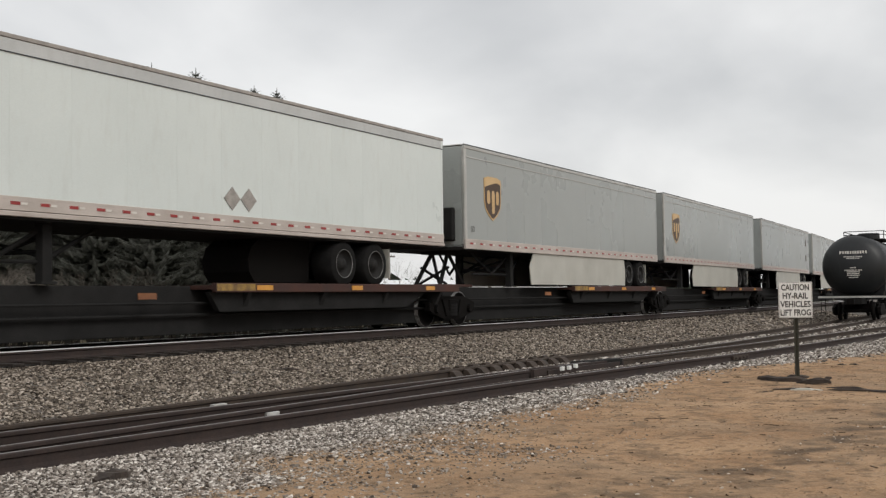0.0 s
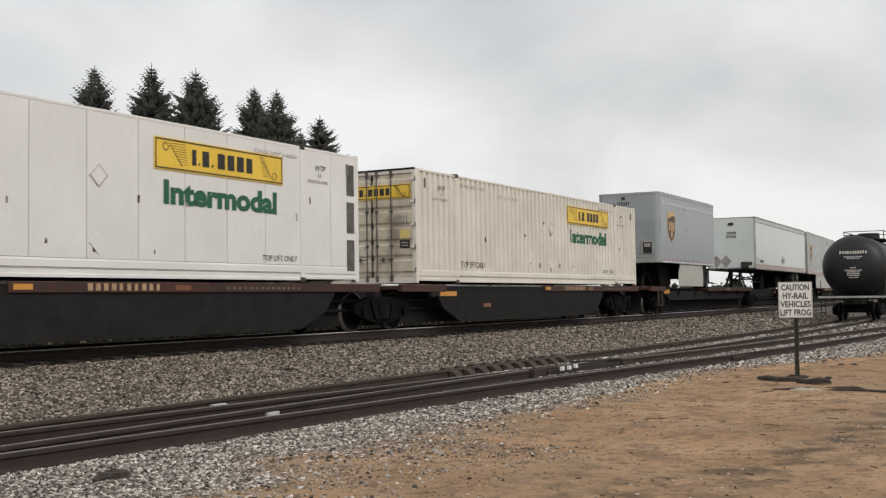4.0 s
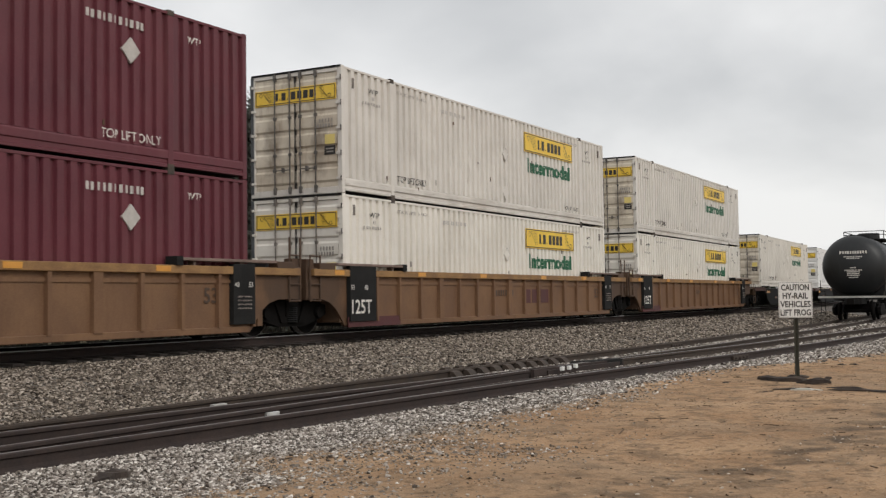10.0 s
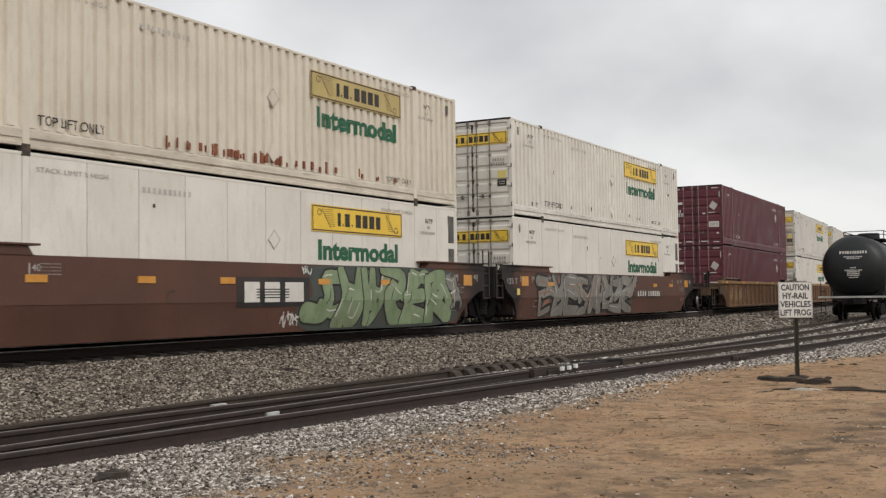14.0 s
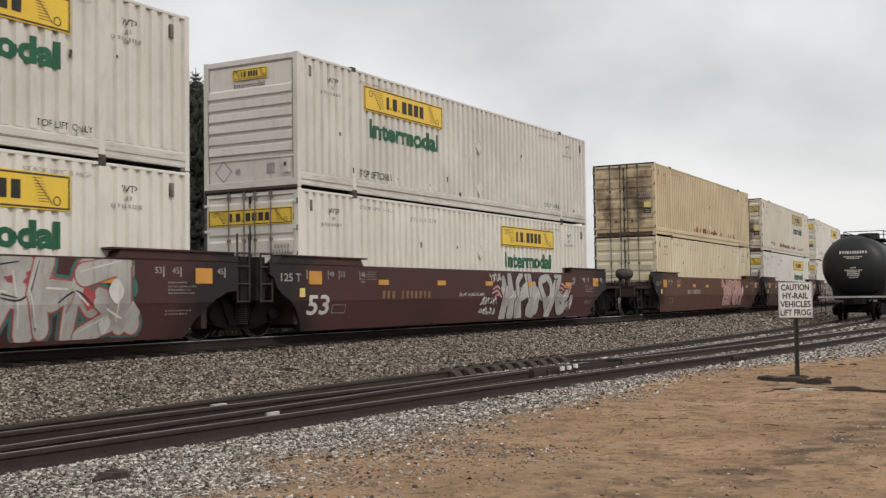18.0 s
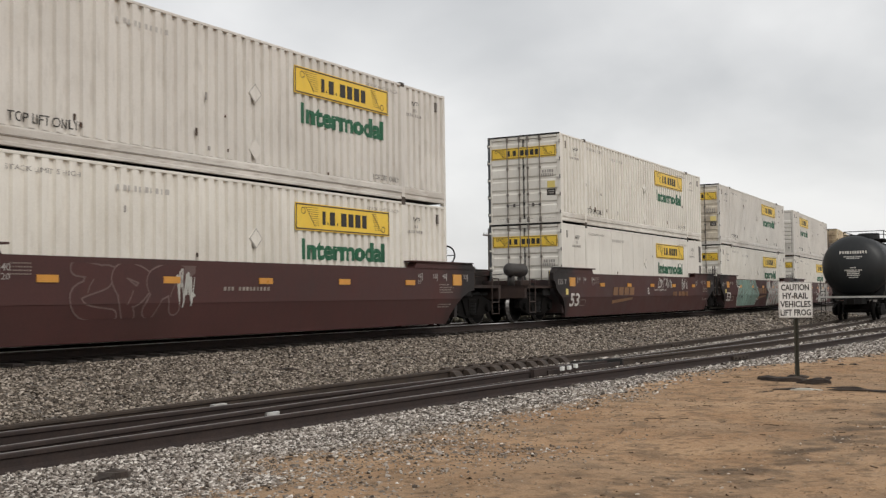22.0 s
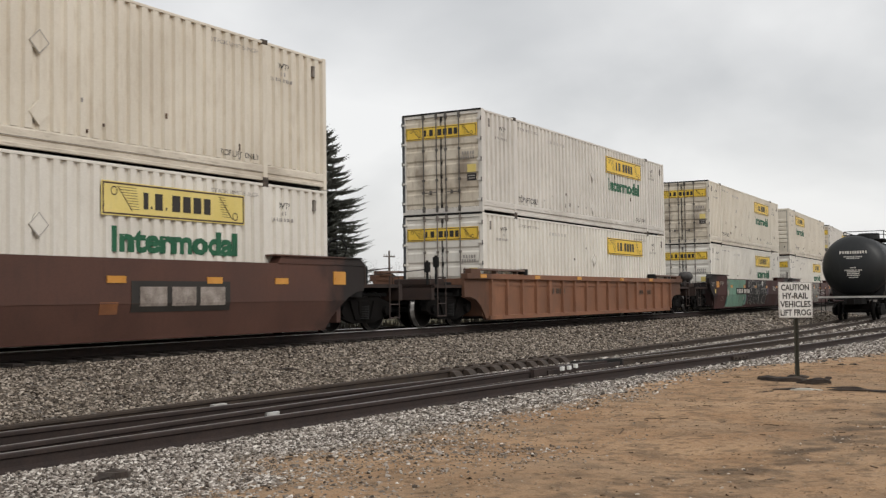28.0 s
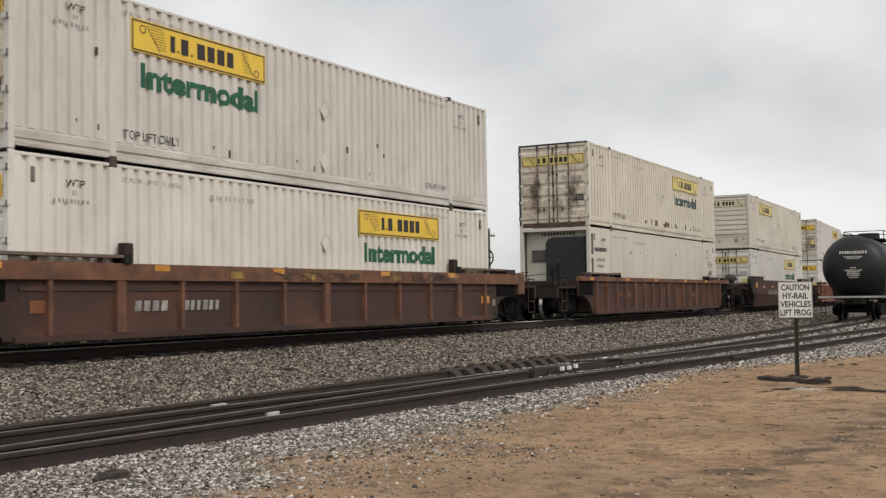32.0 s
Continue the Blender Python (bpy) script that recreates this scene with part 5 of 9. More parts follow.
def brand_panel(parent, x, z, w, h, mat_y, end=False, plain=False):
    """Yellow sign with a dark rim, a scroll of stripes and dark blocks in place of the brand's letters."""
    y = -WID / 2 - 0.010
    pn = part("logo_panel", cached(("logo_panel", w, h), lambda: Geo().box(0, w, -0.004, 0.010, 0, h), mat_y), None, parent, "yellow sign panel with dark blocks")
    def art():
        g = Geo()
        t = 0.028 * h / 0.58
        for a, b, c, d in ((0.02, w - 0.02, 0.02, 0.02 + t), (0.02, w - 0.02, h - 0.02 - t, h - 0.02), (0.02, 0.02 + t, 0.02, h - 0.02), (w - 0.02 - t, w - 0.02, 0.02, h - 0.02)):
            g.box(a, b, -0.008, -0.004, c, d)
        # scrolls: two fields of fine level lines between slanting edges
        for i in range(9):
            zz = h * (0.84 - i * 0.078)
            g.box(w * (0.105 + 0.009 * i), w * (0.215 + 0.002 * i), -0.008, -0.004, zz, zz + 0.014 * h)
            g.box(w * (0.795 - 0.002 * i + 0.006 * i), w * (0.845 + 0.006 * i), -0.008, -0.004, zz, zz + 0.014 * h)
        for x0, x1 in ((0.095, 0.185), (0.80, 0.90)):
            g.add([(x0 * w, -0.008, 0.86 * h), (x1 * w, -0.008, 0.16 * h), (x1 * w + 0.02, -0.008, 0.16 * h), (x0 * w + 0.02, -0.008, 0.86 * h)], [(0, 1, 2, 3)])
        for cx, cz in ((0.075, 0.72), (0.925, 0.26)):
            for k in range(14):
                a0, a1 = 6.283 * k / 14, 6.283 * (k + 1) / 14
                r0, r1 = 0.10 * h, 0.135 * h
                g.add([(cx * w + r * math.cos(a), -0.008, cz * h + r * math.sin(a)) for r, a in ((r0, a0), (r0, a1), (r1, a1), (r1, a0))], [(3, 2, 1, 0)])
        return g
    part("scroll", cached(("scroll", w, h), art, M["ink_brown"]), None, pn)
    def blocks():
        g = Geo()
        # plain bars in place of the letters
        for a, b in ((0.262, 0.292), (0.338, 0.388), (0.455, 0.510), (0.532, 0.585), (0.607, 0.662), (0.684, 0.732)):
            g.box(a * w, b * w, -0.012, -0.006, 0.25 * h, 0.75 * h)
        for a in (0.31, 0.41):
            g.box(a * w, a * w + 0.06 * h, -0.012, -0.006, 0.27 * h, 0.35 * h)
        return g
    part("letter_block", cached(("letter_block", w, h), blocks, M["ink"]), None, pn)
    pn.matrix_basis = pose(-HALF - 0.012, -x, z, 0, 0, -90) if end else pose(x, y, z)
    return pn


RAILS = {"clean": "clean", "ivory": "ivory", "white": "rail_white", "cream": "rail_cream", "pale": "rail_pale", "tan": "tan", "buff": "buff", "maroon": "maroon", "greenwhite": "greenwhite"}


def channel(s):
    """The pressed bottom rails of one side: lips above and below a shallow recess."""
    g = Geo()
    post = HALF - 2.14
    for a, b, lo in ((-post + 0.07, post - 0.07, 0.03), (-HALF + 0.12, -post - 0.07, 0.06), (post + 0.07, HALF - 0.12, 0.06)):
        o, i, k = s * WID / 2, s * (WID / 2 - 0.022), s * (WID / 2 - 0.10)
        prof = [(k, lo), (o, lo), (o, lo + 0.05), (i, lo + 0.065), (i, 0.17), (o, 0.185), (o, 0.31), (i + s * 0.006, 0.345), (k, 0.35)]
        g.prism([(a_, b_) for a_, b_ in (prof if s > 0 else prof[::-1])], "x", a, b)
    return g


def rib_line():
    """The side wall's outline in plan: (x, depth behind the outer face) from end to end."""
    post, out = HALF - 2.14, [(-HALF, -0.006)]
    for a, b in ((-HALF + 0.12, -post - 0.07), (-post + 0.07, post - 0.07), (post + 0.07, HALF - 0.12)):
        n = max(1, round((b - a) / 0.28))
        p_ = (b - a) / n
        for i in range(n):
            out += [(a + (i + t) * p_, d) for t, d in ((0.0, 0.0), (0.46, 0.0), (0.55, RIB), (0.89, RIB), (0.98, 0.0))]
    return out + [(HALF, -0.006)]


RIB = 0.062
RIB_X, RIB_D = zip(*rib_line())


def on_ribs(me, x0):
    """A flat painted mesh that starts x0 metres along a container, cut and laid on the ribs of its side wall."""
    bm = bmesh.new()
    bm.from_mesh(me)
    lo, hi = min(q.co.x for q in bm.verts), max(q.co.x for q in bm.verts)
    for x in RIB_X:
        if lo < x - x0 < hi:
            bmesh.ops.bisect_plane(bm, geom=bm.verts[:] + bm.edges[:] + bm.faces[:], plane_co=(x - x0, 0, 0), plane_no=(1, 0, 0), dist=1e-5)
    for q in bm.verts:
        q.co.y = 0.4 * float(np.interp(q.co.x + x0, RIB_X, RIB_D))
    out = me.copy()
    bm.to_mesh(out)
    bm.free()
    return out


def paint_word(c, ribbed, string, x, z, height, material, width=None, bold=0.0, label=""):
    me = lettering(string, height, material, width, bold)
    if ribbed:
        key = ("painted", string, round(x, 3), height, width, material.name)
        if key not in cache:
            cache[key] = on_ribs(me, x)
        me = cache[key]
    ob = part("lettering", me, None, c, label)
    ob.matrix_basis = pose(x, -WID / 2 + (0.002 if ribbed else -0.003), z)
    return ob


def paint_bars(c, ribbed, x, z, w, h, n, material, rng):
    """A line of unreadable or private lettering as plain bars on a side wall."""
    g, step = Geo(), w / n
    for i in range(n):
        a = i * step
        b = a + step * rng.uniform(0.38, 0.62)
        g.quad((a, 0, 0), (b, 0, 0), (b, 0, h), (a, 0, h))
    me = g.mesh("lettering_bar", material)
    ob = part("lettering_bar", on_ribs(me, x) if ribbed else me, None, c)
    ob.matrix_basis = pose(x, -WID / 2 + (0.002 if ribbed else -0.003), z)
    return tagged(ob, kind="stuff")


def container(u, z, body="white", side="ribbed", rear="doors", logo="front", label="", category="container", number=None, lift=True, logo_mat="yellow", stain=0.0):
    """A 53-foot container; its middle is u metres along the train, z its underside over the rail. Doors or nose face the rear (-x)."""
    bm_ = M[body]
    door_mat = M["tan_rusty" if body in ("tan", "buff") else "cream_rusty"] if stain else M["cream_door"] if body in ("cream", "pale", "ivory") else bm_
    c = thing("shipping_container", label, category, "containers on the train")
    wall = corrugated if side == "ribbed" else plated
    zb, zt = 0.35, HGT - 0.075
    post = HALF - 2.14
    for s in (-1, 1):
        for a, b in ((-HALF + 0.12, -post - 0.07), (-post + 0.07, post - 0.07), (post + 0.07, HALF - 0.12)):
            w_ = part("side_wall", cached((side, "side_wall", round(a, 2), s), wall(a, b, zb, zt, s), bm_ if side == "ribbed" else M["seam"]), None, c)
            if side == "plated":
                n = max(1, round((b - a) / 1.22))
                p_ = (b - a) / n
                for i in range(n):
                    part("sheet", cached(("sheet", round(p_, 3), s), lambda: Geo().box(0.008, p_ - 0.008, *sorted((s * (WID / 2 - 0.006), s * (WID / 2 - 0.02))), zb, zt), bm_), None, w_).matrix_basis = pose(a + i * p_, 0, 0)
        y0, y1 = sorted((s * WID / 2, s * (WID / 2 - 0.10)))
        part("bottom_rail", cached(("bottom_rail", s), lambda: channel(s), M[RAILS[body]]), None, c)
        part("top_rail", cached(("top_rail", s), lambda: Geo().box(-HALF + 0.12, HALF - 0.12, y0, y1, zt, HGT - 0.02, 0.008), bm_), None, c)
        for k in (-1, 1):
            part("lift_post", cached(("lift_post", s, k), lambda: Geo().box(k * post - 0.07, k * post + 0.07, *sorted((s * (WID / 2 + 0.004), s * (WID / 2 - 0.12))), 0.0, HGT - 0.06, 0.008), bm_), None, c)
            for z0 in (HGT - 0.09, -0.01):
                part("post_casting", cached(("post_casting", s, k, z0), lambda: Geo().box(k * post - 0.085, k * post + 0.085, *sorted((s * (WID / 2 + 0.012), s * (WID / 2 - 0.14))), z0, z0 + 0.105, 0.012), M["casting"]), None, c, "dark rusty corner casting")
            part("corner_post", cached(("corner_post", s, k), lambda: Geo().box(*sorted((k * HALF, k * (HALF - 0.12))), *sorted((s * WID / 2, s * (WID / 2 - 0.12))), 0.0, HGT, 0.01), bm_), None, c)
    part("roof", cached("roof", lambda: Geo().box(-HALF + 0.01, HALF - 0.01, -WID / 2 + 0.09, WID / 2 - 0.09, HGT - 0.05, HGT - 0.025), bm_), None, c)
    part("underframe", cached("underframe", lambda: Geo().box(-HALF + 0.1, HALF - 0.1, -WID / 2 + 0.09, WID / 2 - 0.09, 0.05, 0.2), M["dark"]), None, c)
    part("front_wall", cached("front_wall", lambda: Geo().box(HALF - 0.05, HALF - 0.01, -WID / 2 + 0.1, WID / 2 - 0.1, 0.1, HGT - 0.04), bm_), None, c)
    part("rear_header", cached("rear_header", lambda: Geo().box(-HALF, -HALF + 0.1, -WID / 2 + 0.12, WID / 2 - 0.12, HGT - 0.13, HGT - 0.01, 0.008), bm_), None, c)
    part("rear_sill", cached("rear_sill", lambda: Geo().box(-HALF, -HALF + 0.1, -WID / 2 + 0.12, WID / 2 - 0.12, 0.0, 0.15, 0.008), bm_), None, c)
    if rear == "doors":
        for s in (-1, 1):
            def leaf(s=s):
                g = Geo()
                y0, y1 = sorted((s * 0.008, s * (WID / 2 - 0.13)))
                prof = [(-HALF + 0.07, 0.16), (-HALF + 0.03, 0.16), (-HALF + 0.03, 0.26)]
                for i in range(6):
                    z0 = 0.26 + i * 0.41
                    prof += [(-HALF + 0.03, z0), (-HALF + 0.002, z0 + 0.05), (-HALF + 0.002, z0 + 0.29), (-HALF + 0.03, z0 + 0.34)]
                prof += [(-HALF + 0.03, HGT - 0.14), (-HALF + 0.07, HGT - 0.14)]
                g.prism(prof[:2] + prof[3:], "y", y0, y1)
                g.f = [fc[::-1] for fc in g.f]
                return g
            d = part("door", cached(("door", s), leaf, door_mat), None, c, "rust-stained door leaf" if stain else "")
            steel_ = M["maroon_rod"] if body == "maroon" else M["rod"] if stain or body in ("cream", "pale", "ivory") else M["rod_steel"]
            for yy in (0.15, 0.58):
                def rod(s=s, yy=yy):
                    g = Geo().tube((-HALF - 0.02, s * yy, 0.04), (-HALF - 0.02, s * yy, HGT - 0.03), 0.017, 8)
                    for z0, hh in ((0.05, 0.16), (0.92, 0.07), (1.78, 0.07), (HGT - 0.2, 0.16)):
                        g.box(-HALF - 0.040, -HALF + 0.02, s * yy - 0.035, s * yy + 0.035, z0, z0 + hh, 0.006)
                    return g
                part("lock_rod", cached(("lock_rod", s, yy), rod, steel_), None, d)
            part("handle", cached(("handle", s), lambda: Geo().tube((-HALF - 0.045, s * 0.16, 0.60), (-HALF - 0.045, s * 0.60, 0.60), 0.014, 6).box(-HALF - 0.06, -HALF + 0.0, s * 0.34 - 0.03, s * 0.34 + 0.03, 0.55, 0.66, 0.006).box(-HALF - 0.06, -HALF + 0.0, s * 0.58 - 0.03, s * 0.58 + 0.03, 0.56, 0.65, 0.006), M["rod"]), None, d)
            for i in range(5):
                part("hinge", cached(("hinge", s, i), lambda: Geo().box(-HALF - 0.022, -HALF + 0.05, *sorted((s * (WID / 2 - 0.15), s * (WID / 2 + 0.006))), 0.30 + i * 0.57, 0.36 + i * 0.57, 0.008), bm_), None, d)
                part("hinge_pin", cached(("hinge_pin", s, i), lambda: Geo().tube((-HALF - 0.026, s * (WID / 2 - 0.01), 0.27 + i * 0.57), (-HALF - 0.026, s * (WID / 2 - 0.01), 0.39 + i * 0.57), 0.016, 6), M["rod"]), None, d)
        part("seal", cached("seal", lambda: Geo().box(-HALF - 0.004, -HALF + 0.06, -0.020, -0.008, 0.16, HGT - 0.14).box(-HALF - 0.004, -HALF + 0.06, 0.012, 0.030, 0.16, HGT - 0.14), M["ink"]), None, c, "black rubber door seal")
        # thin dark strip along the top edge of the header
        part("header_cap", cached("header_cap", lambda: Geo().box(-HALF - 0.014, -HALF + 0.05, -WID / 2 + 0.02, WID / 2 - 0.02, HGT - 0.045, HGT + 0.004, 0.006), M["dark"]), None, c)
        # narrow blue-grey strip on the far corner post only
        part("post_edge", cached("post_edge", lambda: Geo().box(-HALF - 0.008, -HALF + 0.03, WID / 2 - 0.085, WID / 2 - 0.004, 0.08, HGT - 0.05), M["post_edge"]), None, c, "narrow dark strip along the far corner post")
        if stain:
            part("rusty_sill", cached("rusty_sill", lambda: Geo().box(-HALF - 0.008, -HALF + 0.02, -WID / 2 + 0.13, WID / 2 - 0.13, 0.01, 0.155, 0.005), M["rust_dark"]), None, c, "rust-brown door sill")
        if body != "maroon":
            if stain < 2:
                part("notice", cached("notice", lambda: Geo().box(-HALF - 0.006, -HALF + 0.01, -1.10, -0.83, 1.12, 1.34), M["yellow_pale"]), None, c, "faded yellow notice")
            nt = part("notice", cached("notice_dark", lambda: Geo().box(-HALF - 0.008, -HALF + 0.01, -1.11, -0.82, 0.88, 1.08), M["ink"]), None, c, "black notice")
            part("lettering_bar", cached("notice_bar", lambda: Geo().box(-HALF - 0.012, -HALF, -1.07, -0.86, 1.0, 1.03).box(-HALF - 0.012, -HALF, -1.06, -0.88, 0.93, 0.96), M["grey_ink"]), None, nt)
        else:
            part("placard_holder", cached("door_diamond", lambda: Geo().prism([(-0.66, 1.86), (-0.90, 1.66), (-1.09, 1.93), (-0.84, 2.13)], "x", -HALF - 0.03, -HALF - 0.015), M["faint_ink"]), None, c, "grey diamond placard holder, tilted")
            for y0, y1, z0, z1, key in ((0.64, 1.03, 2.00, 2.12, "white_ink"), (0.80, 0.97, 0.66, 1.04, "faint_ink"), (-1.12, -0.63, 0.86, 1.13, "white_ink"), (-0.47, -0.33, 1.50, 1.56, "white_ink"), (-1.10, -1.00, 0.53, 0.60, "white_ink"), (-0.95, -0.62, 1.54, 1.59, "faint_ink"),
                                       (0.73, 1.03, 0.12, 0.165, "white_ink"), (0.20, 0.49, 0.16, 0.205, "white_ink"), (-0.53, -0.25, 0.16, 0.205, "white_ink"), (-1.12, -0.83, 0.12, 0.165, "white_ink"),
                                       (0.76, 1.04, HGT - 0.17, HGT - 0.13, "white_ink"), (-1.10, -0.80, HGT - 0.17, HGT - 0.13, "white_ink"), (1.085, 1.115, 2.28, 2.60, "white_ink"), (-1.175, -1.145, 2.28, 2.60, "white_ink")):
                part("white_mark", cached(("white_mark", y0, z0), lambda: Geo().box(-HALF - 0.012, -HALF + 0.03, y0, y1, z0, z1), M[key]), None, c)
            bars(c, -HALF - 0.016, 0.72, 1.62, 0.30, 0.11, 4, M["white_ink"], rr, axis="y")
            bars(c, -HALF - 0.016, 0.60, 1.42, 0.40, 0.17, 5, M["white_ink"], rr, axis="y")
            bars(c, -HALF - 0.018, -1.08, 0.92, 0.40, 0.14, 6, M["grey_ink"], rr, axis="y")
        if logo:
            brand_panel(c, -1.15, 2.14, 2.3, 0.36, M[logo_mat], end=True)
        if body != "maroon":
            bars(c, -HALF - 0.012, -1.05, 1.62, 0.42, 0.09, 5, M["grey_ink"], rr, axis="y")
            bars(c, -HALF - 0.012, -1.05, 1.50, 0.46, 0.09, 6, M["grey_ink"], rr, axis="y")
    elif rear == "nose":
        def ribs():
            g = Geo().box(-HALF + 0.03, -HALF + 0.06, -WID / 2 + 0.1, WID / 2 - 0.1, 0.14, HGT - 0.12)
            return g
        nw = part("nose_wall", cached("nose_wall", ribs, bm_), None, c, "ribbed blank end wall")
        for i in range(6):
            part("rib", cached(("nose_rib", i), lambda: Geo().prism([(-HALF + 0.03, 0.775 + i * 0.252), (-HALF + 0.03, 0.985 + i * 0.252), (-HALF - 0.012, 0.95 + i * 0.252), (-HALF - 0.020, 0.80 + i * 0.252)][::-1], "y", -WID / 2 + 0.16, WID / 2 - 0.16), bm_), None, nw)
        part("panel_rim", cached("panel_rim", lambda: Geo().box(-HALF + 0.006, -HALF + 0.035, -WID / 2 + 0.12, WID / 2 - 0.12, 0.66, 0.70, 0.006).box(-HALF + 0.006, -HALF + 0.035, -WID / 2 + 0.12, WID / 2 - 0.12, 0.15, 0.19, 0.006), bm_), None, nw)
        part("panel_joint", cached("panel_joint", lambda: Geo().box(-HALF + 0.022, -HALF + 0.04, -WID / 2 + 0.125, -WID / 2 + 0.155, 0.16, HGT - 0.14).box(-HALF + 0.022, -HALF + 0.04, WID / 2 - 0.155, WID / 2 - 0.125, 0.16, HGT - 0.14).box(-HALF + 0.022, -HALF + 0.04, -WID / 2 + 0.16, WID / 2 - 0.16, HGT - 0.165, HGT - 0.145), M["seam"]), None, nw)
        part("rusty_edge", cached("rusty_edge", lambda: Geo().box(-HALF - 0.006, -HALF + 0.03, -WID / 2 + 0.02, WID / 2 - 0.02, -0.004, 0.055, 0.006), M["rust_dark"]), None, c, "rusty lower edge")
        part("document_box", cached("document_box", lambda: Geo().box(-HALF - 0.03, -HALF + 0.03, -1.08, -0.90, 0.32, 0.62, 0.01), bm_), None, c)
        part("lock_plate", cached("lock_plate", lambda: Geo().box(-HALF - 0.036, -HALF - 0.03, -1.02, -0.95, 0.46, 0.54), M["rod"]), None, c)
        part("grey_plate", cached("grey_plate", lambda: Geo().box(-HALF + 0.015, -HALF + 0.032, -0.66, -0.46, 0.34, 0.56), M["grey_ink"]), None, c)
        part("grey_plate", cached("grey_plate_small", lambda: Geo().box(-HALF + 0.015, -HALF + 0.032, 0.28, 0.40, 0.36, 0.48), M["grey_ink"]), None, c)
        def diamond_rim():
            g, r0, r1 = Geo(), 0.21, 0.245
            for k in range(4):
                p_, q_ = [(math.cos(math.pi / 2 * (k + j)), math.sin(math.pi / 2 * (k + j))) for j in (0, 1)]
                g.add([(-HALF + 0.022, 0.75 + r * e_[0], 0.44 + r * e_[1]) for r, e_ in ((r0, p_), (r0, q_), (r1, q_), (r1, p_))], [(0, 1, 2, 3)])
            return g
        part("placard_rim", cached("nose_placard_rim", diamond_rim, M["grey_ink"]), None, c)
        if logo == "big_end":
            brand_panel(c, -1.12, 2.22, 2.24, 0.40, M["yellow_faint"], end=True)
        else:
            brand_panel(c, -0.45, 2.42, 0.95, 0.24, M[logo_mat], end=True)
            write(c, "Intermodal", -HALF + 0.022, 0.45, 2.26, 0.11, M["ink"], width=0.85, turn=-90)
    elif rear == "frame":
        part("end_frame", cached("end_frame", lambda: Geo().box(-HALF + 0.35, -HALF + 0.4, -WID / 2 + 0.1, WID / 2 - 0.1, 0.1, HGT - 0.1), bm_), None, c)
        part("dark_unit", cached("dark_unit", lambda: Geo().prism([(0.34, 0.92), (0.34, 2.36), (0.26, 2.50), (0.10, 2.56), (-1.10, 2.56), (-1.10, 0.70)], "x", -HALF + 0.06, -HALF + 0.36), M["glass_dark"]), None, c, "dark refrigeration unit")
        part("white_cover", cached("white_cover", lambda: Geo().prism([(1.02, 0.16), (1.02, 1.02), (0.45, 0.93), (-0.25, 0.76), (-1.10, 0.62), (-1.10, 0.16)], "x", -HALF + 0.10, -HALF + 0.36), M["white"]), None, c)
        part("side_vent", cached("side_vent", lambda: Geo().box(-HALF + 0.30, -HALF + 0.345, 0.46, 0.98, 1.72, 2.14, 0.01), M["rod"]), None, c, "dark vent grille")
        part("gap_post", cached("gap_post", lambda: Geo().box(-HALF + 0.05, -HALF + 0.36, -1.19, -1.12, 0.2, 2.7), M["ink"]), None, c)
        bars(c, -HALF + 0.348, -0.62, 2.63, 1.3, 0.10, 11, M["ink"], rr, axis="y")
        for s in (-1, 1):
            for k, (z0, z1) in enumerate(((0.25, 0.95), (1.10, 1.80), (1.95, 2.65))):
                part("slot", cached(("slot", s, k), lambda: Geo().box(-HALF + 0.17, -HALF + 0.34, *sorted((s * (WID / 2 + 0.004), s * (WID / 2 - 0.03))), z0, z1), M["rod"]), None, c)
    if side == "plated" and rear != "frame":
        for s in (-1, 1):
            for k, (z0, z1) in enumerate(((0.25, 0.95), (1.10, 1.80), (1.95, 2.65))):
                part("slot", cached(("front_slot", s, k), lambda: Geo().box(HALF - 0.48, HALF - 0.19, *sorted((s * (WID / 2 + 0.003), s * (WID / 2 - 0.03))), z0, z1), M["rod"]), None, c, "dark slot beside the corner post")
    part("rail_groove", cached("rail_groove", lambda: Geo().box(-post + 0.08, post - 0.08, -WID / 2 - 0.003, -WID / 2 + 0.01, 0.19, 0.200), M["rod_steel"] if body != "maroon" else M["maroon"]), None, c)
    # markings on the side that faces the yard
    ys, rb = -WID / 2 - 0.008, side == "ribbed"
    if logo == "front" or logo == "front_plain":
        lx = HALF - 6.53
        brand_panel(c, lx, 1.99, 3.70, 0.585, M[logo_mat])
        if logo == "front":
            paint_word(c, rb, "Intermodal", lx + 0.24, 1.40, 0.42, M["green" if stain < 2 else "green_dark"], width=3.27, bold=0.045, label="dark green painted word")
    elif logo in ("rear", "big_end"):
        lx = -HALF + 2.55
        brand_panel(c, lx, 1.99, 3.70, 0.585, M[logo_mat])
        if logo == "rear":
            paint_word(c, rb, "Intermodal", lx + 0.24, 1.40, 0.42, M["green" if stain < 2 else "green_dark"], width=3.27, bold=0.045, label="dark green painted word")
    ink = M["ink"] if body not in ("maroon",) else M["white_ink"]
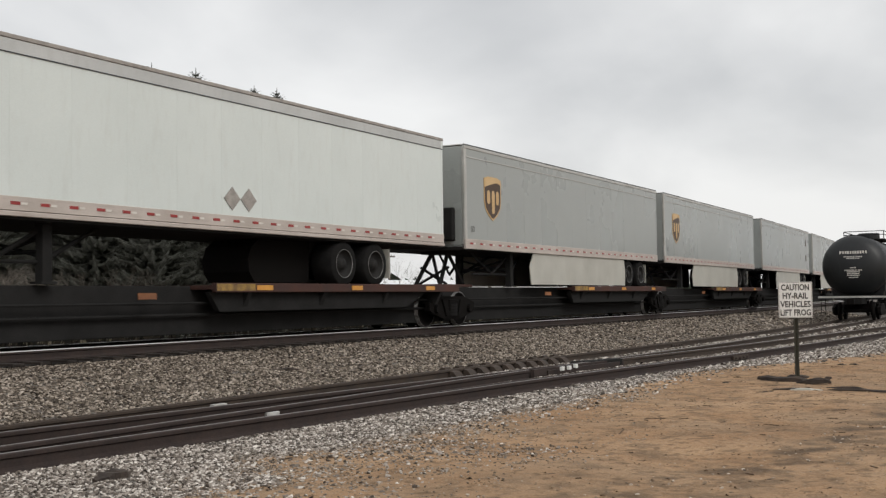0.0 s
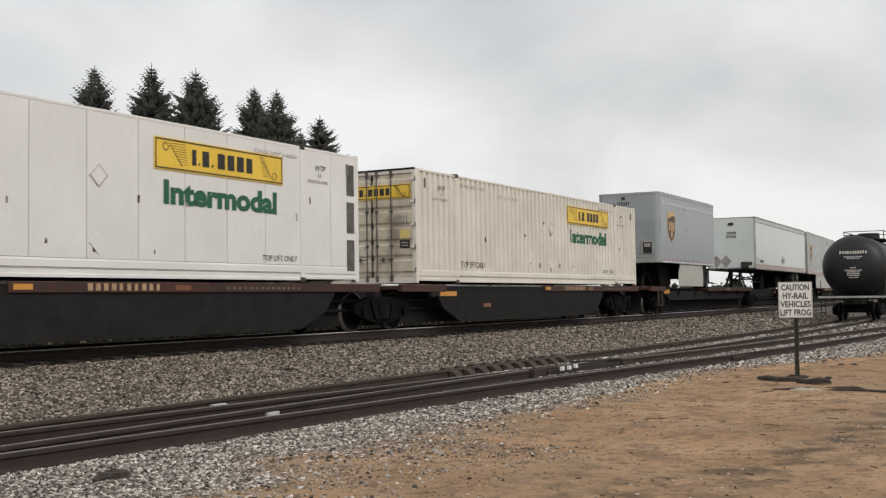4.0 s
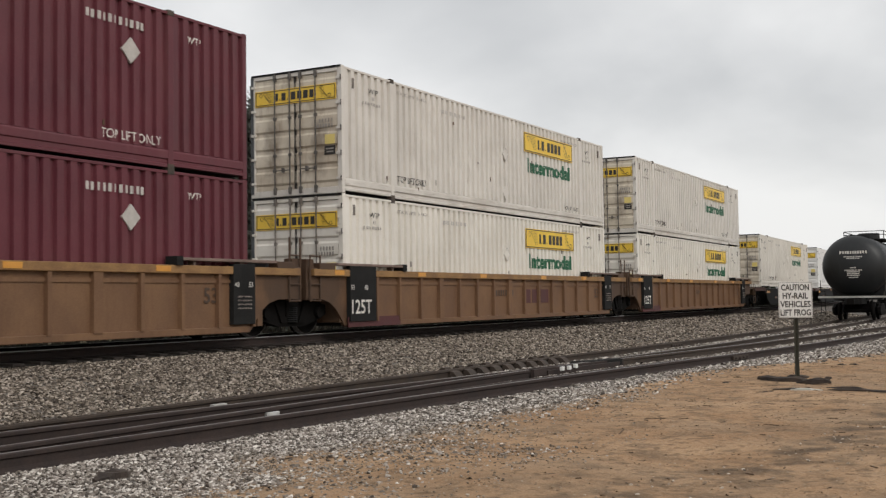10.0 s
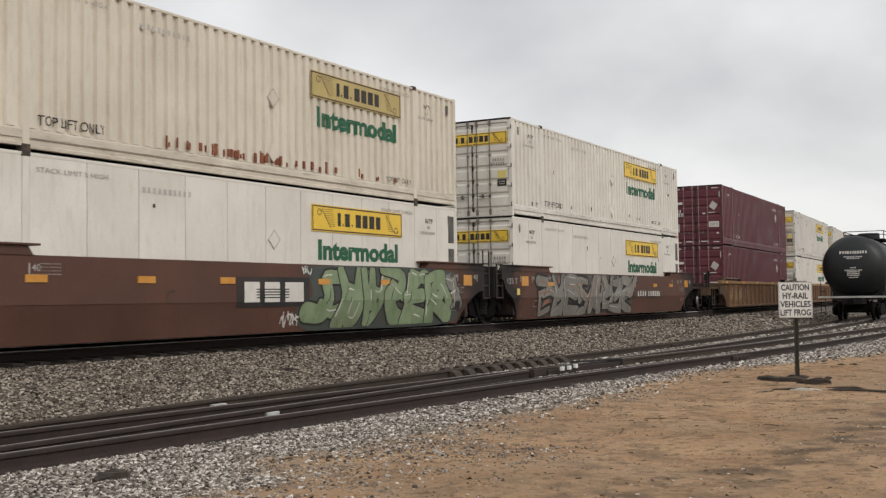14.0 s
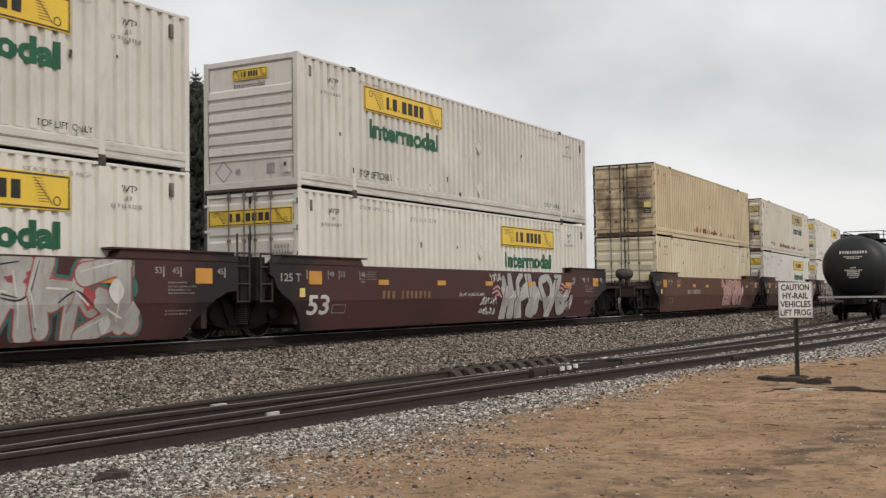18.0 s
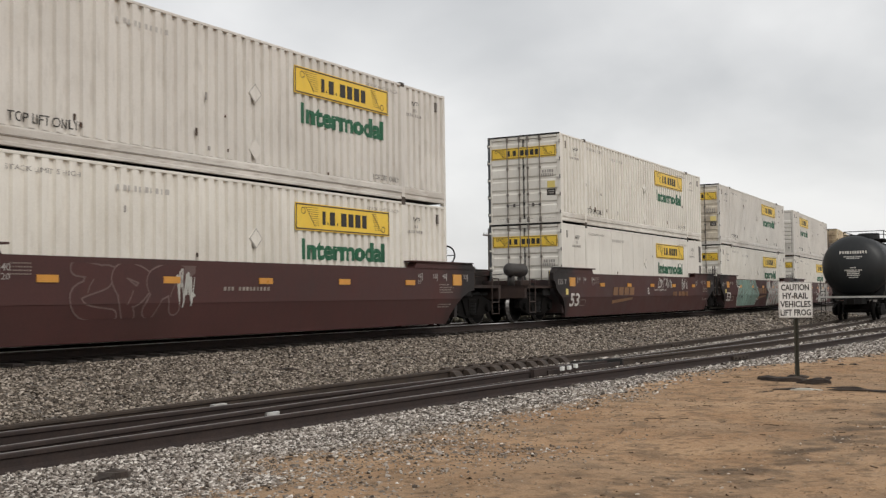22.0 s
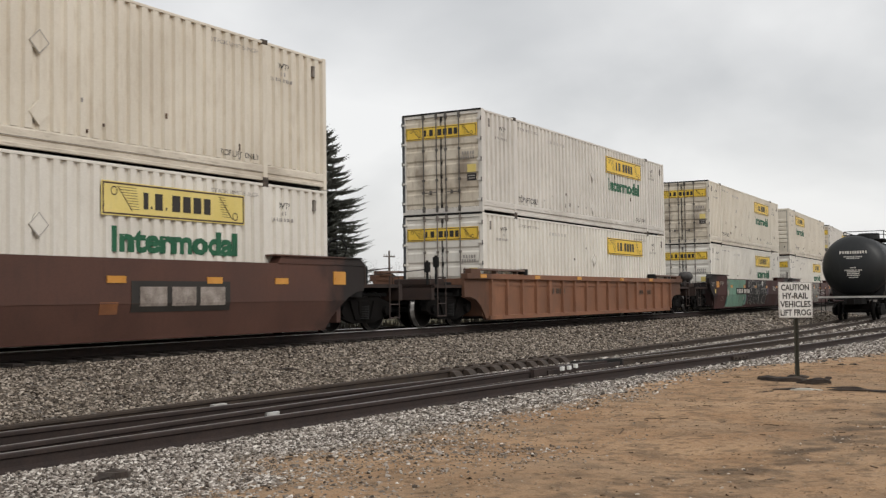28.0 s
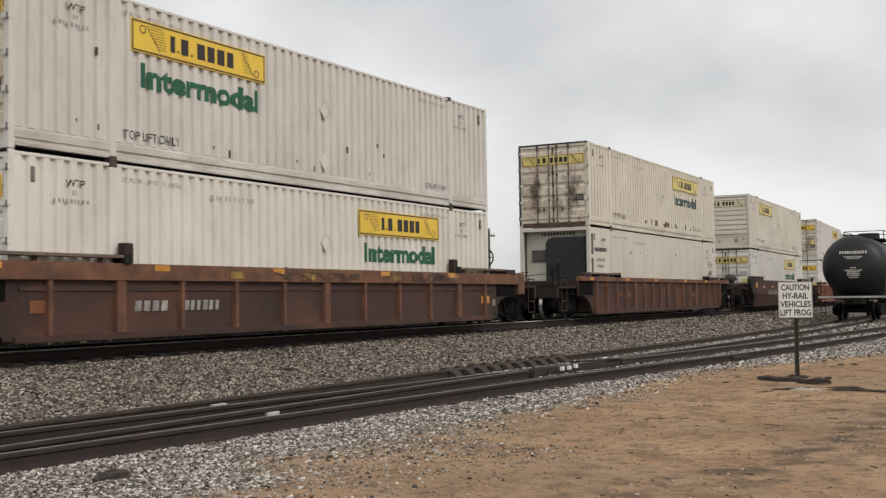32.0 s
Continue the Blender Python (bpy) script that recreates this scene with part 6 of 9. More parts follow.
    if body == "maroon":
        paint_bars(c, rb, post - 2.0, 2.39, 1.4, 0.14, 11, M["faint_ink"], rr)
        part("placard_holder", cached("maroon_diamond", lambda: Geo().prism([(post - 1.22, 1.98), (post - 1.0, 1.75), (post - 0.78, 1.98), (post - 1.0, 2.21)], "y", -WID / 2 - 0.02, -WID / 2 + 0.02), M["faint_ink"]), None, c, "pale grey diamond placard holder")
        if lift:
            paint_word(c, rb, "TOP LIFT ONLY", post - 1.65, 0.40, 0.17, ink, width=1.4)
            paint_word(c, rb, "TOP LIFT ONLY", -post + 0.25, 0.43, 0.15, ink, width=1.25, bold=0.006)
    elif lift:
        paint_word(c, rb, "TOP LIFT ONLY", -post + 0.25, 0.43, 0.165, ink, width=1.40, bold=0.006)
        paint_word(c, rb, "TOP LIFT ONLY", post - 1.35, 0.42, 0.12, ink, width=1.15)
    for x in (-post - 1.0, post + 0.45):
        paint_word(c, rb, "WTP", x, 2.40, 0.13, ink, bold=0.006)
        if body != "maroon":
            paint_bars(c, rb, x + 0.12, 2.26, 0.14, 0.08, 2, M["grey_ink"], rr)
            paint_bars(c, rb, x - 0.25, 2.13, 0.75, 0.07, 9, M["grey_ink"], rr)
            part("side_bracket", cached(("side_bracket", x < 0), lambda: Geo().box((-HALF + 0.42) if x < 0 else HALF - 0.5, (-HALF + 0.50) if x < 0 else HALF - 0.42, -WID / 2 - 0.012, -WID / 2 + 0.05, 2.42, 2.66, 0.01), M["rod_steel"]), None, c)
    if body != "maroon":
        paint_word(c, rb, "STACK LIMIT 5 HIGH", -post + 0.2, 2.58, 0.085, M["grey_ink"], width=1.5)
        paint_word(c, rb, "STACK LIMIT 5 HIGH", post - 1.6, 2.58, 0.085, M["grey_ink"], width=1.4)
    if body != "maroon":
        paint_bars(c, rb, -post + 2.5, 2.43, 1.3, 0.10, 10, M["faint_ink"], rr)
    for zz in (1.75, 0.62) if rear != "frame" and body != "maroon" else ():
        part("placard_holder", cached(("diamond", zz), lambda: Geo().add([(0.25, -WID / 2 - 0.012, zz - 0.2), (0.45, -WID / 2 - 0.012, zz), (0.25, -WID / 2 - 0.012, zz + 0.2), (0.05, -WID / 2 - 0.012, zz), (0.25, -WID / 2 + 0.03, zz - 0.2), (0.45, -WID / 2 + 0.03, zz), (0.25, -WID / 2 + 0.03, zz + 0.2), (0.05, -WID / 2 + 0.03, zz)], [(0, 1, 2, 3), (0, 4, 5, 1), (1, 5, 6, 2), (2, 6, 7, 3), (3, 7, 4, 0)]), bm_), None, c)
    if rear != "frame" and body != "maroon":
        part("placard_rim", cached("placard_rim", lambda: Geo().add([(0.25, -WID / 2 - 0.016, 1.75 - 0.2), (0.45, -WID / 2 - 0.016, 1.75), (0.25, -WID / 2 - 0.016, 1.95), (0.05, -WID / 2 - 0.016, 1.75), (0.25, -WID / 2 - 0.016, 1.57), (0.43, -WID / 2 - 0.016, 1.75), (0.25, -WID / 2 - 0.016, 1.93), (0.07, -WID / 2 - 0.016, 1.75)], [(0, 1, 5, 4), (1, 2, 6, 5), (2, 3, 7, 6), (3, 0, 4, 7)]), M["grey_ink"]), None, c)
    if stain:
        for _ in range(44 if stain < 2 else 16):
            x = rr.choice((rr.uniform(-2.6, 1.4), rr.uniform(-3.0, 5.0)))
            h = rr.uniform(0.0, 0.16)
            part("rust_mark", Geo().box(x, x + rr.uniform(0.02, 0.07), ys - 0.002, ys + 0.03, 0.37 + rr.uniform(-0.01, 0.05), 0.46 + h), M["rust_red" if stain < 2 else "rust_dark"], c)
    else:
        for _ in range(11):
            x, zz = rr.uniform(-7, 7), rr.choice((rr.uniform(0.36, 0.6), rr.uniform(0.3, 2.3)))
            part("scuff", Geo().box(x, x + rr.uniform(0.015, 0.05), ys - 0.001, ys + 0.03, zz, zz + rr.uniform(0.03, 0.15)), M[rr.choice(("ink_brown", "rust_dark", "grey_ink"))], c)
    MOVING.append((c, u, z))
    return c


# ---- trucks ----
def wheel_mesh(k, r=0.47):
    """One wheel on the side k, dark, with the band that runs on the rail worn bright."""
    prof = [(k * 0.66, 0.10), (k * 0.69, r * 0.55), (k * 0.685, r - 0.05), (k * 0.684, r + 0.028), (k * 0.715, r + 0.028), (k * 0.725, r), (k * 0.822, r - 0.004), (k * 0.826, r - 0.03), (k * 0.815, r - 0.075),
            (k * 0.77, r - 0.09), (k * 0.76, r * 0.4), (k * 0.80, 0.12), (k * 0.80, 0.0)]
    me = Geo().lathe(prof[::k], "y", 28).mesh("wheel", M["truck"], True)
    me.materials.append(M["tread"])
    n = len(prof) - 1
    bright = {5, 6} if k > 0 else {n - 1 - 5, n - 1 - 6}
    for i, pl in enumerate(me.polygons):
        pl.material_index = 1 if i % n in bright else 0
    return me


WHEELS = {k: wheel_mesh(k) for k in (-1, 1)}


def truck(parent, x):
    """A two-axle truck: bolster, cast side frames, springs and wheelsets with bright treads."""
    t = part("truck", cached("truck", lambda: Geo().box(-0.22, 0.22, -1.15, 1.15, 0.40, 0.72, 0.02).box(-0.3, 0.3, -0.3, 0.3, 0.7, 0.82), M["truck"]), None, parent)
    t.matrix_basis = pose(x, 0, 0)
    for s in (-1, 1):
        def frame_side(s=s):
            g = Geo()
            y0, y1 = sorted((s * 0.98, s * 1.12))
            g.prism([(-1.22, 0.44), (-1.05, 0.36), (-0.42, 0.20), (0.42, 0.20), (1.05, 0.36), (1.22, 0.44), (1.22, 0.64), (0.62, 0.80), (-0.62, 0.80), (-1.22, 0.64)], "y", y0, y1)
            for k in (-1, 1):
                g.tube((k * 0.9, s * 1.1, 0.48), (k * 0.9, s * 1.21, 0.48), 0.115, 12)
                g.prism([(k * 0.30 - 0.1, 0.28), (k * 0.30 + 0.1, 0.28), (k * 0.5 + 0.05, 0.72), (k * 0.5 - 0.12, 0.72)], "y", *sorted((s * 1.12, s * 1.17)))
            return g
        part("side_frame", cached(("side_frame", s), frame_side, M["truck"]), None, t)
        def springs(s=s):
            g = Geo()
            g.lathe([(0.28 + 0.02 * i, 0.17 if i % 2 else 0.145) for i in range(18)], "z", 12, (0, s * 1.08, 0))
            return g
        part("spring_nest", cached(("spring_nest", s), springs, M["dark"]), None, t)
    for dx in (-0.9, 0.9):
        for k in (-1, 1):
            w = part("wheel", WHEELS[k], None, t)
            w.matrix_basis = pose(dx, 0, 0.47)
            ROLLING.append(w)
        part("axle", cached("rail_axle", lambda: Geo().tube((0, -1.05, 0), (0, 1.05, 0), 0.075, 10), M["dark"]), None, t).matrix_basis = pose(dx, 0, 0.47)
    return t


def coupler(parent, x, k):
    part("coupler", cached(("coupler", k), lambda: Geo().box(*sorted((0, k * 0.62)), -0.10, 0.10, 0.78, 0.98, 0.02).box(*sorted((k * 0.55, k * 0.86)), -0.17, 0.17, 0.72, 1.04, 0.04), M["dark"]), None, parent).matrix_basis = pose(x, 0, 0)


def ribbon(pts, w, y):
    """A flat painted band along points (x, z) on a wall that faces -y, with tapered, rounded ends."""
    g, n = Geo(), len(pts)
    for i, (x, z) in enumerate(pts):
        a, b = pts[max(i - 1, 0)], pts[min(i + 1, n - 1)]
        dx, dz = b[0] - a[0], b[1] - a[1]
        ln = math.hypot(dx, dz) or 1.0
        t = i / (n - 1)
        ww = w * (0.55 + 0.45 * math.sin(math.pi * min(1.0, max(0.0, 0.08 + 0.84 * t))))
        g.v += [(x + dz / ln * ww, y, z - dx / ln * ww), (x - dz / ln * ww, y, z + dx / ln * ww)]
    g.f = [(2 * i, 2 * i + 2, 2 * i + 3, 2 * i + 1) for i in range(n - 1)]
    return g


def curve(ctrl, n=14):
    """Points of a smooth curve through control points."""
    out, m = [], len(ctrl) - 1
    for i in range(n + 1):
        u = i / n * m
        k = min(int(u), m - 1)
        f = u - k
        p0, p1, p2, p3 = ctrl[max(k - 1, 0)], ctrl[k], ctrl[k + 1], ctrl[min(k + 2, m)]
        out.append(tuple(0.5 * (2 * p1[j] + (p2[j] - p0[j]) * f + (2 * p0[j] - 5 * p1[j] + 4 * p2[j] - p3[j]) * f * f + (3 * p1[j] - p0[j] - 3 * p2[j] + p3[j]) * f ** 3) for j in (0, 1)))
    return out


def patch(pts, y):
    """A flat painted patch with the outline pts (x, z) on a wall that faces -y."""
    g = Geo()
    area = sum(p[0] * q[1] - q[0] * p[1] for p, q in zip(pts, pts[1:] + pts[:1]))
    g.v = [(x, y, z) for x, z in pts]
    k = list(range(len(pts)))
    g.f = [tuple(k if area > 0 else k[::-1])]
    return g


def rounded(ctrl, n=5):
    """A closed smooth outline through control points."""
    out, m = [], len(ctrl)
    for k in range(m):
        p0, p1, p2, p3 = ctrl[k - 1], ctrl[k], ctrl[(k + 1) % m], ctrl[(k + 2) % m]
        for i in range(n):
            f = i / n
            out.append(tuple(0.5 * (2 * p1[j] + (p2[j] - p0[j]) * f + (2 * p0[j] - 5 * p1[j] + 4 * p2[j] - p3[j]) * f * f + (3 * p1[j] - p0[j] - 3 * p2[j] + p3[j]) * f ** 3) for j in (0, 1)))
    return out


def fat_stroke(pts, w0, w1, y, lo=-9.0, hi=9.0, grow=0.0):
    """A broad painted stroke along points (x, z), half as wide as w0 at its start and w1 at its end, with round ends; kept between the heights lo and hi."""
    g, n = Geo(), len(pts)
    for i, (x, z) in enumerate(pts):
        a, b = pts[max(i - 1, 0)], pts[min(i + 1, n - 1)]
        dx, dz = b[0] - a[0], b[1] - a[1]
        ln = math.hypot(dx, dz) or 1.0
        ww = w0 + (w1 - w0) * i / (n - 1) + grow
        g.v += [(x + dz / ln * ww, y, z - dx / ln * ww), (x - dz / ln * ww, y, z + dx / ln * ww)]
    g.f = [(2 * i, 2 * i + 2, 2 * i + 3, 2 * i + 1) for i in range(n - 1)]
    for (x, z), (px, pz), ww in ((pts[0], pts[1], w0 + grow), (pts[-1], pts[-2], w1 + grow)):
        a0 = math.atan2(z - pz, x - px)
        fan = [(x + ww * math.cos(a0 + (k / 6 - 0.5) * math.pi), y, z + ww * math.sin(a0 + (k / 6 - 0.5) * math.pi)) for k in range(7)]
        g.add(fan, [tuple(range(6, -1, -1))])
    g.v = [(x, yy, min(max(z, lo), hi)) for x, yy, z in g.v]
    return g


# shapes for a painted letter, in a box of one by one: strokes of control points
SHAPES = [
    [[(0.15, 0.06), (0.24, 0.5), (0.14, 0.96)], [(0.82, 0.06), (0.80, 0.5), (0.62, 0.96)], [(0.24, 0.52), (0.80, 0.46)]],
    [[(0.35, 0.95), (0.14, 0.66), (0.45, 0.36), (0.82, 0.66), (0.55, 0.95)], [(0.55, 0.05), (0.66, 0.42)]],
    [[(0.86, 0.90), (0.30, 0.86), (0.26, 0.58), (0.76, 0.44), (0.70, 0.10), (0.10, 0.12)]],
    [[(0.14, 0.95), (0.20, 0.30), (0.50, 0.08), (0.80, 0.30), (0.86, 0.95)], [(0.50, 0.86), (0.50, 0.45)]],
    [[(0.22, 0.06), (0.22, 0.92)], [(0.22, 0.90), (0.82, 0.86)], [(0.22, 0.52), (0.70, 0.54)], [(0.22, 0.12), (0.88, 0.10)]],
    [[(0.10, 0.90), (0.72, 0.92), (0.46, 0.48), (0.50, 0.12), (0.94, 0.30)]],
    [[(0.18, 0.05), (0.20, 0.90)], [(0.20, 0.88), (0.80, 0.86), (0.72, 0.52), (0.26, 0.50)], [(0.46, 0.48), (0.88, 0.06)]],
    [[(0.12, 0.95), (0.34, 0.10)], [(0.34, 0.10), (0.52, 0.70)], [(0.52, 0.70), (0.68, 0.10)], [(0.68, 0.10), (0.90, 0.95)]],
]


def graffiti(car, x0, x1, z0, z1, y, seed, fill, outline, accent=None, letters=5, style="round", halo=None, shine=None, order=None, weight=0.17, edge=0.05, base=None):
    """A spray-painted piece: crowded broad letter-like shapes with outlines, each laid over the one before. No readable letters.
    style: 'round' strokes, 'foot' strokes that swell towards the ground, 'sharp' straight strokes with spikes."""
    rs = random.Random(seed)
    step, h = (x1 - x0) / letters, z1 - z0
    lay, depth = None, 0.002
    if base is not None:
        rim = [(x0 + (x1 - x0) * i / 16, z0 + rs.uniform(0.0, 0.10) * h) for i in range(17)] + [(x1 + rs.uniform(-0.05, 0.15), z0 + t * h) for t in (0.3, 0.6)] + [(x0 + (x1 - x0) * i / 16, z1 - rs.uniform(0.0, 0.06) * h) for i in range(16, -1, -1)] + [(x0 + rs.uniform(-0.15, 0.05), z0 + t * h) for t in (0.6, 0.3)]
        lay = part("graffiti", patch(rim, y - depth), base, car, "spray-painted abstract shapes")
        depth += 0.0010
    letters_ = []
    for k in range(letters):
        shape = SHAPES[order[k] if order else rs.randrange(len(SHAPES))]
        cx, lean = x0 + step * k, rs.uniform(-0.35, 0.35)
        flip, over = rs.random() < 0.6, style != "foot" and rs.random() < 0.5
        strokes = []
        for ctrl in shape:
            pts = []
            for u, v in ctrl:
                u, v = (1 - u if flip else u), (1 - v if over else v)
                u, v = u + rs.uniform(-0.15, 0.15) + lean * (v - 0.5), v + rs.uniform(-0.12, 0.12)
                pts.append((cx + step * (-0.06 + 1.12 * u), z0 + h * min(max(v, 0.02), 0.98)))
            if style == "sharp":
                pts = [q for i in range(len(pts) - 1) for q in (pts[i], ((pts[i][0] + pts[i + 1][0]) / 2, (pts[i][1] + pts[i + 1][1]) / 2))] + [pts[-1]]
            else:
                pts = curve(pts, 5 * len(pts))
            w = weight * min(step, 1.15) * rs.uniform(0.9, 1.1)
            if style == "foot":
                a, b = [w * (1.35 - 0.75 * (q[1] - z0) / h) for q in (pts[0], pts[-1])]
            elif style == "sharp":
                a, b = w * rs.uniform(0.8, 1.2), w * rs.uniform(0.5, 1.3)
            else:
                a, b = w, w * rs.uniform(0.85, 1.1)
            strokes.append((pts, a, b))
        # a slanting stroke that ties the shape to its neighbour
        zc = z0 + h * rs.uniform(0.25, 0.75)
        strokes.append((curve([(cx + 0.35 * step, zc), (cx + 0.8 * step, zc + rs.uniform(-0.3, 0.3) * h), (cx + 1.2 * step, z0 + h * rs.uniform(0.12, 0.88))], 10), weight * 0.6 * min(step, 1.15), weight * 0.9 * min(step, 1.15)))
        letters_.append(strokes)

    def layer(name, strokes, grow, material):
        nonlocal lay, depth
        g = Geo()
        for i, (pts, a, b) in enumerate(strokes):
            q = fat_stroke(pts, a, b, y - depth - 0.00006 * i, z0 - 0.02, z1, grow)
            g.add(q.v, q.f)
        depth += 0.00045
        if lay is None:
            lay = part("graffiti", g, material, car, "spray-painted abstract shapes")
        else:
            part(name, g, material, lay)

    if halo is not None:
        for strokes in letters_:
            layer("halo", strokes, edge + 0.055, halo)
    for strokes in letters_:
        layer("outline", strokes, edge, outline)
    for strokes in letters_:
        layer("outline", strokes, edge * 0.75, outline)
        layer("fill", strokes, 0.0, fill)
        if style == "sharp" or rs.random() < 0.5:
            px, pz = strokes[-1][0][-1]
            a = rs.uniform(-0.5, 3.6)
            tip = [(px + q * math.cos(a + t), min(max(pz + q * math.sin(a + t), z0), z1)) for q, t in ((0.10, 1.8), (0.26, 0.7), (0.42, 0.0), (0.26, -0.7), (0.10, -1.8))]
            part("spike", patch(tip, y - depth), fill if rs.random() < 0.5 else outline, lay)
            depth += 0.0003
        for pts, a, b in strokes:
            m = len(pts) // 2
            if accent is not None and rs.random() < 0.6 and len(pts) > 4:
                side = rs.choice((-0.55, 0.55)) * a
                part("accent", ribbon([(px + side, min(max(pz, z0 + 0.02), z1 - 0.02)) for px, pz in pts[max(0, m - 4):m + 5]], rs.uniform(0.012, 0.024), y - depth), accent, lay)
                depth += 0.0003
            if shine is not None and rs.random() < 0.8:
                k = rs.randrange(max(1, len(pts) - 4))
                part("shine", ribbon([(px - 0.6 * a, min(max(pz + 0.3 * a, z0 + 0.02), z1 - 0.02)) for px, pz in pts[k:k + 5]], rs.uniform(0.012, 0.022), y - depth), shine, lay)
                depth += 0.0003
        if outline is not fill and rs.random() < 0.7:
            px, pz = strokes[0][0][len(strokes[0][0]) // 2]
            part("inner_line", ribbon(curve([(px - 0.5 * weight, pz - 0.12 * h), (px + rs.uniform(-0.05, 0.05), pz), (px + 0.4 * weight, pz + 0.14 * h)], 8), 0.012, y - depth), outline, lay)
            depth += 0.0003
    return lay


def scribble(car, x, z, w, h, y, seed, material, n=3):
    """A thin hand tag of looping lines."""
    rs = random.Random(seed)
    tag = None
    n += 1
    for j in range(n):
        px, ww, up = x + w * j / n, w / n, rs.choice((0.0, 1.0))
        q = [(px + ww * rs.uniform(-0.1, 0.3), z + h * abs(up - rs.uniform(0.75, 1.0)))]
        for k in range(rs.choice((3, 4, 5))):
            q.append((px + ww * rs.uniform(-0.05, 1.1), z + h * rs.uniform(0.0, 1.0)))
        q.append((px + ww * rs.uniform(0.6, 1.15), z + h * abs(up - rs.uniform(0.0, 0.3))))
        g = ribbon(curve(q, 26), 0.013 + 0.012 * min(1.0, h / 0.6) * rs.random(), y - 0.006 - 0.0008 * j)
        if tag is None:
            tag = part("graffiti", g, material, car, "thin spray-painted tag")
        else:
            part("stroke", g, material, tag)
    return tag


KNEE, SLOPE = 0.735, 0.22           # the lower side sheets of the smooth cars lean inwards


def bent(me, dz=0.0):
    """A mesh on the yard side of a smooth car, cut at the knee and leaned in below it. dz: the height of its origin."""
    bm = bmesh.new()
    bm.from_mesh(me)
    k = KNEE - dz
    if bm.verts and min(q.co.z for q in bm.verts) < k - 0.005:
        if max(q.co.z for q in bm.verts) > k + 0.005:
            bmesh.ops.bisect_plane(bm, geom=bm.verts[:] + bm.edges[:] + bm.faces[:], plane_co=(0, 0, k), plane_no=(0, 0, 1), dist=1e-5)
        for q in bm.verts:
            if q.co.z < k and abs(q.co.y) < 99:
                q.co.y += SLOPE * (k - q.co.z) * (1 if dz or q.co.y < 0 else -1)
    out = me.copy()
    bm.to_mesh(out)
    bm.free()
    return out


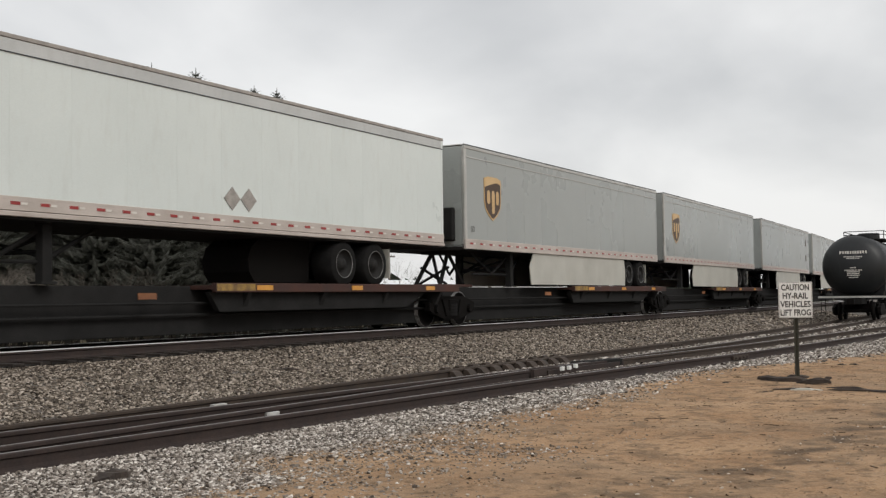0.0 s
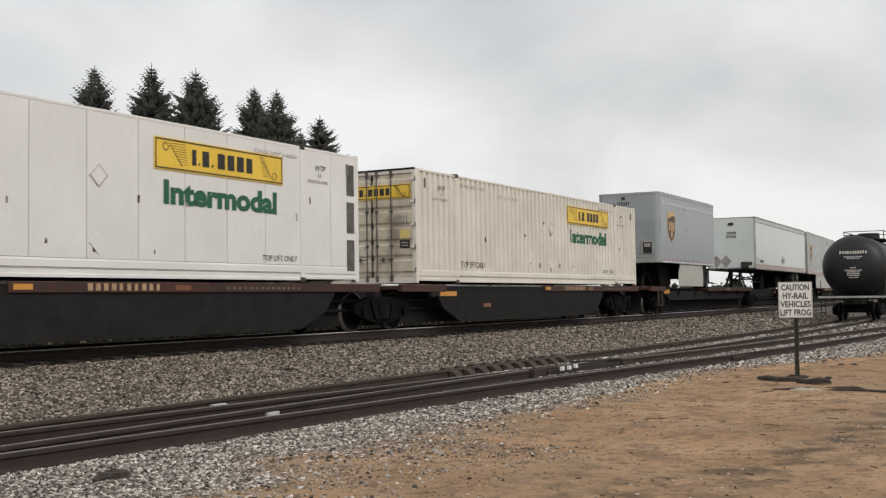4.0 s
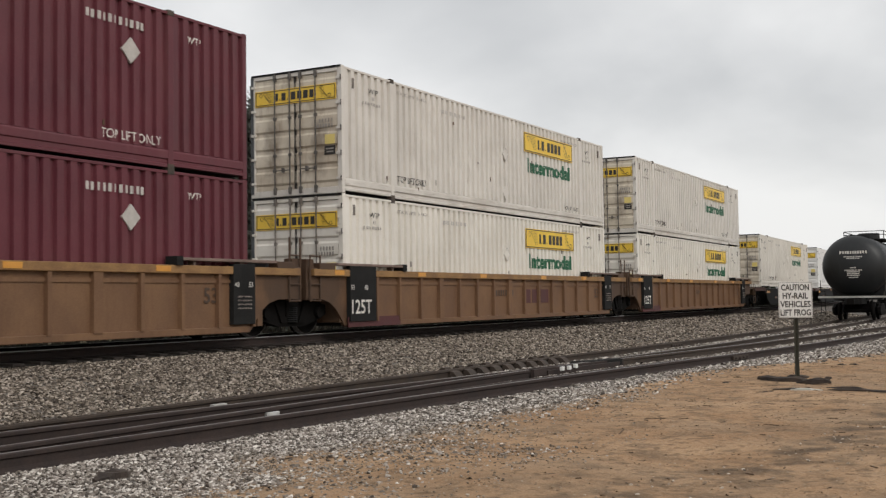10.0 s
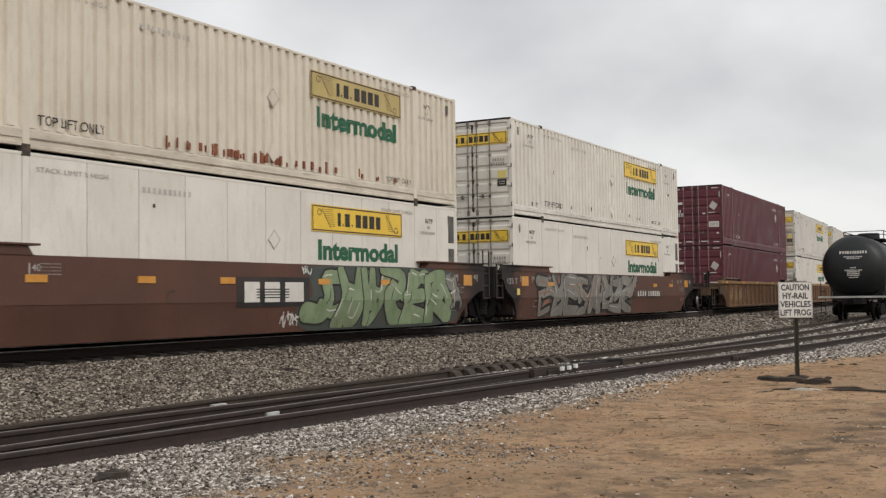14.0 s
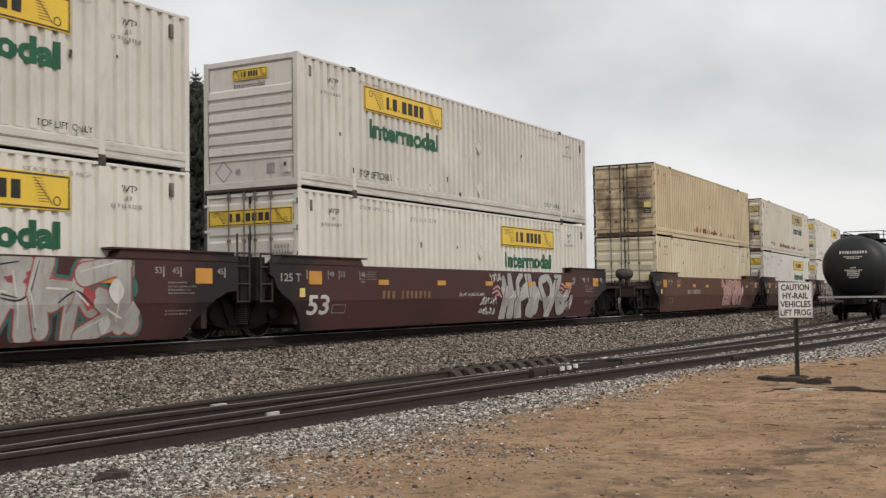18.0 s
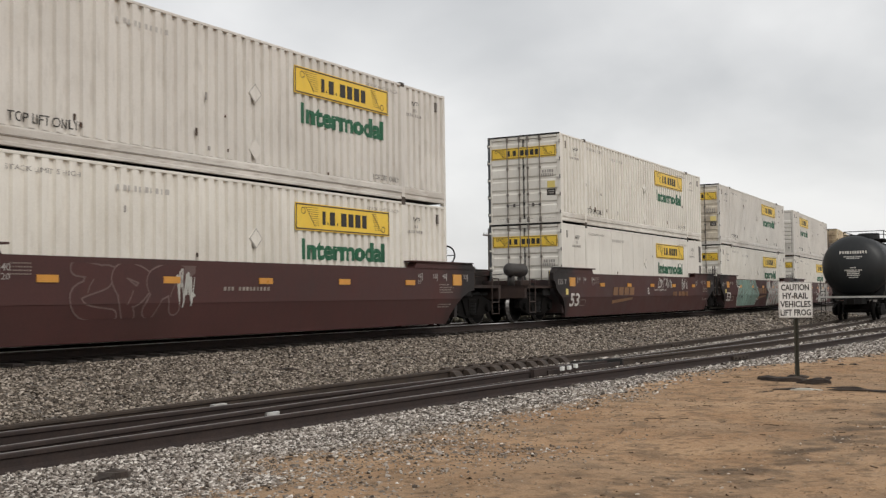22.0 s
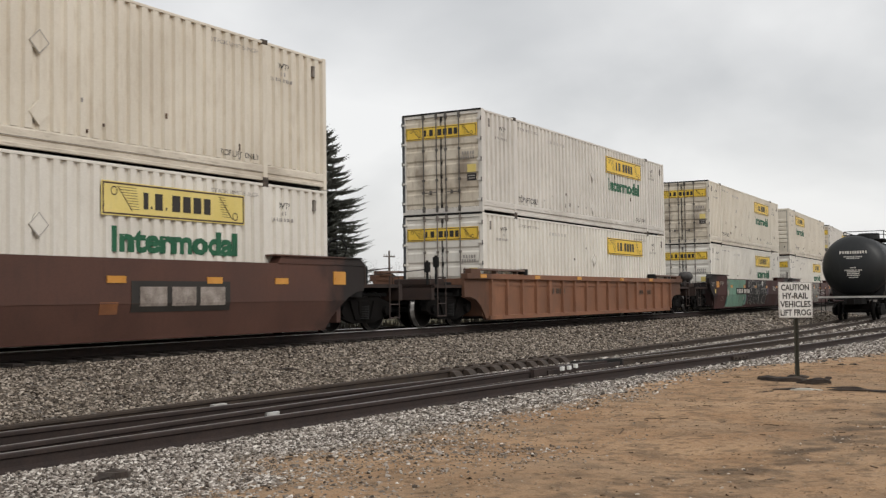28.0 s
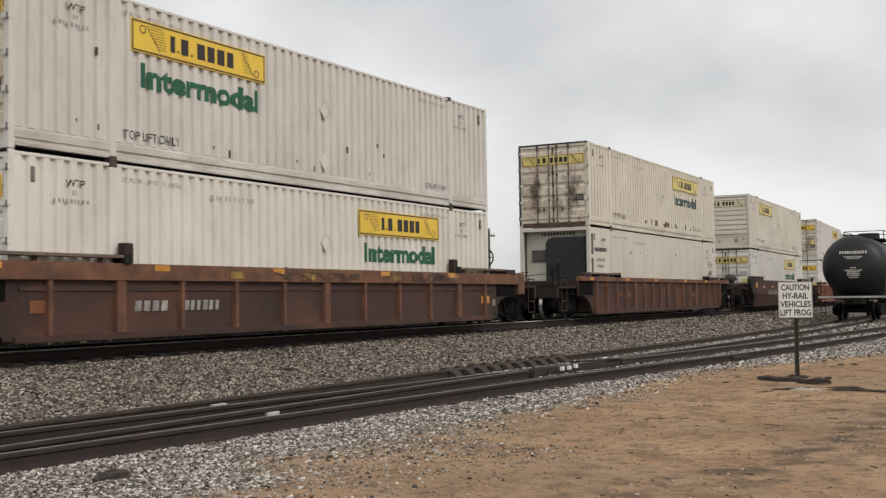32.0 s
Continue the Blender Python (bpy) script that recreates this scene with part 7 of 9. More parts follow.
def well_car(u, kind, paint, front="joint", rear="joint", label="", deco=None, pitch=1.0, chord=0.15):
    """One unit of a stack car. kind: 'smooth' or 'ribbed'. Ends: 'joint' shares a truck with the next unit, 'coupler' has its own platform and truck."""
    car = thing("well_car", label, "railway car", "stack cars in the train")
    p = M[paint]
    top, bul, bot = (1.50, 1.68, 0.10) if kind == "smooth" else (1.41, 1.58, 0.16)
    for s in (-1, 1):
        yo, yi = s * 1.53, s * 1.40
        def side(s=s, yo=yo, yi=yi):
            g = Geo()
            y0, y1 = sorted((yo, yi))
            if kind == "smooth":
                g.prism([(-8.15, bot), (7.8, bot), (7.98, 0.36), (8.22, 0.60), (8.52, 0.79), (8.85, 0.92), (9.15, 0.95), (9.15, top), (-9.35, top), (-9.35, 1.28), (-9.22, 1.22), (-9.12, 1.02), (-8.95, 0.88), (-8.70, 0.76), (-8.48, 0.60), (-8.28, 0.36)], "y", y0, y1)
            else:
                g.prism([(-8.26, bot + 0.02), (8.0, bot + 0.02), (8.14, 0.36), (8.32, 0.55), (8.56, 0.70), (8.86, 0.77), (9.5, 0.78), (9.5, top - 0.14), (-9.5, top - 0.14), (-9.5, 0.78), (-9.13, 0.77), (-8.83, 0.70), (-8.58, 0.55), (-8.40, 0.36)], "y", *sorted((s * 1.44, s * 1.36)))
            return g
        wall_ = part("side_wall", cached((kind, "side", s, paint), side, p), None, car)
        if kind == "smooth":
            if (kind, "bent", s, paint) not in cache:
                cache[(kind, "bent", s, paint)] = bent(wall_.data)
            wall_.data = cache[(kind, "bent", s, paint)]
        if kind == "ribbed":
            part("top_chord", cached((kind, "top_chord", s, paint, chord), lambda: Geo().box(-9.5, 9.5, *sorted((s * 1.54, s * 1.34)), top - chord, top, 0.012), {"well_tan": M["tan_chord"], "well_brown": M["brown_chord"]}.get(paint, p)), None, car)
            part("bottom_chord", cached((kind, "bottom_chord", s), lambda: Geo().box(-8.1, 7.9, *sorted((s * 1.50, s * 1.30)), bot - 0.02, bot + 0.10, 0.012), p), None, car)
            half = int(8.0 / pitch)
            for i in range(-half, half + 1):
                x = i * pitch
                wide = i in (-4, 0, 4)
                # brown cars: rib colour also carries the rib-to-panel shading
                rb = part("rib", cached((kind, "rib", s, wide, paint, chord), lambda: Geo().prism([(-0.055 - 0.06 * wide, s * 1.43), (0.055 + 0.06 * wide, s * 1.43), (0.042 + 0.06 * wide, s * 1.525), (-0.042 - 0.06 * wide, s * 1.525)][::s], "z", bot + 0.09, top - chord + 0.01), p if paint != "well_brown" else M["rib_rust_lit"]), None, car)
                rb.matrix_basis = pose(x, 0, 0)
            part("inner_ledge", cached((kind, "ledge", s, paint, chord), lambda: Geo().box(-8.0, 8.0, *sorted((s * 1.465, s * 1.43)), top - chord - 0.17, top - chord - 0.10), p), None, car)
        else:
            part("seam", cached((kind, "seam", s), lambda: Geo().box(-8.3, 7.9, *sorted((s * 1.538, s * 1.52)), 0.728, 0.742), p), None, car)
        for k in (-1, 1):
            if kind == "smooth":
                part("bulkhead_cap", cached((kind, "cap", s, k), lambda: Geo().prism([(k * 6.0, top), (k * 6.12, bul - 0.02), (k * 8.95, bul), (k * 9.2, top)] if k < 0 else [(9.2, top), (8.95, bul), (6.12, bul - 0.02), (6.0, top)], "y", *sorted((s * 1.55, s * 1.32))).box(*sorted((k * 5.9, k * 9.0)), *sorted((s * 1.60, s * 1.30)), bul - 0.035, bul, 0.008), p), None, car)
            else:
                cap = part("bulkhead_cap", cached((kind, "cap", s, k), lambda: Geo().box(*sorted((k * 8.72, k * 9.3)), *sorted((s * 1.54, s * 1.30)), top - 0.02, bul - 0.04, 0.014), p), None, car)
                part("walkway_board", cached((kind, "board", s, k), lambda: Geo().box(*sorted((k * 5.9, k * 8.68)), *sorted((s * 1.56, s * 1.30)), bul - 0.085, bul - 0.03, 0.008).box(*sorted((k * 6.3, k * 6.36)), *sorted((s * 1.5, s * 1.36)), top - 0.01, bul - 0.08).box(*sorted((k * 7.6, k * 7.7)), *sorted((s * 1.5, s * 1.36)), top - 0.01, bul - 0.08), M["board"]), None, cap, "worn walkway board")
                part("board_stop", cached((kind, "stop", s, k), lambda: Geo().box(*sorted((k * 5.78, k * 5.95)), *sorted((s * 1.58, s * 1.30)), top - 0.01, bul - 0.01, 0.01), M["dark"]), None, cap)
    part("floor", cached((kind, "floor"), lambda: Geo().box(-8.2, 8.0, -1.4, 1.4, 0.17, 0.24), M["dark"]), None, car)
    for k in (-1, 1):
        part("end_bulkhead", cached((kind, "bulkhead", k), lambda: Geo().box(*sorted((k * 8.25, k * 8.4)), -1.4, 1.4, 0.25, 1.3), p), None, car)
        part("end_sill", cached((kind, "sill", k), lambda: Geo().box(*sorted((k * 8.4, k * 9.75)), -0.45, 0.45, 0.78, 1.2, 0.02), M["dark"]), None, car)
        end = front if k > 0 else rear
        if end == "coupler":
            def platform():
                g = Geo().box(*sorted((k * 8.9, k * 11.1)), -1.35, 1.35, 1.02, 1.10)
                g.box(*sorted((k * 10.95, k * 11.1)), -1.35, 1.35, 0.72, 1.1).box(*sorted((k * 9.3, k * 11.0)), -0.35, 0.35, 0.7, 1.05)
                return g
            part("end_platform", cached((kind, "platform", k), platform, M["platform"] if paint != "well_tan" else M["platform_tan"]), None, car)
            for s in (-1, 1):
                def steps(s=s):
                    g = Geo()
                    for dx in (0, 0.42):
                        g.tube((k * (10.45 + dx), s * 1.4, 0.28), (k * (10.45 + dx), s * 1.4, 1.28), 0.015, 6)
                    for z in (0.30, 0.62, 1.28):
                        g.tube((k * 10.45, s * 1.4, z), (k * 10.87, s * 1.4, z), 0.018, 6)
                    return g
                part("end_ladder", cached((kind, "steps", k, s), steps, M["ladder"] if paint != "well_tan" else p), None, car)
                part("grab_post", cached((kind, "grab", k, s), lambda: Geo().tube((k * 9.4, s * 1.4, 1.55), (k * 9.4, s * 1.4, 1.1), 0.018, 6), M["ladder"]), None, car)
            part("hand_rail", cached((kind, "hand_rail", k), lambda: Geo().tube((k * 10.9, -1.2, 1.50), (k * 10.9, 1.2, 1.34), 0.014, 6).tube((k * 10.9, -1.2, 1.08), (k * 10.9, -1.2, 1.34), 0.014, 6).tube((k * 10.9, 1.2, 1.08), (k * 10.9, 1.2, 1.34), 0.014, 6), M["ladder"]), None, car)
            if k > 0:
                part("brake_stand", cached((kind, "brake"), lambda: Geo().box(9.6, 9.95, 0.35, 0.85, 1.1, 2.15, 0.02), M["dark"]), None, car)
                def handwheel():
                    g = Geo().lathe([(10.0, 0.26), (10.02, 0.29), (10.04, 0.26), (10.02, 0.24), (10.0, 0.26)], "x", 20, (0, -0.2, 1.95))
                    for i in range(4):
                        a = 1.57 * i
                        g.tube((10.02, -0.2, 1.95), (10.02, -0.2 + 0.27 * math.cos(a), 1.95 + 0.27 * math.sin(a)), 0.014, 5)
                    return g
                part("brake_wheel", cached((kind, "handwheel"), handwheel, M["dark"]), None, car)
                part("valve_box", cached((kind, "valve"), lambda: Geo().box(10.2, 10.6, -0.7, 0.1, 1.1, 1.55, 0.03), M["dark"]), None, car)
            else:
                if kind == "smooth":
                    part("air_reservoir", cached((kind, "reservoir"), lambda: Geo().lathe([(-11.0, 0.0), (-10.97, 0.14), (-10.88, 0.20), (-9.95, 0.20), (-9.86, 0.14), (-9.83, 0.0)], "x", 18, (0, -0.75, 1.58)).box(-10.8, -10.7, -0.85, -0.65, 1.08, 1.42).box(-10.1, -10.0, -0.85, -0.65, 1.08, 1.42), M["tankette"], True), None, car)
                part("valve_box", cached((kind, "valve_r"), lambda: Geo().box(-10.4, -9.6, -0.9, 0.2, 1.1, 1.27, 0.03), M["platform"]), None, car)
                if kind == "ribbed":
                    for q, z in ((-10.95, 1.72), (-10.5, 1.86)):
                        part("stanchion", cached((kind, "stanchion", q), lambda: Geo().tube((q, -1.15, 1.08), (q, -1.15, z), 0.035, 8).box(q - 0.05, q + 0.05, -1.22, -1.08, z - 0.30, z - 0.04, 0.01), M["dark"]), None, car)
            # sill, pipe and box added to block the light behind the car end
            part("draft_sill", cached((kind, "draft", k), lambda: Geo().box(*sorted((k * 8.4, k * 10.9)), -0.62, 0.62, 0.60, 1.02, 0.02).tube((k * 8.6, -1.05, 0.86), (k * 10.8, -1.05, 0.86), 0.05, 6).box(*sorted((k * 9.0, k * 9.5)), -1.25, -0.7, 0.80, 1.03), M["dark"]), None, car)
            part("brake_cylinder", cached((kind, "cylinder", k), lambda: Geo().tube((k * 10.1, -0.9, 0.62), (k * 10.75, -0.9, 0.62), 0.13, 12), M["dark"]), None, car)
            coupler(car, k * 11.05, k)
            truck(car, k * 9.75)
        else:
            part("end_apron", cached((kind, "apron", k), lambda: Geo().box(*sorted((k * 8.9, k * 9.65)), -1.3, 1.3, 1.0, 1.1).box(*sorted((k * 9.35, k * 9.62)), -1.42, -1.2, 0.75, 1.62, 0.02), p if kind == "ribbed" else M["dark"]), None, car)
            def ladder():
                g = Geo()
                for dx in (0.0, 0.36):
                    g.tube((k * (9.2 + dx), -1.47, 0.72), (k * (9.2 + dx), -1.47, 2.05 if k > 0 else 1.7), 0.02, 6)
                for z in (0.74, 1.08, 1.42, 1.68):
                    g.tube((k * 9.2, -1.47, z), (k * 9.56, -1.47, z), 0.018, 6)
                return g
            part("joint_ladder", cached((kind, "ladder", k), ladder, M["ladder"] if paint != "well_tan" else p), None, car)
            part("hose_bracket", cached((kind, "bracket", k), lambda: Geo().box(*sorted((k * 9.3, k * 9.6)), -0.8, 0.5, 1.1, 1.55, 0.03), M["dark"]), None, car)
            if k < 0:
                truck(car, -9.75)
    # near-black panels painted as the shade inside the open car ends
    if paint == "well_brown":
        for k in (-1, 1):
            part("end_opening", cached((kind, "opening", k, chord), lambda: Geo().box(*sorted((k * 8.25, k * 9.46)), -1.452, -1.40, 0.79, top - chord - 0.01), M["truck"]), None, car, "dark panel standing in for the shaded opening at the car's end")
        if chord > 0.2:
            for k in (-1, 1):
                part("end_post", Geo().box(*sorted((k * 9.5, k * 9.92)), -1.535, -1.30, 0.83, 1.44, 0.012), M["brown_chord"], car, "rust-streaked end post")
    # reflectors and stencils on the side that faces the yard
    y = -1.534 if kind == "smooth" else -1.545
    if kind == "smooth":
        for x in ((-6.15, -3.8, -1.68, 1.45, 3.9, 5.92) if "rust" in paint else (-5.35, -2.6, 0.05, 2.8, 5.6)):
            part("reflector", cached("reflector", lambda: Geo().box(0, 0.42, y - 0.014, y + 0.004, 0, 0.12), M["reflector"]), None, car, "amber reflector").matrix_basis = pose(x, 0, top - 0.42)
        for x in (-8.05, 7.95):
            part("reflector", cached("reflector_large", lambda: Geo().box(0, 0.45, y - 0.014, y + 0.004, 0, 0.28), M["reflector"]), None, car, "large amber reflector").matrix_basis = pose(x, 0, top - 0.42)
    else:
        for x in (-8.75, -5.2, -1.9, 2.1, 5.3):
            part("reflector", cached("reflector_small", lambda: Geo().box(0, 0.36, y - 0.004, y + 0.004, 0, 0.10), M["reflector"]), None, car, "amber reflector").matrix_basis = pose(x, 0, top - 0.12)
    if deco:
        before = set(car.children_recursive)
        deco(car, y)
        if kind == "smooth":
            for o in car.children_recursive:
                if o not in before and o.type == "MESH" and len(o.data.vertices):
                    o.data = bent(o.data, o.location.z)
    MOVING.append((car, u, 0.0))
    return car


def stencil53(car, y, x, z, h=0.42):
    write(car, "53", x, y - 0.006, z, h, M["g_white"], width=0.78, bold=0.02)


def small_stencils(car, y, k=1, seed=0):
    rs = random.Random(seed)
    ink = M["stencil"]
    for x, left in ((-8.05, True), (-7.30, True), (-6.85, True), (-6.04, True), (6.15, False), (6.95, False), (7.4, False), (8.55, False)):
        x += rs.uniform(-0.05, 0.05)
        last = x in (-6.04, 6.15) or abs(abs(x) - 6.1) < 0.12
        write(car, "40" if last else rs.choice(("48", "45", "53")), x, y - 0.006, 1.255, 0.115, ink, width=0.17, bold=0.01)
        if last:
            write(car, "20", x, y - 0.006, 1.12, 0.10, ink, width=0.16)
        part("tick_mark", cached(("tick", round(y, 2)), lambda: Geo().box(0, 0.03, y - 0.007, y, 1.19, 1.38), ink), None, car).matrix_basis = pose(x - 0.06 if left else x + 0.20, 0, 0)
    for z, w, n in ((1.08, 0.5, 8), (1.01, 0.75, 11), (0.95, 0.6, 9), (0.89, 0.7, 10)):
        bars(car, 7.25, y - 0.004, z, w, 0.03, n, M["faded_white"], rs)
    for z, w, n in ((0.58, 0.7, 9), (0.52, 0.6, 8)):
        bars(car, 7.2, y - 0.004, z, w, 0.03, n, M["faded_white"], rs)
    for i in range(4):
        bars(car, -5.85, y - 0.004, 1.36 - 0.055 * i, 0.42, 0.022, 8, M["faded_white"], rs)
    g = Geo()
    for q, p_, c_, d_ in ((-7.17, -6.66, 0.63, 0.645), (-7.17, -6.66, 0.455, 0.47), (-7.17, -7.155, 0.47, 0.63), (-6.675, -6.66, 0.47, 0.63)):
        g.box(q, p_, y - 0.005, y, c_, d_)
    part("stencil_box", g, M["faded_white"], car, "faint stencilled box")
    write(car, "125 T", -9.0, y - 0.006, 1.14, 0.17, ink if k else M["g_sand"], width=0.68, bold=0.015)
    part("yellow_tag", Geo().box(-8.37, -8.19, y - 0.006, y, 0.815, 1.0), M["yellow_pale"], car)


def mark_bars(car, y, x, z, w, h, n, material, seed=1):
    """A reporting mark and number as plain upright bars, weathered like old stencil paint."""
    rs = random.Random(seed)
    step = w / (n + 1 if n > 6 else n)
    for i in range(n):
        a = x + (i + (1 if n > 6 and i > 2 else 0)) * step
        b = a + step * rs.uniform(0.50, 0.72)
        part("number_bar", Geo().prism([(a, z), (b, z), (b + h * 0.1, z + h * 0.9), (a + h * 0.1, z + h * 0.9)], "y", y - 0.009, y), material, car)


# ---- spine cars with trailers and single containers ----
def spine_car(x0, x1, label, trucks=(), couple=(), deck_from=None, strip_mat="deck_red", deep=None, edge=None):
    """A low car body from x0 to x1 metres along the train, keyed by its middle."""
    mid, hl = (x0 + x1) / 2, (x1 - x0) / 2
    d0 = -hl if deck_from is None else deck_from - mid
    car = thing("spine_car", label, "railway car", "spine cars in the train")
    part("centre_sill", Geo().box(-hl, hl, -0.75, 0.75, 0.13, 1.05, 0.02), M["dark"], car)
    runs = edge or ((d0 + mid, hl + mid),)
    for s in (-1, 1):
        if deep:
            a, b = deep[0] - mid, deep[1] - mid
            part("side_wall", Geo().prism([(a, 1.05), (a, 0.85), (a + 0.3, 0.5), (a + 1.2, 0.14), (b - 1.2, 0.14), (b - 0.3, 0.5), (b, 0.85), (b, 1.05)], "y", *sorted((s * 1.36, s * 1.26))), M["dark"], car)
            part("top_flange", Geo().box(a, b, *sorted((s * 1.385, s * 1.25)), 1.052, 1.072), M["tankette"], car)
        else:
            part("side_sill", Geo().prism([(max(-hl + 1.4, d0), 0.93), (max(-hl + 2.4, d0 + 0.3), 0.55), (hl - 2.4, 0.55), (hl - 1.4, 0.93)], "y", *sorted((s * 1.22, s * 1.10))), M["dark"], car)
        for a, b in runs:
            part("deck_edge", Geo().box(a - mid, b - mid, *sorted((s * 1.40, s * 1.28)), 0.92, 1.10, 0.012), M[strip_mat], car)
    for a, b in runs:
        part("deck", Geo().box(a - mid, b - mid, -1.29, 1.29, 0.98, 1.06), M["deck_red"], car)

    def marker(x, w, z, h, y, old=False):
        part("reflector", Geo().box(x, x + w, y - 0.008, y + 0.004, z, z + h), M["reflector_old" if old else "reflector"], car, "dirty reflector" if old else "amber reflector")

    if not deep:
        for i in range(7):
            x = -hl + 0.9 + i * (2 * hl - 1.8) / 6
            if x > d0:
                part("cross_bearer", Geo().prism([(-1.36, 0.92), (-1.2, 0.60), (1.2, 0.60), (1.36, 0.92)], "x", x - 0.06, x + 0.06), M["dark"], car)
    if deep:
        # red deck edge over the front half, black wall behind it
        e0 = edge[-1][0] - mid
        marker(e0 + 0.08, 0.36, 0.97, 0.09, -1.402)
        marker(e0 + 3.6, 0.40, 0.96, 0.09, -1.402, True)
        marker(deep[0] - mid + 0.12, 0.88, 0.81, 0.12, -1.362)
        marker(deep[0] - mid + 2.55, 0.44, 0.50, 0.10, -1.362, True)
        bars(car, e0 + 1.55, -1.404, 0.955, 1.75, 0.12, 10, M["g_sand"], rr)
        bars(car, e0 + 5.0, -1.404, 0.97, 2.4, 0.06, 14, M["g_dusty"], rr)
        part("side_bracket", Geo().box(deep[0] - mid - 0.35, deep[0] - mid + 0.05, -1.38, -1.27, 0.80, 0.98, 0.01), M["dark"], car)
    elif edge:
        marker(-7.6 - mid, 0.75, 0.82, 0.16, -1.222)
        bars(car, 2.4, -1.404, 0.97, 0.9, 0.07, 8, M["g_sand"], rr)
        part("side_step", Geo().box(-9.0 - mid, -8.9 - mid, -1.42, -1.36, 0.35, 1.0).box(-8.5 - mid, -8.4 - mid, -1.42, -1.36, 0.35, 1.0).box(-9.0 - mid, -8.4 - mid, -1.42, -1.30, 0.35, 0.39), M["ladder"], car)
    else:
        marker(-2.9, 0.45, 0.80, 0.11, -1.222, True)
        for x, w in ((d0 + 1.2, 0.50), (3.5, 0.42), (6.8, 0.42)):
            marker(x, w, 0.96, 0.10, -1.402)
        part("worn_paint", Geo().box(d0 + 0.02, d0 + 1.15, -1.404, -1.39, 0.95, 1.085), M["worn_yellow"], car, "worn yellow paint on the deck edge")
    part("brake_pipe", Geo().tube((-hl, -0.85, 0.5), (hl, -0.85, 0.5), 0.035, 6).tube((-hl, -0.95, 0.72), (hl, -0.95, 0.72), 0.03, 6), M["dark"], car)
    for t in trucks:
        truck(car, t - mid)
    for x, k in couple:
        coupler(car, x - mid, k)
    MOVING.append((car, mid, 0.0))
    return car


spine_car(78.6, 95.6, "low rust-red spine car under a trailer", trucks=(78.8,), deck_from=86.6)
spine_car(61.0, 78.4, "low rust-red spine car under a trailer", trucks=(61.3,), deck_from=69.0)
spine_car(43.3, 60.8, "low rust-red spine car under a trailer", trucks=(43.2,), deck_from=51.0)
spine_car(25.9, 43.1, "low rust-red spine car under a trailer", trucks=(25.8,), deck_from=33.6)
spine_car(8.6, 25.7, "low rust-red spine car under a white trailer", trucks=(8.4,), deck_from=16.1)
spine_car(-9.2, 8.2, "low rust-red spine car under a short trailer", trucks=(-7.8,), couple=((-9.2, -1),), edge=((-9.8, -7.9), (-1.4, 7.3)))
spine_car(-28.4, -10.9, "low rust-red spine car under a cream container", trucks=(-12.6, -28.6), couple=((-10.9, 1),), deep=(-26.4, -14.8), edge=((-28.2, -26.0), (-19.8, -11.2)))
spine_car(-48.6, -28.8, "low rust-red spine car under a white container", trucks=(-48.8,), deep=(-46.4, -31.0), edge=((-48.4, -46.3), (-39.6, -29.2)))
spine_car(-69.4, -49.0, "low rust-red spine car under a cream container", trucks=(-67.8,), couple=((-69.4, -1),), deep=(-65.85, -51.0), edge=((-69.2, -66.06), (-59.5, -49.4)))

# ---- trailers: noses to the rear of the train ----
def tyre_pair(parent, x, z, r=0.50):
    for s in (-1, 1):
        w = part("wheel", cached(("tyre", s), lambda: Geo().lathe([(s * 0.62, r - 0.18), (s * 0.63, r - 0.03), (s * 0.66, r), (s * 1.18, r), (s * 1.21, r - 0.03), (s * 1.22, r - 0.18)][::s], "y", 28), M["rubber"], True), None, parent, "black twin tyre")
        w.matrix_basis = pose(x, 0, z)
        part("rim", cached(("rim", s), lambda: Geo().lathe([(s * 1.22, r - 0.18), (s * 1.19, r - 0.20), (s * 1.12, r - 0.24), (s * 1.10, 0.14), (s * 1.19, 0.12), (s * 1.19, 0.0)][::s], "y", 24), M["rim"], True), None, w)
        part("rim_edge", cached(("rim_edge", s), lambda: Geo().lathe([(s * 1.216, r - 0.172), (s * 1.228, r - 0.18), (s * 1.216, r - 0.19)][::s], "y", 28), M["rim_edge"], True), None, w, "bare metal rim edge")
    part("axle", cached("axle", lambda: Geo().tube((0, -1.1, 0), (0, 1.1, 0), 0.07, 8), M["dark"]), None, parent).matrix_basis = pose(x, 0, z)


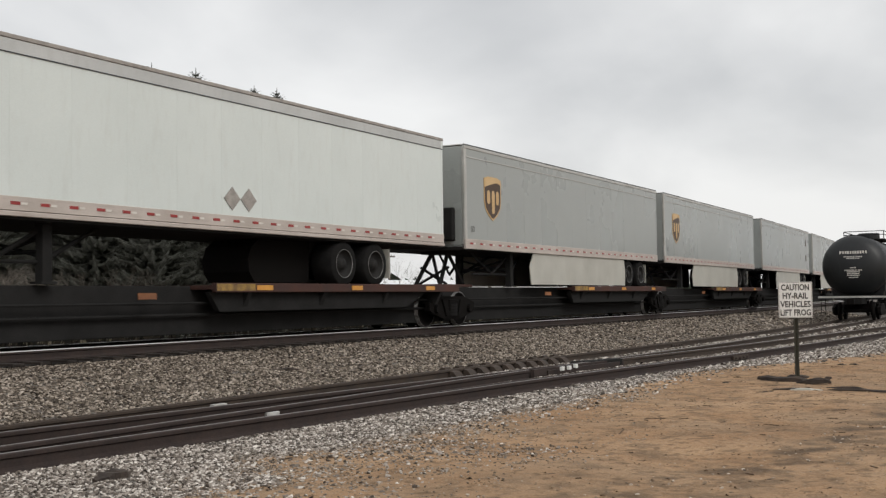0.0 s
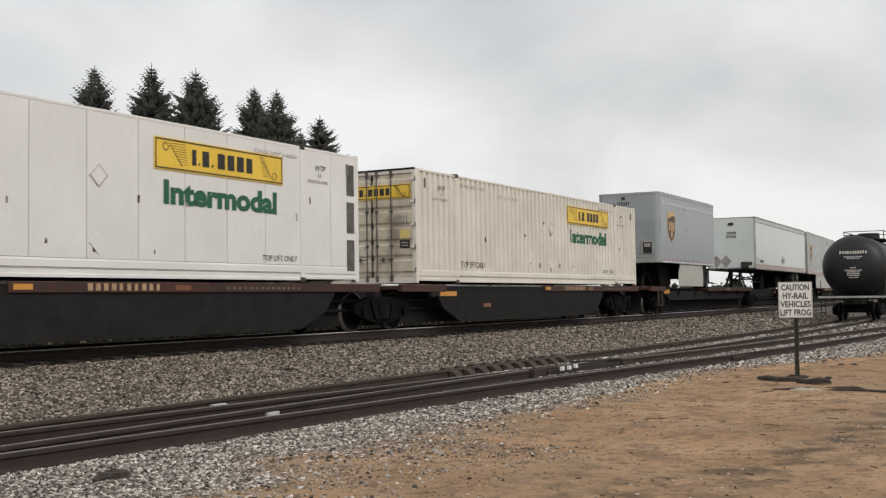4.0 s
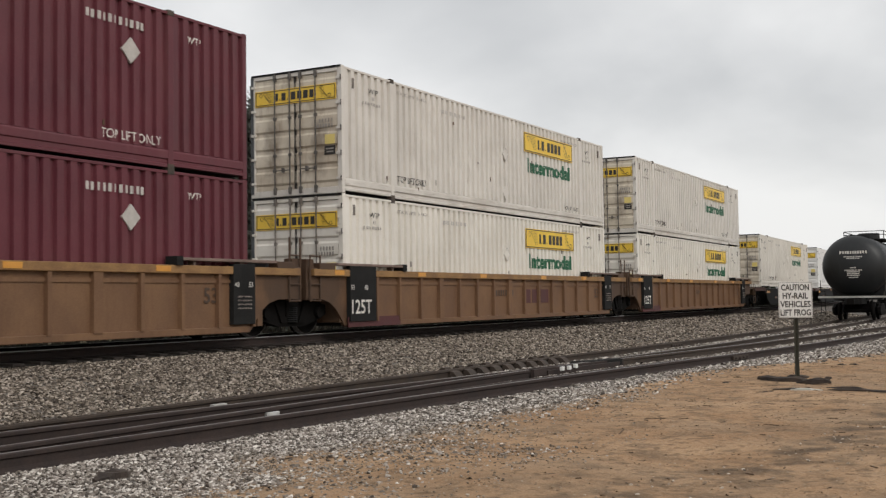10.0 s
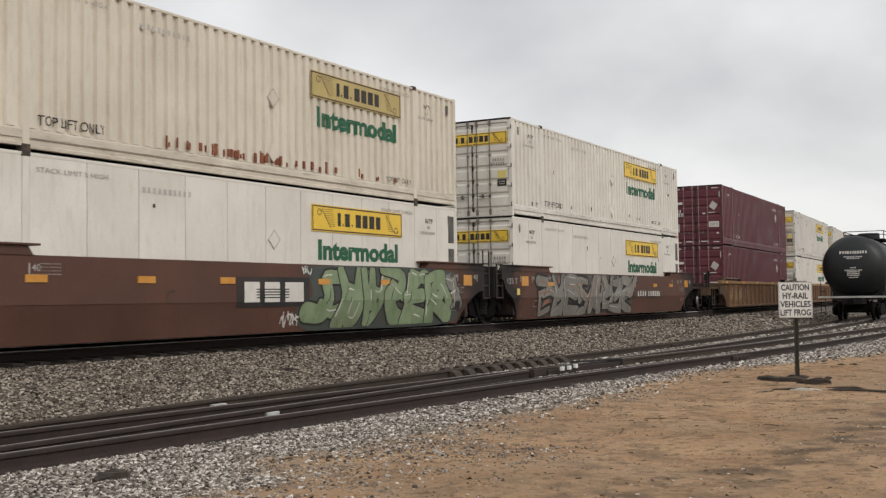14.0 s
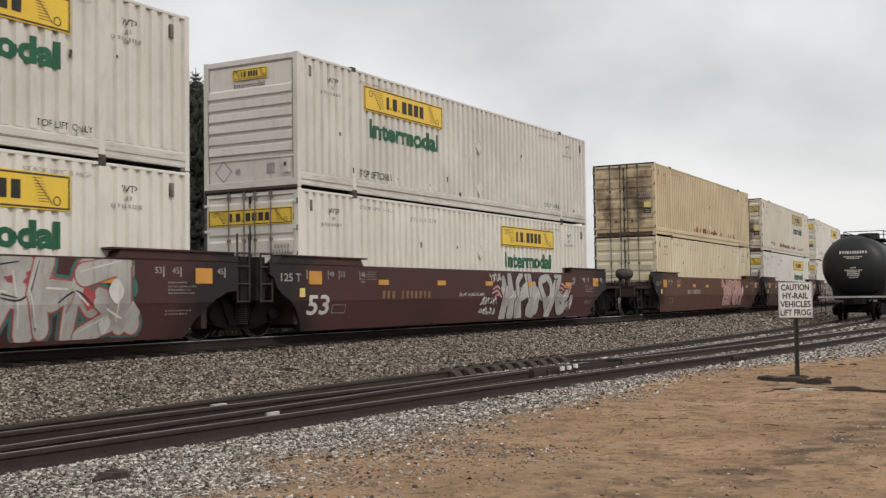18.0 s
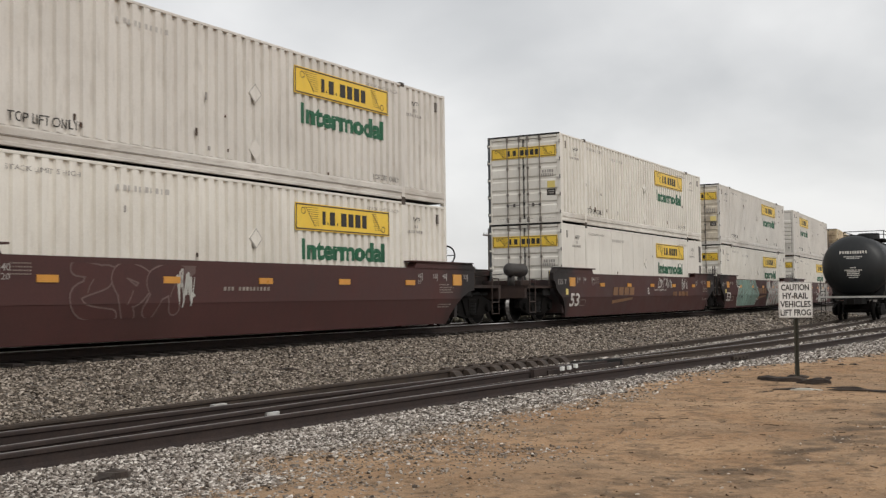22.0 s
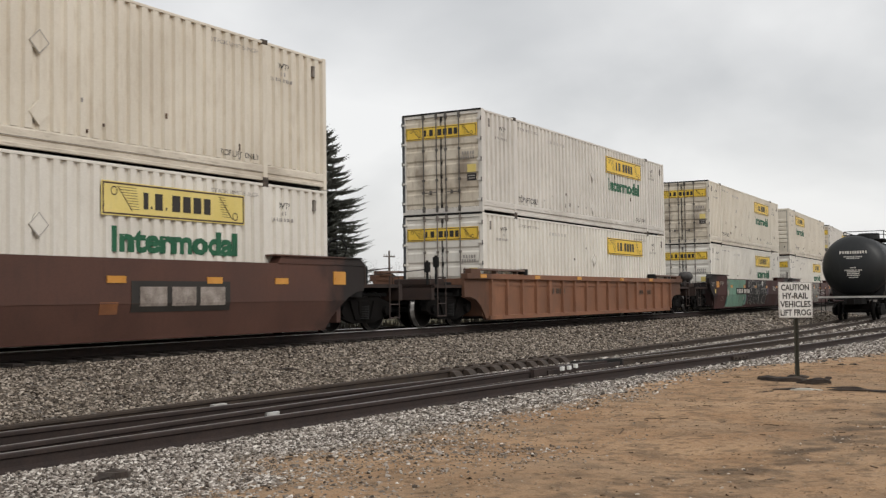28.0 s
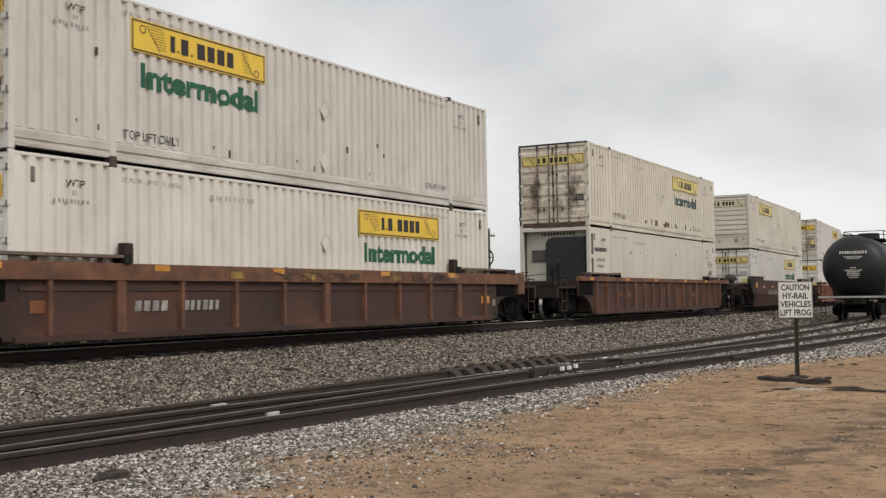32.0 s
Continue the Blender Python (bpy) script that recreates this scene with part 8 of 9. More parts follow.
def trailer(u, length, body, label, skirt=True, axles=2, zbot=2.08, ztop=4.92, style="plain", leg=True, slide=0.5):
    h, w = length / 2, 1.295
    t = thing("semi_trailer", label, "trailer", "trailers on the train")
    bm_ = M[body]
    for s in (-1, 1):
        def wall(s=s):
            return Geo().box(-h + 0.1, h - 0.1, *sorted((s * (w - 0.008), s * (w - 0.04))), zbot + 0.25, ztop - 0.1)
        sw = part("side_wall", wall(), bm_, t)
        n = round(length / 1.22)
        p_ = (length - 0.2) / n
        for i in range(n):
            part("sheet", cached(("trailer_sheet", round(p_, 3), s), lambda: Geo().box(0.0006, p_ - 0.0006, *sorted((s * w, s * (w - 0.02))), zbot + 0.27, ztop - 0.12), bm_), None, sw).matrix_basis = pose(-h + 0.1 + i * p_, 0, 0)
        part("bottom_rail", Geo().box(-h, h, *sorted((s * (w + 0.012), s * (w - 0.06))), zbot + (0.11 if style == "plain" else 0.0), zbot + (0.33 if style == "plain" else 0.27), 0.008), M["alloy_warm"] if style != "grey" else bm_, t)
        if style == "plain":
            part("rail_lip", Geo().box(-h, h, *sorted((s * (w + 0.030), s * (w - 0.06))), zbot + 0.02, zbot + 0.10, 0.012), M["alloy_warm"], t)
            part("top_band", Geo().box(-h, h, *sorted((s * (w + 0.006), s * (w - 0.05))), ztop - 0.28, ztop - 0.075, 0.004), M["trailer_top"], t)
            part("roof_seam", Geo().box(-h, h, *sorted((s * (w + 0.014), s * (w - 0.05))), ztop - 0.30, ztop - 0.283), M["post_edge"], t, "dark seam under the roof band")
            part("top_rail", Geo().box(-h, h, *sorted((s * (w + 0.022), s * (w - 0.06))), ztop - 0.07, ztop, 0.012), M["grey_ink"], t, "grey roof rail")
        elif style == "silver":
            part("top_rail", Geo().box(-h, h, *sorted((s * (w + 0.016), s * (w - 0.06))), ztop - 0.12, ztop - 0.03, 0.01), M["alloy"], t)
            part("roof_edge", Geo().box(-h, h, *sorted((s * (w + 0.010), s * (w - 0.06))), ztop - 0.028, ztop + 0.004, 0.008), M["post_edge"], t, "dark edge of the roof sheet")
            part("moulding", Geo().box(-h + 0.1, h - 0.1, *sorted((s * (w + 0.012), s * w)), ztop - 0.36, ztop - 0.33, 0.006), M["alloy"], t)
        else:
            part("top_rail", Geo().box(-h, h, *sorted((s * (w + 0.012), s * (w - 0.06))), ztop - 0.13, ztop, 0.01), bm_, t)
        for k in (-1, 1):
            part("corner_post", Geo().box(*sorted((k * h, k * (h - 0.13))), *sorted((s * (w + 0.008), s * (w - 0.13))), zbot + 0.1, ztop - 0.05, 0.03), M["alloy"] if k < 0 and style != "grey" else bm_, t)
        if style == "grey":
            part("upper_moulding", Geo().box(-h + 0.1, h - 0.05, *sorted((s * (w + 0.018), s * w)), ztop - 0.47, ztop - 0.425, 0.008), M["alloy_pale"], t)
            part("upper_moulding", Geo().box(-h + 0.1, h - 0.05, *sorted((s * (w + 0.018), s * w)), ztop - 0.40, ztop - 0.365, 0.006), M["alloy_pale"], t)
            part("lower_trim", Geo().box(-h + 0.1, h - 0.05, *sorted((s * (w + 0.018), s * w)), zbot + 0.0, zbot + 0.06, 0.008), M["alloy_pale"], t)
            for i in range(14):
                part("roof_clip", cached(("roof_clip", s), lambda: Geo().box(0, 0.18, *sorted((s * (w + 0.016), s * w)), ztop - 0.035, ztop + 0.012), M["ink"]), None, t).matrix_basis = pose(-h + 0.3 + i * (length - 0.6) / 14, 0, 0)
    part("roof", Geo().box(-h, h, -w + 0.02, w - 0.02, ztop - 0.03, ztop + 0.005, 0.01), M["alloy"], t)
    part("floor_frame", Geo().box(-h, h, -w + 0.05, w - 0.05, zbot - 0.02, zbot + 0.12), M["dark"], t)
    part("nose_wall", Geo().box(-h, -h + 0.05, -w + 0.06, w - 0.06, zbot + 0.05, ztop - 0.05, 0.01), bm_, t)
    for s in (-1, 1):
        part("rear_door", Geo().box(h - 0.05, h, *sorted((s * 0.01, s * (w - 0.06))), zbot + 0.1, ztop - 0.1, 0.008), bm_, t)
    # reflective tape along the bottom rail
    n = int(length / 0.585)
    tz = zbot + (0.075 if style == "plain" else 0.0) - (0.02 if style == "grey" else 0.0)
    for i in range(n):
        g = cached(("tape", style == "grey"), lambda: Geo().box(0, 0.18, -w - 0.019, -w - 0.012, 0.125, 0.175), M["red"])
        part("red_tape", g, None, t).matrix_basis = pose(-h + 0.25 + i * (length - 0.5) / n, 0, tz)
        part("white_tape", cached("white_tape", lambda: Geo().box(0, 0.12, -w - 0.018, -w - 0.012, 0.13, 0.168), M["white_ink"]), None, t).matrix_basis = pose(-h + 0.45 + i * (length - 0.5) / n, 0, tz)
    r = 0.50
    ax = [h - 1.3 - slide, h - 2.6 - slide][:axles]
    for x in ax:
        tyre_pair(t, x, 1.06 + r, r)
    part("suspension", Geo().box(min(ax) - 0.9, max(ax) + 0.5, -0.55, 0.55, 1.62, zbot, 0.03), M["dark"], t)
    for s in (-1, 1):
        part("mud_flap", Geo().box(max(ax) + 0.62, max(ax) + 0.64, *sorted((s * 0.62, s * 1.2)), 1.25, 1.95), M["skirt"] if axles == 2 else M["rubber"], t)
    # landing gear and the hitch stand below the nose
    if leg:
        gx = -h + 3.6
        gear = part("landing_gear", Geo().tube((gx, -0.85, 1.6), (gx, 0.85, 1.6), 0.04, 6), M["dark"], t)
        for s in (-1, 1):
            part("leg", Geo().box(gx - 0.10, gx + 0.10, s * 0.85 - 0.09, s * 0.85 + 0.09, 1.10, zbot, 0.01), M["dark"], gear)
            part("foot", Geo().box(gx - 0.16, gx + 0.16, s * 0.85 - 0.14, s * 0.85 + 0.14, 1.07, 1.11), M["dark"], gear)
            for p0, p1, rad in (((gx, s * 0.85, 1.45), (gx + 1.5, s * 0.5, zbot), 0.04), ((gx - 1.9, s * 0.5, zbot), (gx - 0.9, s * 0.7, 1.45), 0.04), ((gx - 0.9, s * 0.7, 1.45), (gx, s * 0.8, zbot - 0.1), 0.04), ((gx, s * 0.85, 1.5), (gx, -s * 0.85, 1.9), 0.03)):
                part("brace", Geo().tube(p0, p1, rad, 6), M["dark"], gear)
        part("tie_bar", Geo().tube((gx - 2.1, -0.7, 1.43), (gx, -0.8, 1.43), 0.035, 6), M["dark"], gear)
    if axles == 2:
        sl = Geo()
        f = min(ax) - 2.65
        sl.prism([(f + 0.42, zbot), (f + 0.12, 1.88), (f, 1.62), (f + 0.04, 1.36), (f + 0.22, 1.14), (min(ax) - 0.55, 1.14), (min(ax) - 0.5, zbot)], "y", -0.62, 0.62)
        part("slider_frame", sl, M["truck"], t)
    else:
        part("gear_housing", Geo().prism([(-h + 1.0, zbot), (-h + 1.25, 1.75), (-h + 1.5, 1.10), (-h + 2.75, 1.10), (-h + 2.9, zbot)], "y", -0.75, 0.75), M["truck"], t)
    if skirt:
        a, b = (-h + 4.2, h - 3.6) if length > 10 else (-h + 2.45, h - 1.82)
        for s in (-1, 1):
            part("side_skirt", Geo().prism([(a + 0.12, 1.13), (b - 0.06, 1.13), (b, 1.62), (b - 0.12, zbot), (a + 0.28, zbot), (a, 1.62)], "y", *sorted((s * 1.25, s * 1.22))), M["skirt"], t, "pale side skirt panel")
    MOVING.append((t, u, 0.0))
    hs = thing("trailer_hitch", "dark raised hitch stand on the car deck", "hitch", "hitches on the spine cars")
    g = Geo()
    for s in (-1, 1):
        g.tube((-0.75, s * 0.4, 1.06), (0.0, s * 0.25, zbot - 0.04), 0.06, 8).tube((0.7, s * 0.4, 1.06), (0.0, s * 0.25, zbot - 0.04), 0.05, 8)
    part("strut_frame", g, M["dark"], hs)
    part("plate", Geo().box(-0.35, 0.35, -0.42, 0.42, zbot - 0.10, zbot - 0.03, 0.02), M["dark"], hs)
    part("foot", Geo().box(-1.1, 1.0, -0.5, 0.5, 1.06, 1.14, 0.02), M["deck_red"], hs)
    part("cross_strut", Geo().tube((-0.45, -0.45, 1.14), (-0.3, 0.45, 1.62), 0.04, 6).tube((-0.45, 0.45, 1.14), (-0.3, -0.45, 1.62), 0.04, 6), M["dark"], hs)
    MOVING.append((hs, u - h + 0.9, 0.0))
    return t


def shield(t, x, z, h, w=0.95):
    """Brown and gold shield emblem without letters."""
    y = -1.295 - 0.008

    def outline(s, top=1.0):
        pts = [(-0.5, top - 0.05), (-0.25, top), (0.25, top), (0.5, top - 0.05), (0.5, 0.42), (0.44, 0.24), (0.28, 0.10), (0.1, 0.0), (0, -0.04), (-0.1, 0.0), (-0.28, 0.10), (-0.44, 0.24), (-0.5, 0.42)]
        return [(x + px * w * s, z + (0.5 + (pz - 0.5) * s) * h) for px, pz in pts]
    em = part("emblem", Geo().prism(outline(1.0), "y", y - 0.004, y + 0.006), M["gold"], t, "brown and gold shield emblem")
    part("field", Geo().prism(outline(0.91, 0.92), "y", y - 0.008, y - 0.003), M["ink_brown"], em)
    part("crest", patch([(x - 0.46 * w, z + 0.74 * h)] + [(x + (-0.46 + 0.092 * i) * w, z + (0.74 + 0.14 * math.sin(i / 10 * 1.6)) * h) for i in range(1, 11)] + [(x + 0.46 * w, z + 0.95 * h), (x + 0.25 * w, z + 0.98 * h), (x - 0.25 * w, z + 0.98 * h), (x - 0.46 * w, z + 0.95 * h)], y - 0.0095), M["gold_pale"], em)
    for dx, lo in ((-0.25, 0.42), (0.02, 0.20), (0.27, 0.42)):
        part("letter_block", fat_stroke([(x + dx * w, z + lo * h), (x + dx * w, z + (lo + 0.60) / 2 * h), (x + dx * w, z + 0.60 * h)], 0.085 * w, 0.085 * w, y - 0.012), M["gold_pale"], em)


t1 = trailer(17.0, 16.15, "trailer_white", "white dry van trailer with two grey diamond placards", skirt=False, slide=1.85)
rd = random.Random(6)
for x in (-0.32, 0.18):
    part("diamond_placard", Geo().prism([(x - 0.24, 2.74), (x, 2.51), (x + 0.24, 2.74), (x, 2.97)], "y", -1.312, -1.30), M["grey_ink"], t1, "grey diamond placard")
for y0 in (0.30, 0.82):
    part("diamond_placard", Geo().prism([(y0 - 0.3, 2.55), (y0, 2.2), (y0 + 0.3, 2.55), (y0, 2.9)], "x", -8.095, -8.075), M["grey_ink"], t1, "grey diamond placard")
for z in (4.0, 3.8):
    bars(t1, -8.082, -0.25, z, 0.55, 0.15, 5, M["ink"], rd, axis="y")
part("marker_lamp_box", Geo().box(-8.12, -8.07, -0.14, 0.14, 4.5, 4.64, 0.01), M["ink"], t1)
part("air_coupling", Geo().box(-8.16, -8.07, -0.9, -0.5, 2.15, 2.5, 0.03), M["ink"], t1)
part("round_socket", Geo().tube((-8.12, -1.0, 2.4), (-8.06, -1.0, 2.4), 0.10, 14), M["ink"], t1)
write(t1, "53", -7.75, -1.312, 2.5, 0.2, M["ink"])
bars(t1, -7.1, -1.310, 2.48, 1.1, 0.14, 9, M["ink"], rd)
for u, lab in ((34.32, "silver-grey van trailer with a brown and gold shield emblem"), (51.42, "silver-grey van trailer with a brown and gold shield emblem")):
    t = trailer(u, 16.15, "trailer_silver", lab, style="silver")
    shield(t, -6.42, 2.96, 1.19, 1.06)
    part("nose_gear", Geo().box(-8.25, -8.07, -1.0, 0.4, 2.3, 3.2, 0.04), M["dark"], t)
    write(t, "53", -7.75, -1.312, 2.55, 0.16, M["ink"])
t = trailer(69.7, 16.15, "trailer_silver", "silver-grey van trailer with small brown emblems", style="silver")
part("emblem", Geo().box(6.6, 6.9, -1.312, -1.30, 3.9, 4.3).box(6.6, 6.9, -1.312, -1.30, 2.9, 3.3), M["ink_brown"], t)
t = trailer(87.7, 16.15, "trailer_silver", "plain silver-grey van trailer far down the train", style="silver")
p5 = trailer(-3.9, 8.1, "trailer_grey", "short grey pup trailer with a brown and gold shield emblem", axles=1, style="grey", leg=False, slide=0.0)
shield(p5, -2.68, 2.97, 1.22, 1.08)
nose = [(-4.05, 1.30), (-4.05, -1.30)]
for k in range(7):
    a_ = math.pi / 2 * k / 6
    nose.append((-4.05 - 0.24 * math.sin(a_), -1.06 - 0.24 * math.cos(a_)))
for k in range(7):
    a_ = math.pi / 2 * k / 6
    nose.append((-4.05 - 0.24 * math.cos(a_), 1.06 + 0.24 * math.sin(a_)))
NX = -4.29
part("nose_shell", Geo().prism(nose, "z", 2.30, 4.90), M["trailer_grey"], p5, "rounded grey nose")
part("nose_skirt", Geo().prism([(px * 1.002, py * 1.006) for px, py in nose], "z", 2.08, 2.29), M["trailer_silver"], p5)
part("nose_rail", Geo().prism([(px * 1.003, py * 1.006) for px, py in nose], "z", 4.84, 4.93), M["trailer_silver"], p5)
part("nose_gear", Geo().box(NX - 0.03, NX + 0.02, -0.98, -0.60, 2.46, 2.90, 0.01), M["ink"], p5, "black connection box")
part("gear_frame", Geo().box(NX - 0.04, NX + 0.01, -1.02, -0.98, 2.42, 2.94).box(NX - 0.04, NX + 0.01, -0.60, -0.56, 2.42, 2.94).box(NX - 0.04, NX + 0.01, -1.02, -0.56, 2.90, 2.94), M["alloy"], p5)
part("gear_plug", Geo().box(NX - 0.05, NX - 0.02, -0.92, -0.66, 2.70, 2.86, 0.01), M["grey_ink"], p5)
part("service_box", Geo().box(NX - 0.03, NX + 0.02, 0.72, 1.02, 2.38, 2.92, 0.01), M["alloy"], p5, "pale service box")
part("service_plate", Geo().box(NX - 0.04, NX - 0.02, 0.74, 0.86, 2.46, 2.86, 0.01), M["rod"], p5)
for y_, z_ in ((0.0, 2.98), (-0.08, 2.98), (0.02, 2.70), (-0.3, 2.70), (0.04, 2.42), (-0.22, 2.42)):
    part("rivet_plate", cached("rivet_plate", lambda: Geo().box(-0.02, 0.0, -0.05, 0.05, -0.012, 0.012), M["grey_ink"]), None, p5).matrix_basis = pose(NX, y_, z_)
bars(p5, NX - 0.005, -0.05, 4.42, 0.55, 0.15, 6, M["ink"], rd, axis="y")
part("marker_lamp_box", Geo().box(NX - 0.05, NX + 0.01, 0.12, 0.26, 4.66, 4.76, 0.01), M["ink"], p5)
part("nose_seam", Geo().box(NX - 0.004, NX + 0.01, -0.30, -0.285, 2.4, 4.8), M["grey_ink"], p5)

# ---- single containers on the spine cars ----
container(-19.25, 1.14, "ivory", label="cream corrugated container with yellow and green markings on a spine car")
container(-37.97, 1.14, "clean", "plated", label="clean white container with yellow and green markings on a spine car")
container(-58.80, 1.14, "ivory", label="cream corrugated container with yellow and green markings on a spine car")

# ---- stack cars, front to rear ----
Z_LOW, Z_UP = 0.245, 0.245 + HGT + 0.012


def stack(u, low, up):
    return container(u, Z_LOW, **low), container(u, Z_UP, **up)


LBL = "corrugated container with yellow and green markings"


def box_(body="white", **kw):
    words = {"white": "white", "cream": "cream", "pale": "grey-white", "tan": "tan", "buff": "buff", "maroon": "maroon", "greenwhite": "greenish white"}[body]
    d = dict(body=body, label=f"{words} {LBL} in a stack car")
    d.update(kw)
    return d


def deco_tan(seed):
    def f(car, y):
        rs = random.Random(seed)
        if seed == 2:
            for x in (-7.6, -6.6, -5.6):
                scribble(car, x, 0.4, 0.5, 0.7, -1.45, int(x * 10) + 200, M["g_sand"], 2)
        else:
            part("black_panel", Geo().box(-8.17, -7.11, -1.552, -1.43, 0.26, 1.50, 0.01), M["dark"], car, "black stencil panel")
            write(car, "125T", -8.12, -1.556, 0.44, 0.32, M["white_ink"], width=0.80, bold=0.012)
            for xa, wd in ((-8.15, "53"), (-7.62, "48")):
                write(car, wd, xa, -1.556, 0.97, 0.11, M["white_ink"])
        part("black_panel", Geo().box(7.35, 8.0, -1.552, -1.43, 0.30, 1.46, 0.01), M["dark"], car, "black stencil panel")
        for xa, wd in ((7.38, "48"), (7.80, "53")):
            write(car, wd, xa, -1.556, 1.02, 0.10, M["white_ink"])
        for i in range(4):
            bars(car, 7.48, -1.554, 0.82 - i * 0.075, 0.42, 0.03, 9, M["faded_white"], rs)
        write(car, "53", 6.62, -1.456, 0.72, 0.30, M["ink_brown"], bold=0.015)
        bars(car, -0.8, -1.452, 0.80, 1.2, 0.16, 8, M["ink_brown"], rs, name="number_bar")
        if seed == 1:
            for a, b in ((1.0, 1.5), (1.62, 2.1), (2.25, 2.8)):
                part("letter_block", Geo().box(a, b, -1.450, -1.43, 0.58, 0.98), M["g_maroon"], car)
        if seed != 2:
            part("red_band", Geo().box(-8.2, -6.0, -1.506, -1.49, 0.14, 0.36), M["g_maroon"], car)
        if seed == 2:
            for x, k in ((-6.5, 0), (-5.5, 1), (-4.4, 2)):
                scribble(car, x, 0.45, 0.5, 0.75, -1.45, 30 + k, M["g_sand"], 2)
            part("pink_patch", patch(rounded([(-4.05, 0.88), (-3.82, 0.66), (-3.55, 0.84), (-3.6, 1.08), (-3.95, 1.06)]), -1.453), M["g_pink"], car)
            part("dark_patch", patch([(-4.75, 0.80), (-4.05, 0.78), (-4.02, 1.06), (-4.7, 1.10)], -1.4515), M["g_purple"], car)
    return f


well_car(-79.97, "ribbed", "well_tan", front="coupler", label="tan ribbed stack car carrying a white and a grey-white container", deco=deco_tan(0))
stack(-79.97, box_("white"), box_("pale"))
well_car(-99.47, "ribbed", "well_tan", label="tan ribbed stack car carrying a white and a grey-white container", deco=deco_tan(1))
stack(-99.47, box_("white"), box_("pale"))
well_car(-118.94, "ribbed", "well_tan", rear="coupler", label="tan ribbed stack car carrying two maroon containers", deco=deco_tan(2))
mr = dict(body="maroon", logo="", label="maroon corrugated container with white markings in a stack car")
stack(-118.94, dict(mr, lift=False), mr)


def deco_w4(car, y):
    graffiti(car, -6.9, 1.45, 0.16, 1.47, y, 14, M["g_stone"], M["g_black"], M["g_rust"], 8, "sharp", M["g_black"], M["g_silver"], [2, 6, 4, 2, 0, 6, 4, 2], 0.165, 0.04, M["g_dark_stone"])
    for x, zz, r in ((-6.2, 0.42, 0.26), (-5.1, 1.1, 0.30), (-3.6, 0.5, 0.2), (-2.2, 1.0, 0.2), (-0.4, 0.45, 0.22), (0.9, 0.9, 0.18)):
        part("colour_patch", patch(rounded([(x - r, zz - r * 0.5), (x + r * 0.5, zz - r * 0.9), (x + r, zz + 0.1), (x + r * 0.2, zz + r * 1.1), (x - r * 0.8, zz + r * 0.7)]), y - 0.0026), M["g_rust" if r > 0.21 else "g_mint_dark"], car)
    for x, k in ((-0.35, 81), (0.5, 82)):
        scribble(car, x, 1.30, 0.8, 0.13, y, k, M["g_white"], 6)
    scribble(car, 1.35, 1.10, 0.35, 0.34, y, 83, M["g_white"], 3)
    part("number_panel", Geo().box(1.7, 4.95, y - 0.005, y + 0.01, 0.66, 0.98), M["ink_brown"], car)
    rs = random.Random(4)
    bars(car, 2.1, y - 0.007, 0.73, 1.05, 0.19, 4, M["g_white"], rs, name="number_bar")
    bars(car, 3.3, y - 0.007, 0.73, 1.45, 0.19, 6, M["g_white"], rs, name="number_bar")
    small_stencils(car, y, 1, 4)


def deco_w5(car, y):
    part("number_panel", Geo().box(-1.2, 1.13, y - 0.005, y + 0.01, 0.62, 1.22), M["g_black"], car)
    for a, b in ((-0.98, -0.52), (-0.36, 0.12), (0.30, 0.92)):
        part("letter_block", Geo().box(a, b, y - 0.010, y, 0.72, 1.12), M["white_ink"], car)
    for i in range(4):
        part("dark_stripe", Geo().box(-0.62, 0.42, y - 0.013, y - 0.008, 0.80 + 0.055 * i, 0.822 + 0.055 * i), M["g_black"], car)
    write(car, "C", -3.1, y - 0.006, 0.72, 0.26, M["ink_brown"], bold=0.01)
    part("paint_haze", patch(rounded([(1.0, 0.3), (1.2, 0.12), (2.2, 0.10), (7.2, 0.10), (7.7, 0.5), (7.4, 1.1), (6.9, 1.47), (1.3, 1.47), (1.15, 1.2), (1.25, 0.9)]), y - 0.0010), M["g_teal_dark"], car, "dark teal spray paint")
    graffiti(car, 1.2, 6.95, 0.16, 1.47, y, 15, M["g_green"], M["g_black"], None, 6, "foot", M["g_teal_dark"], M["g_white"], [5, 0, 3, 2, 4, 6], 0.19, 0.05)
    graffiti(car, 6.85, 7.6, 0.45, 1.30, y - 0.012, 16, M["g_stone"], M["g_black"], None, 1, "sharp", None, M["g_white"], [4])
    scribble(car, 0.2, 0.18, 0.6, 0.36, y, 84, M["g_white"], 4)
    scribble(car, 0.85, 1.28, 0.35, 0.18, y, 85, M["g_white"], 3)
    write(car, "53", -7.7, y - 0.006, 0.50, 0.40, M["ink_brown"], bold=0.02)
    small_stencils(car, y, 1, 5)


def deco_w6(car, y):
    mark_bars(car, y, -4.6, 0.80, 2.0, 0.20, 10, M["faded_white"], 6)
    graffiti(car, 1.3, 5.0, 0.26, 1.46, y, 16, M["g_pink"], M["g_white"], M["g_grey"], 4, "sharp", None, None, [6, 2, 4, 0], 0.15, 0.03)
    scribble(car, 5.2, 0.4, 2.2, 0.8, y, 60, M["g_black"], 4)
    small_stencils(car, y, 1, 6)


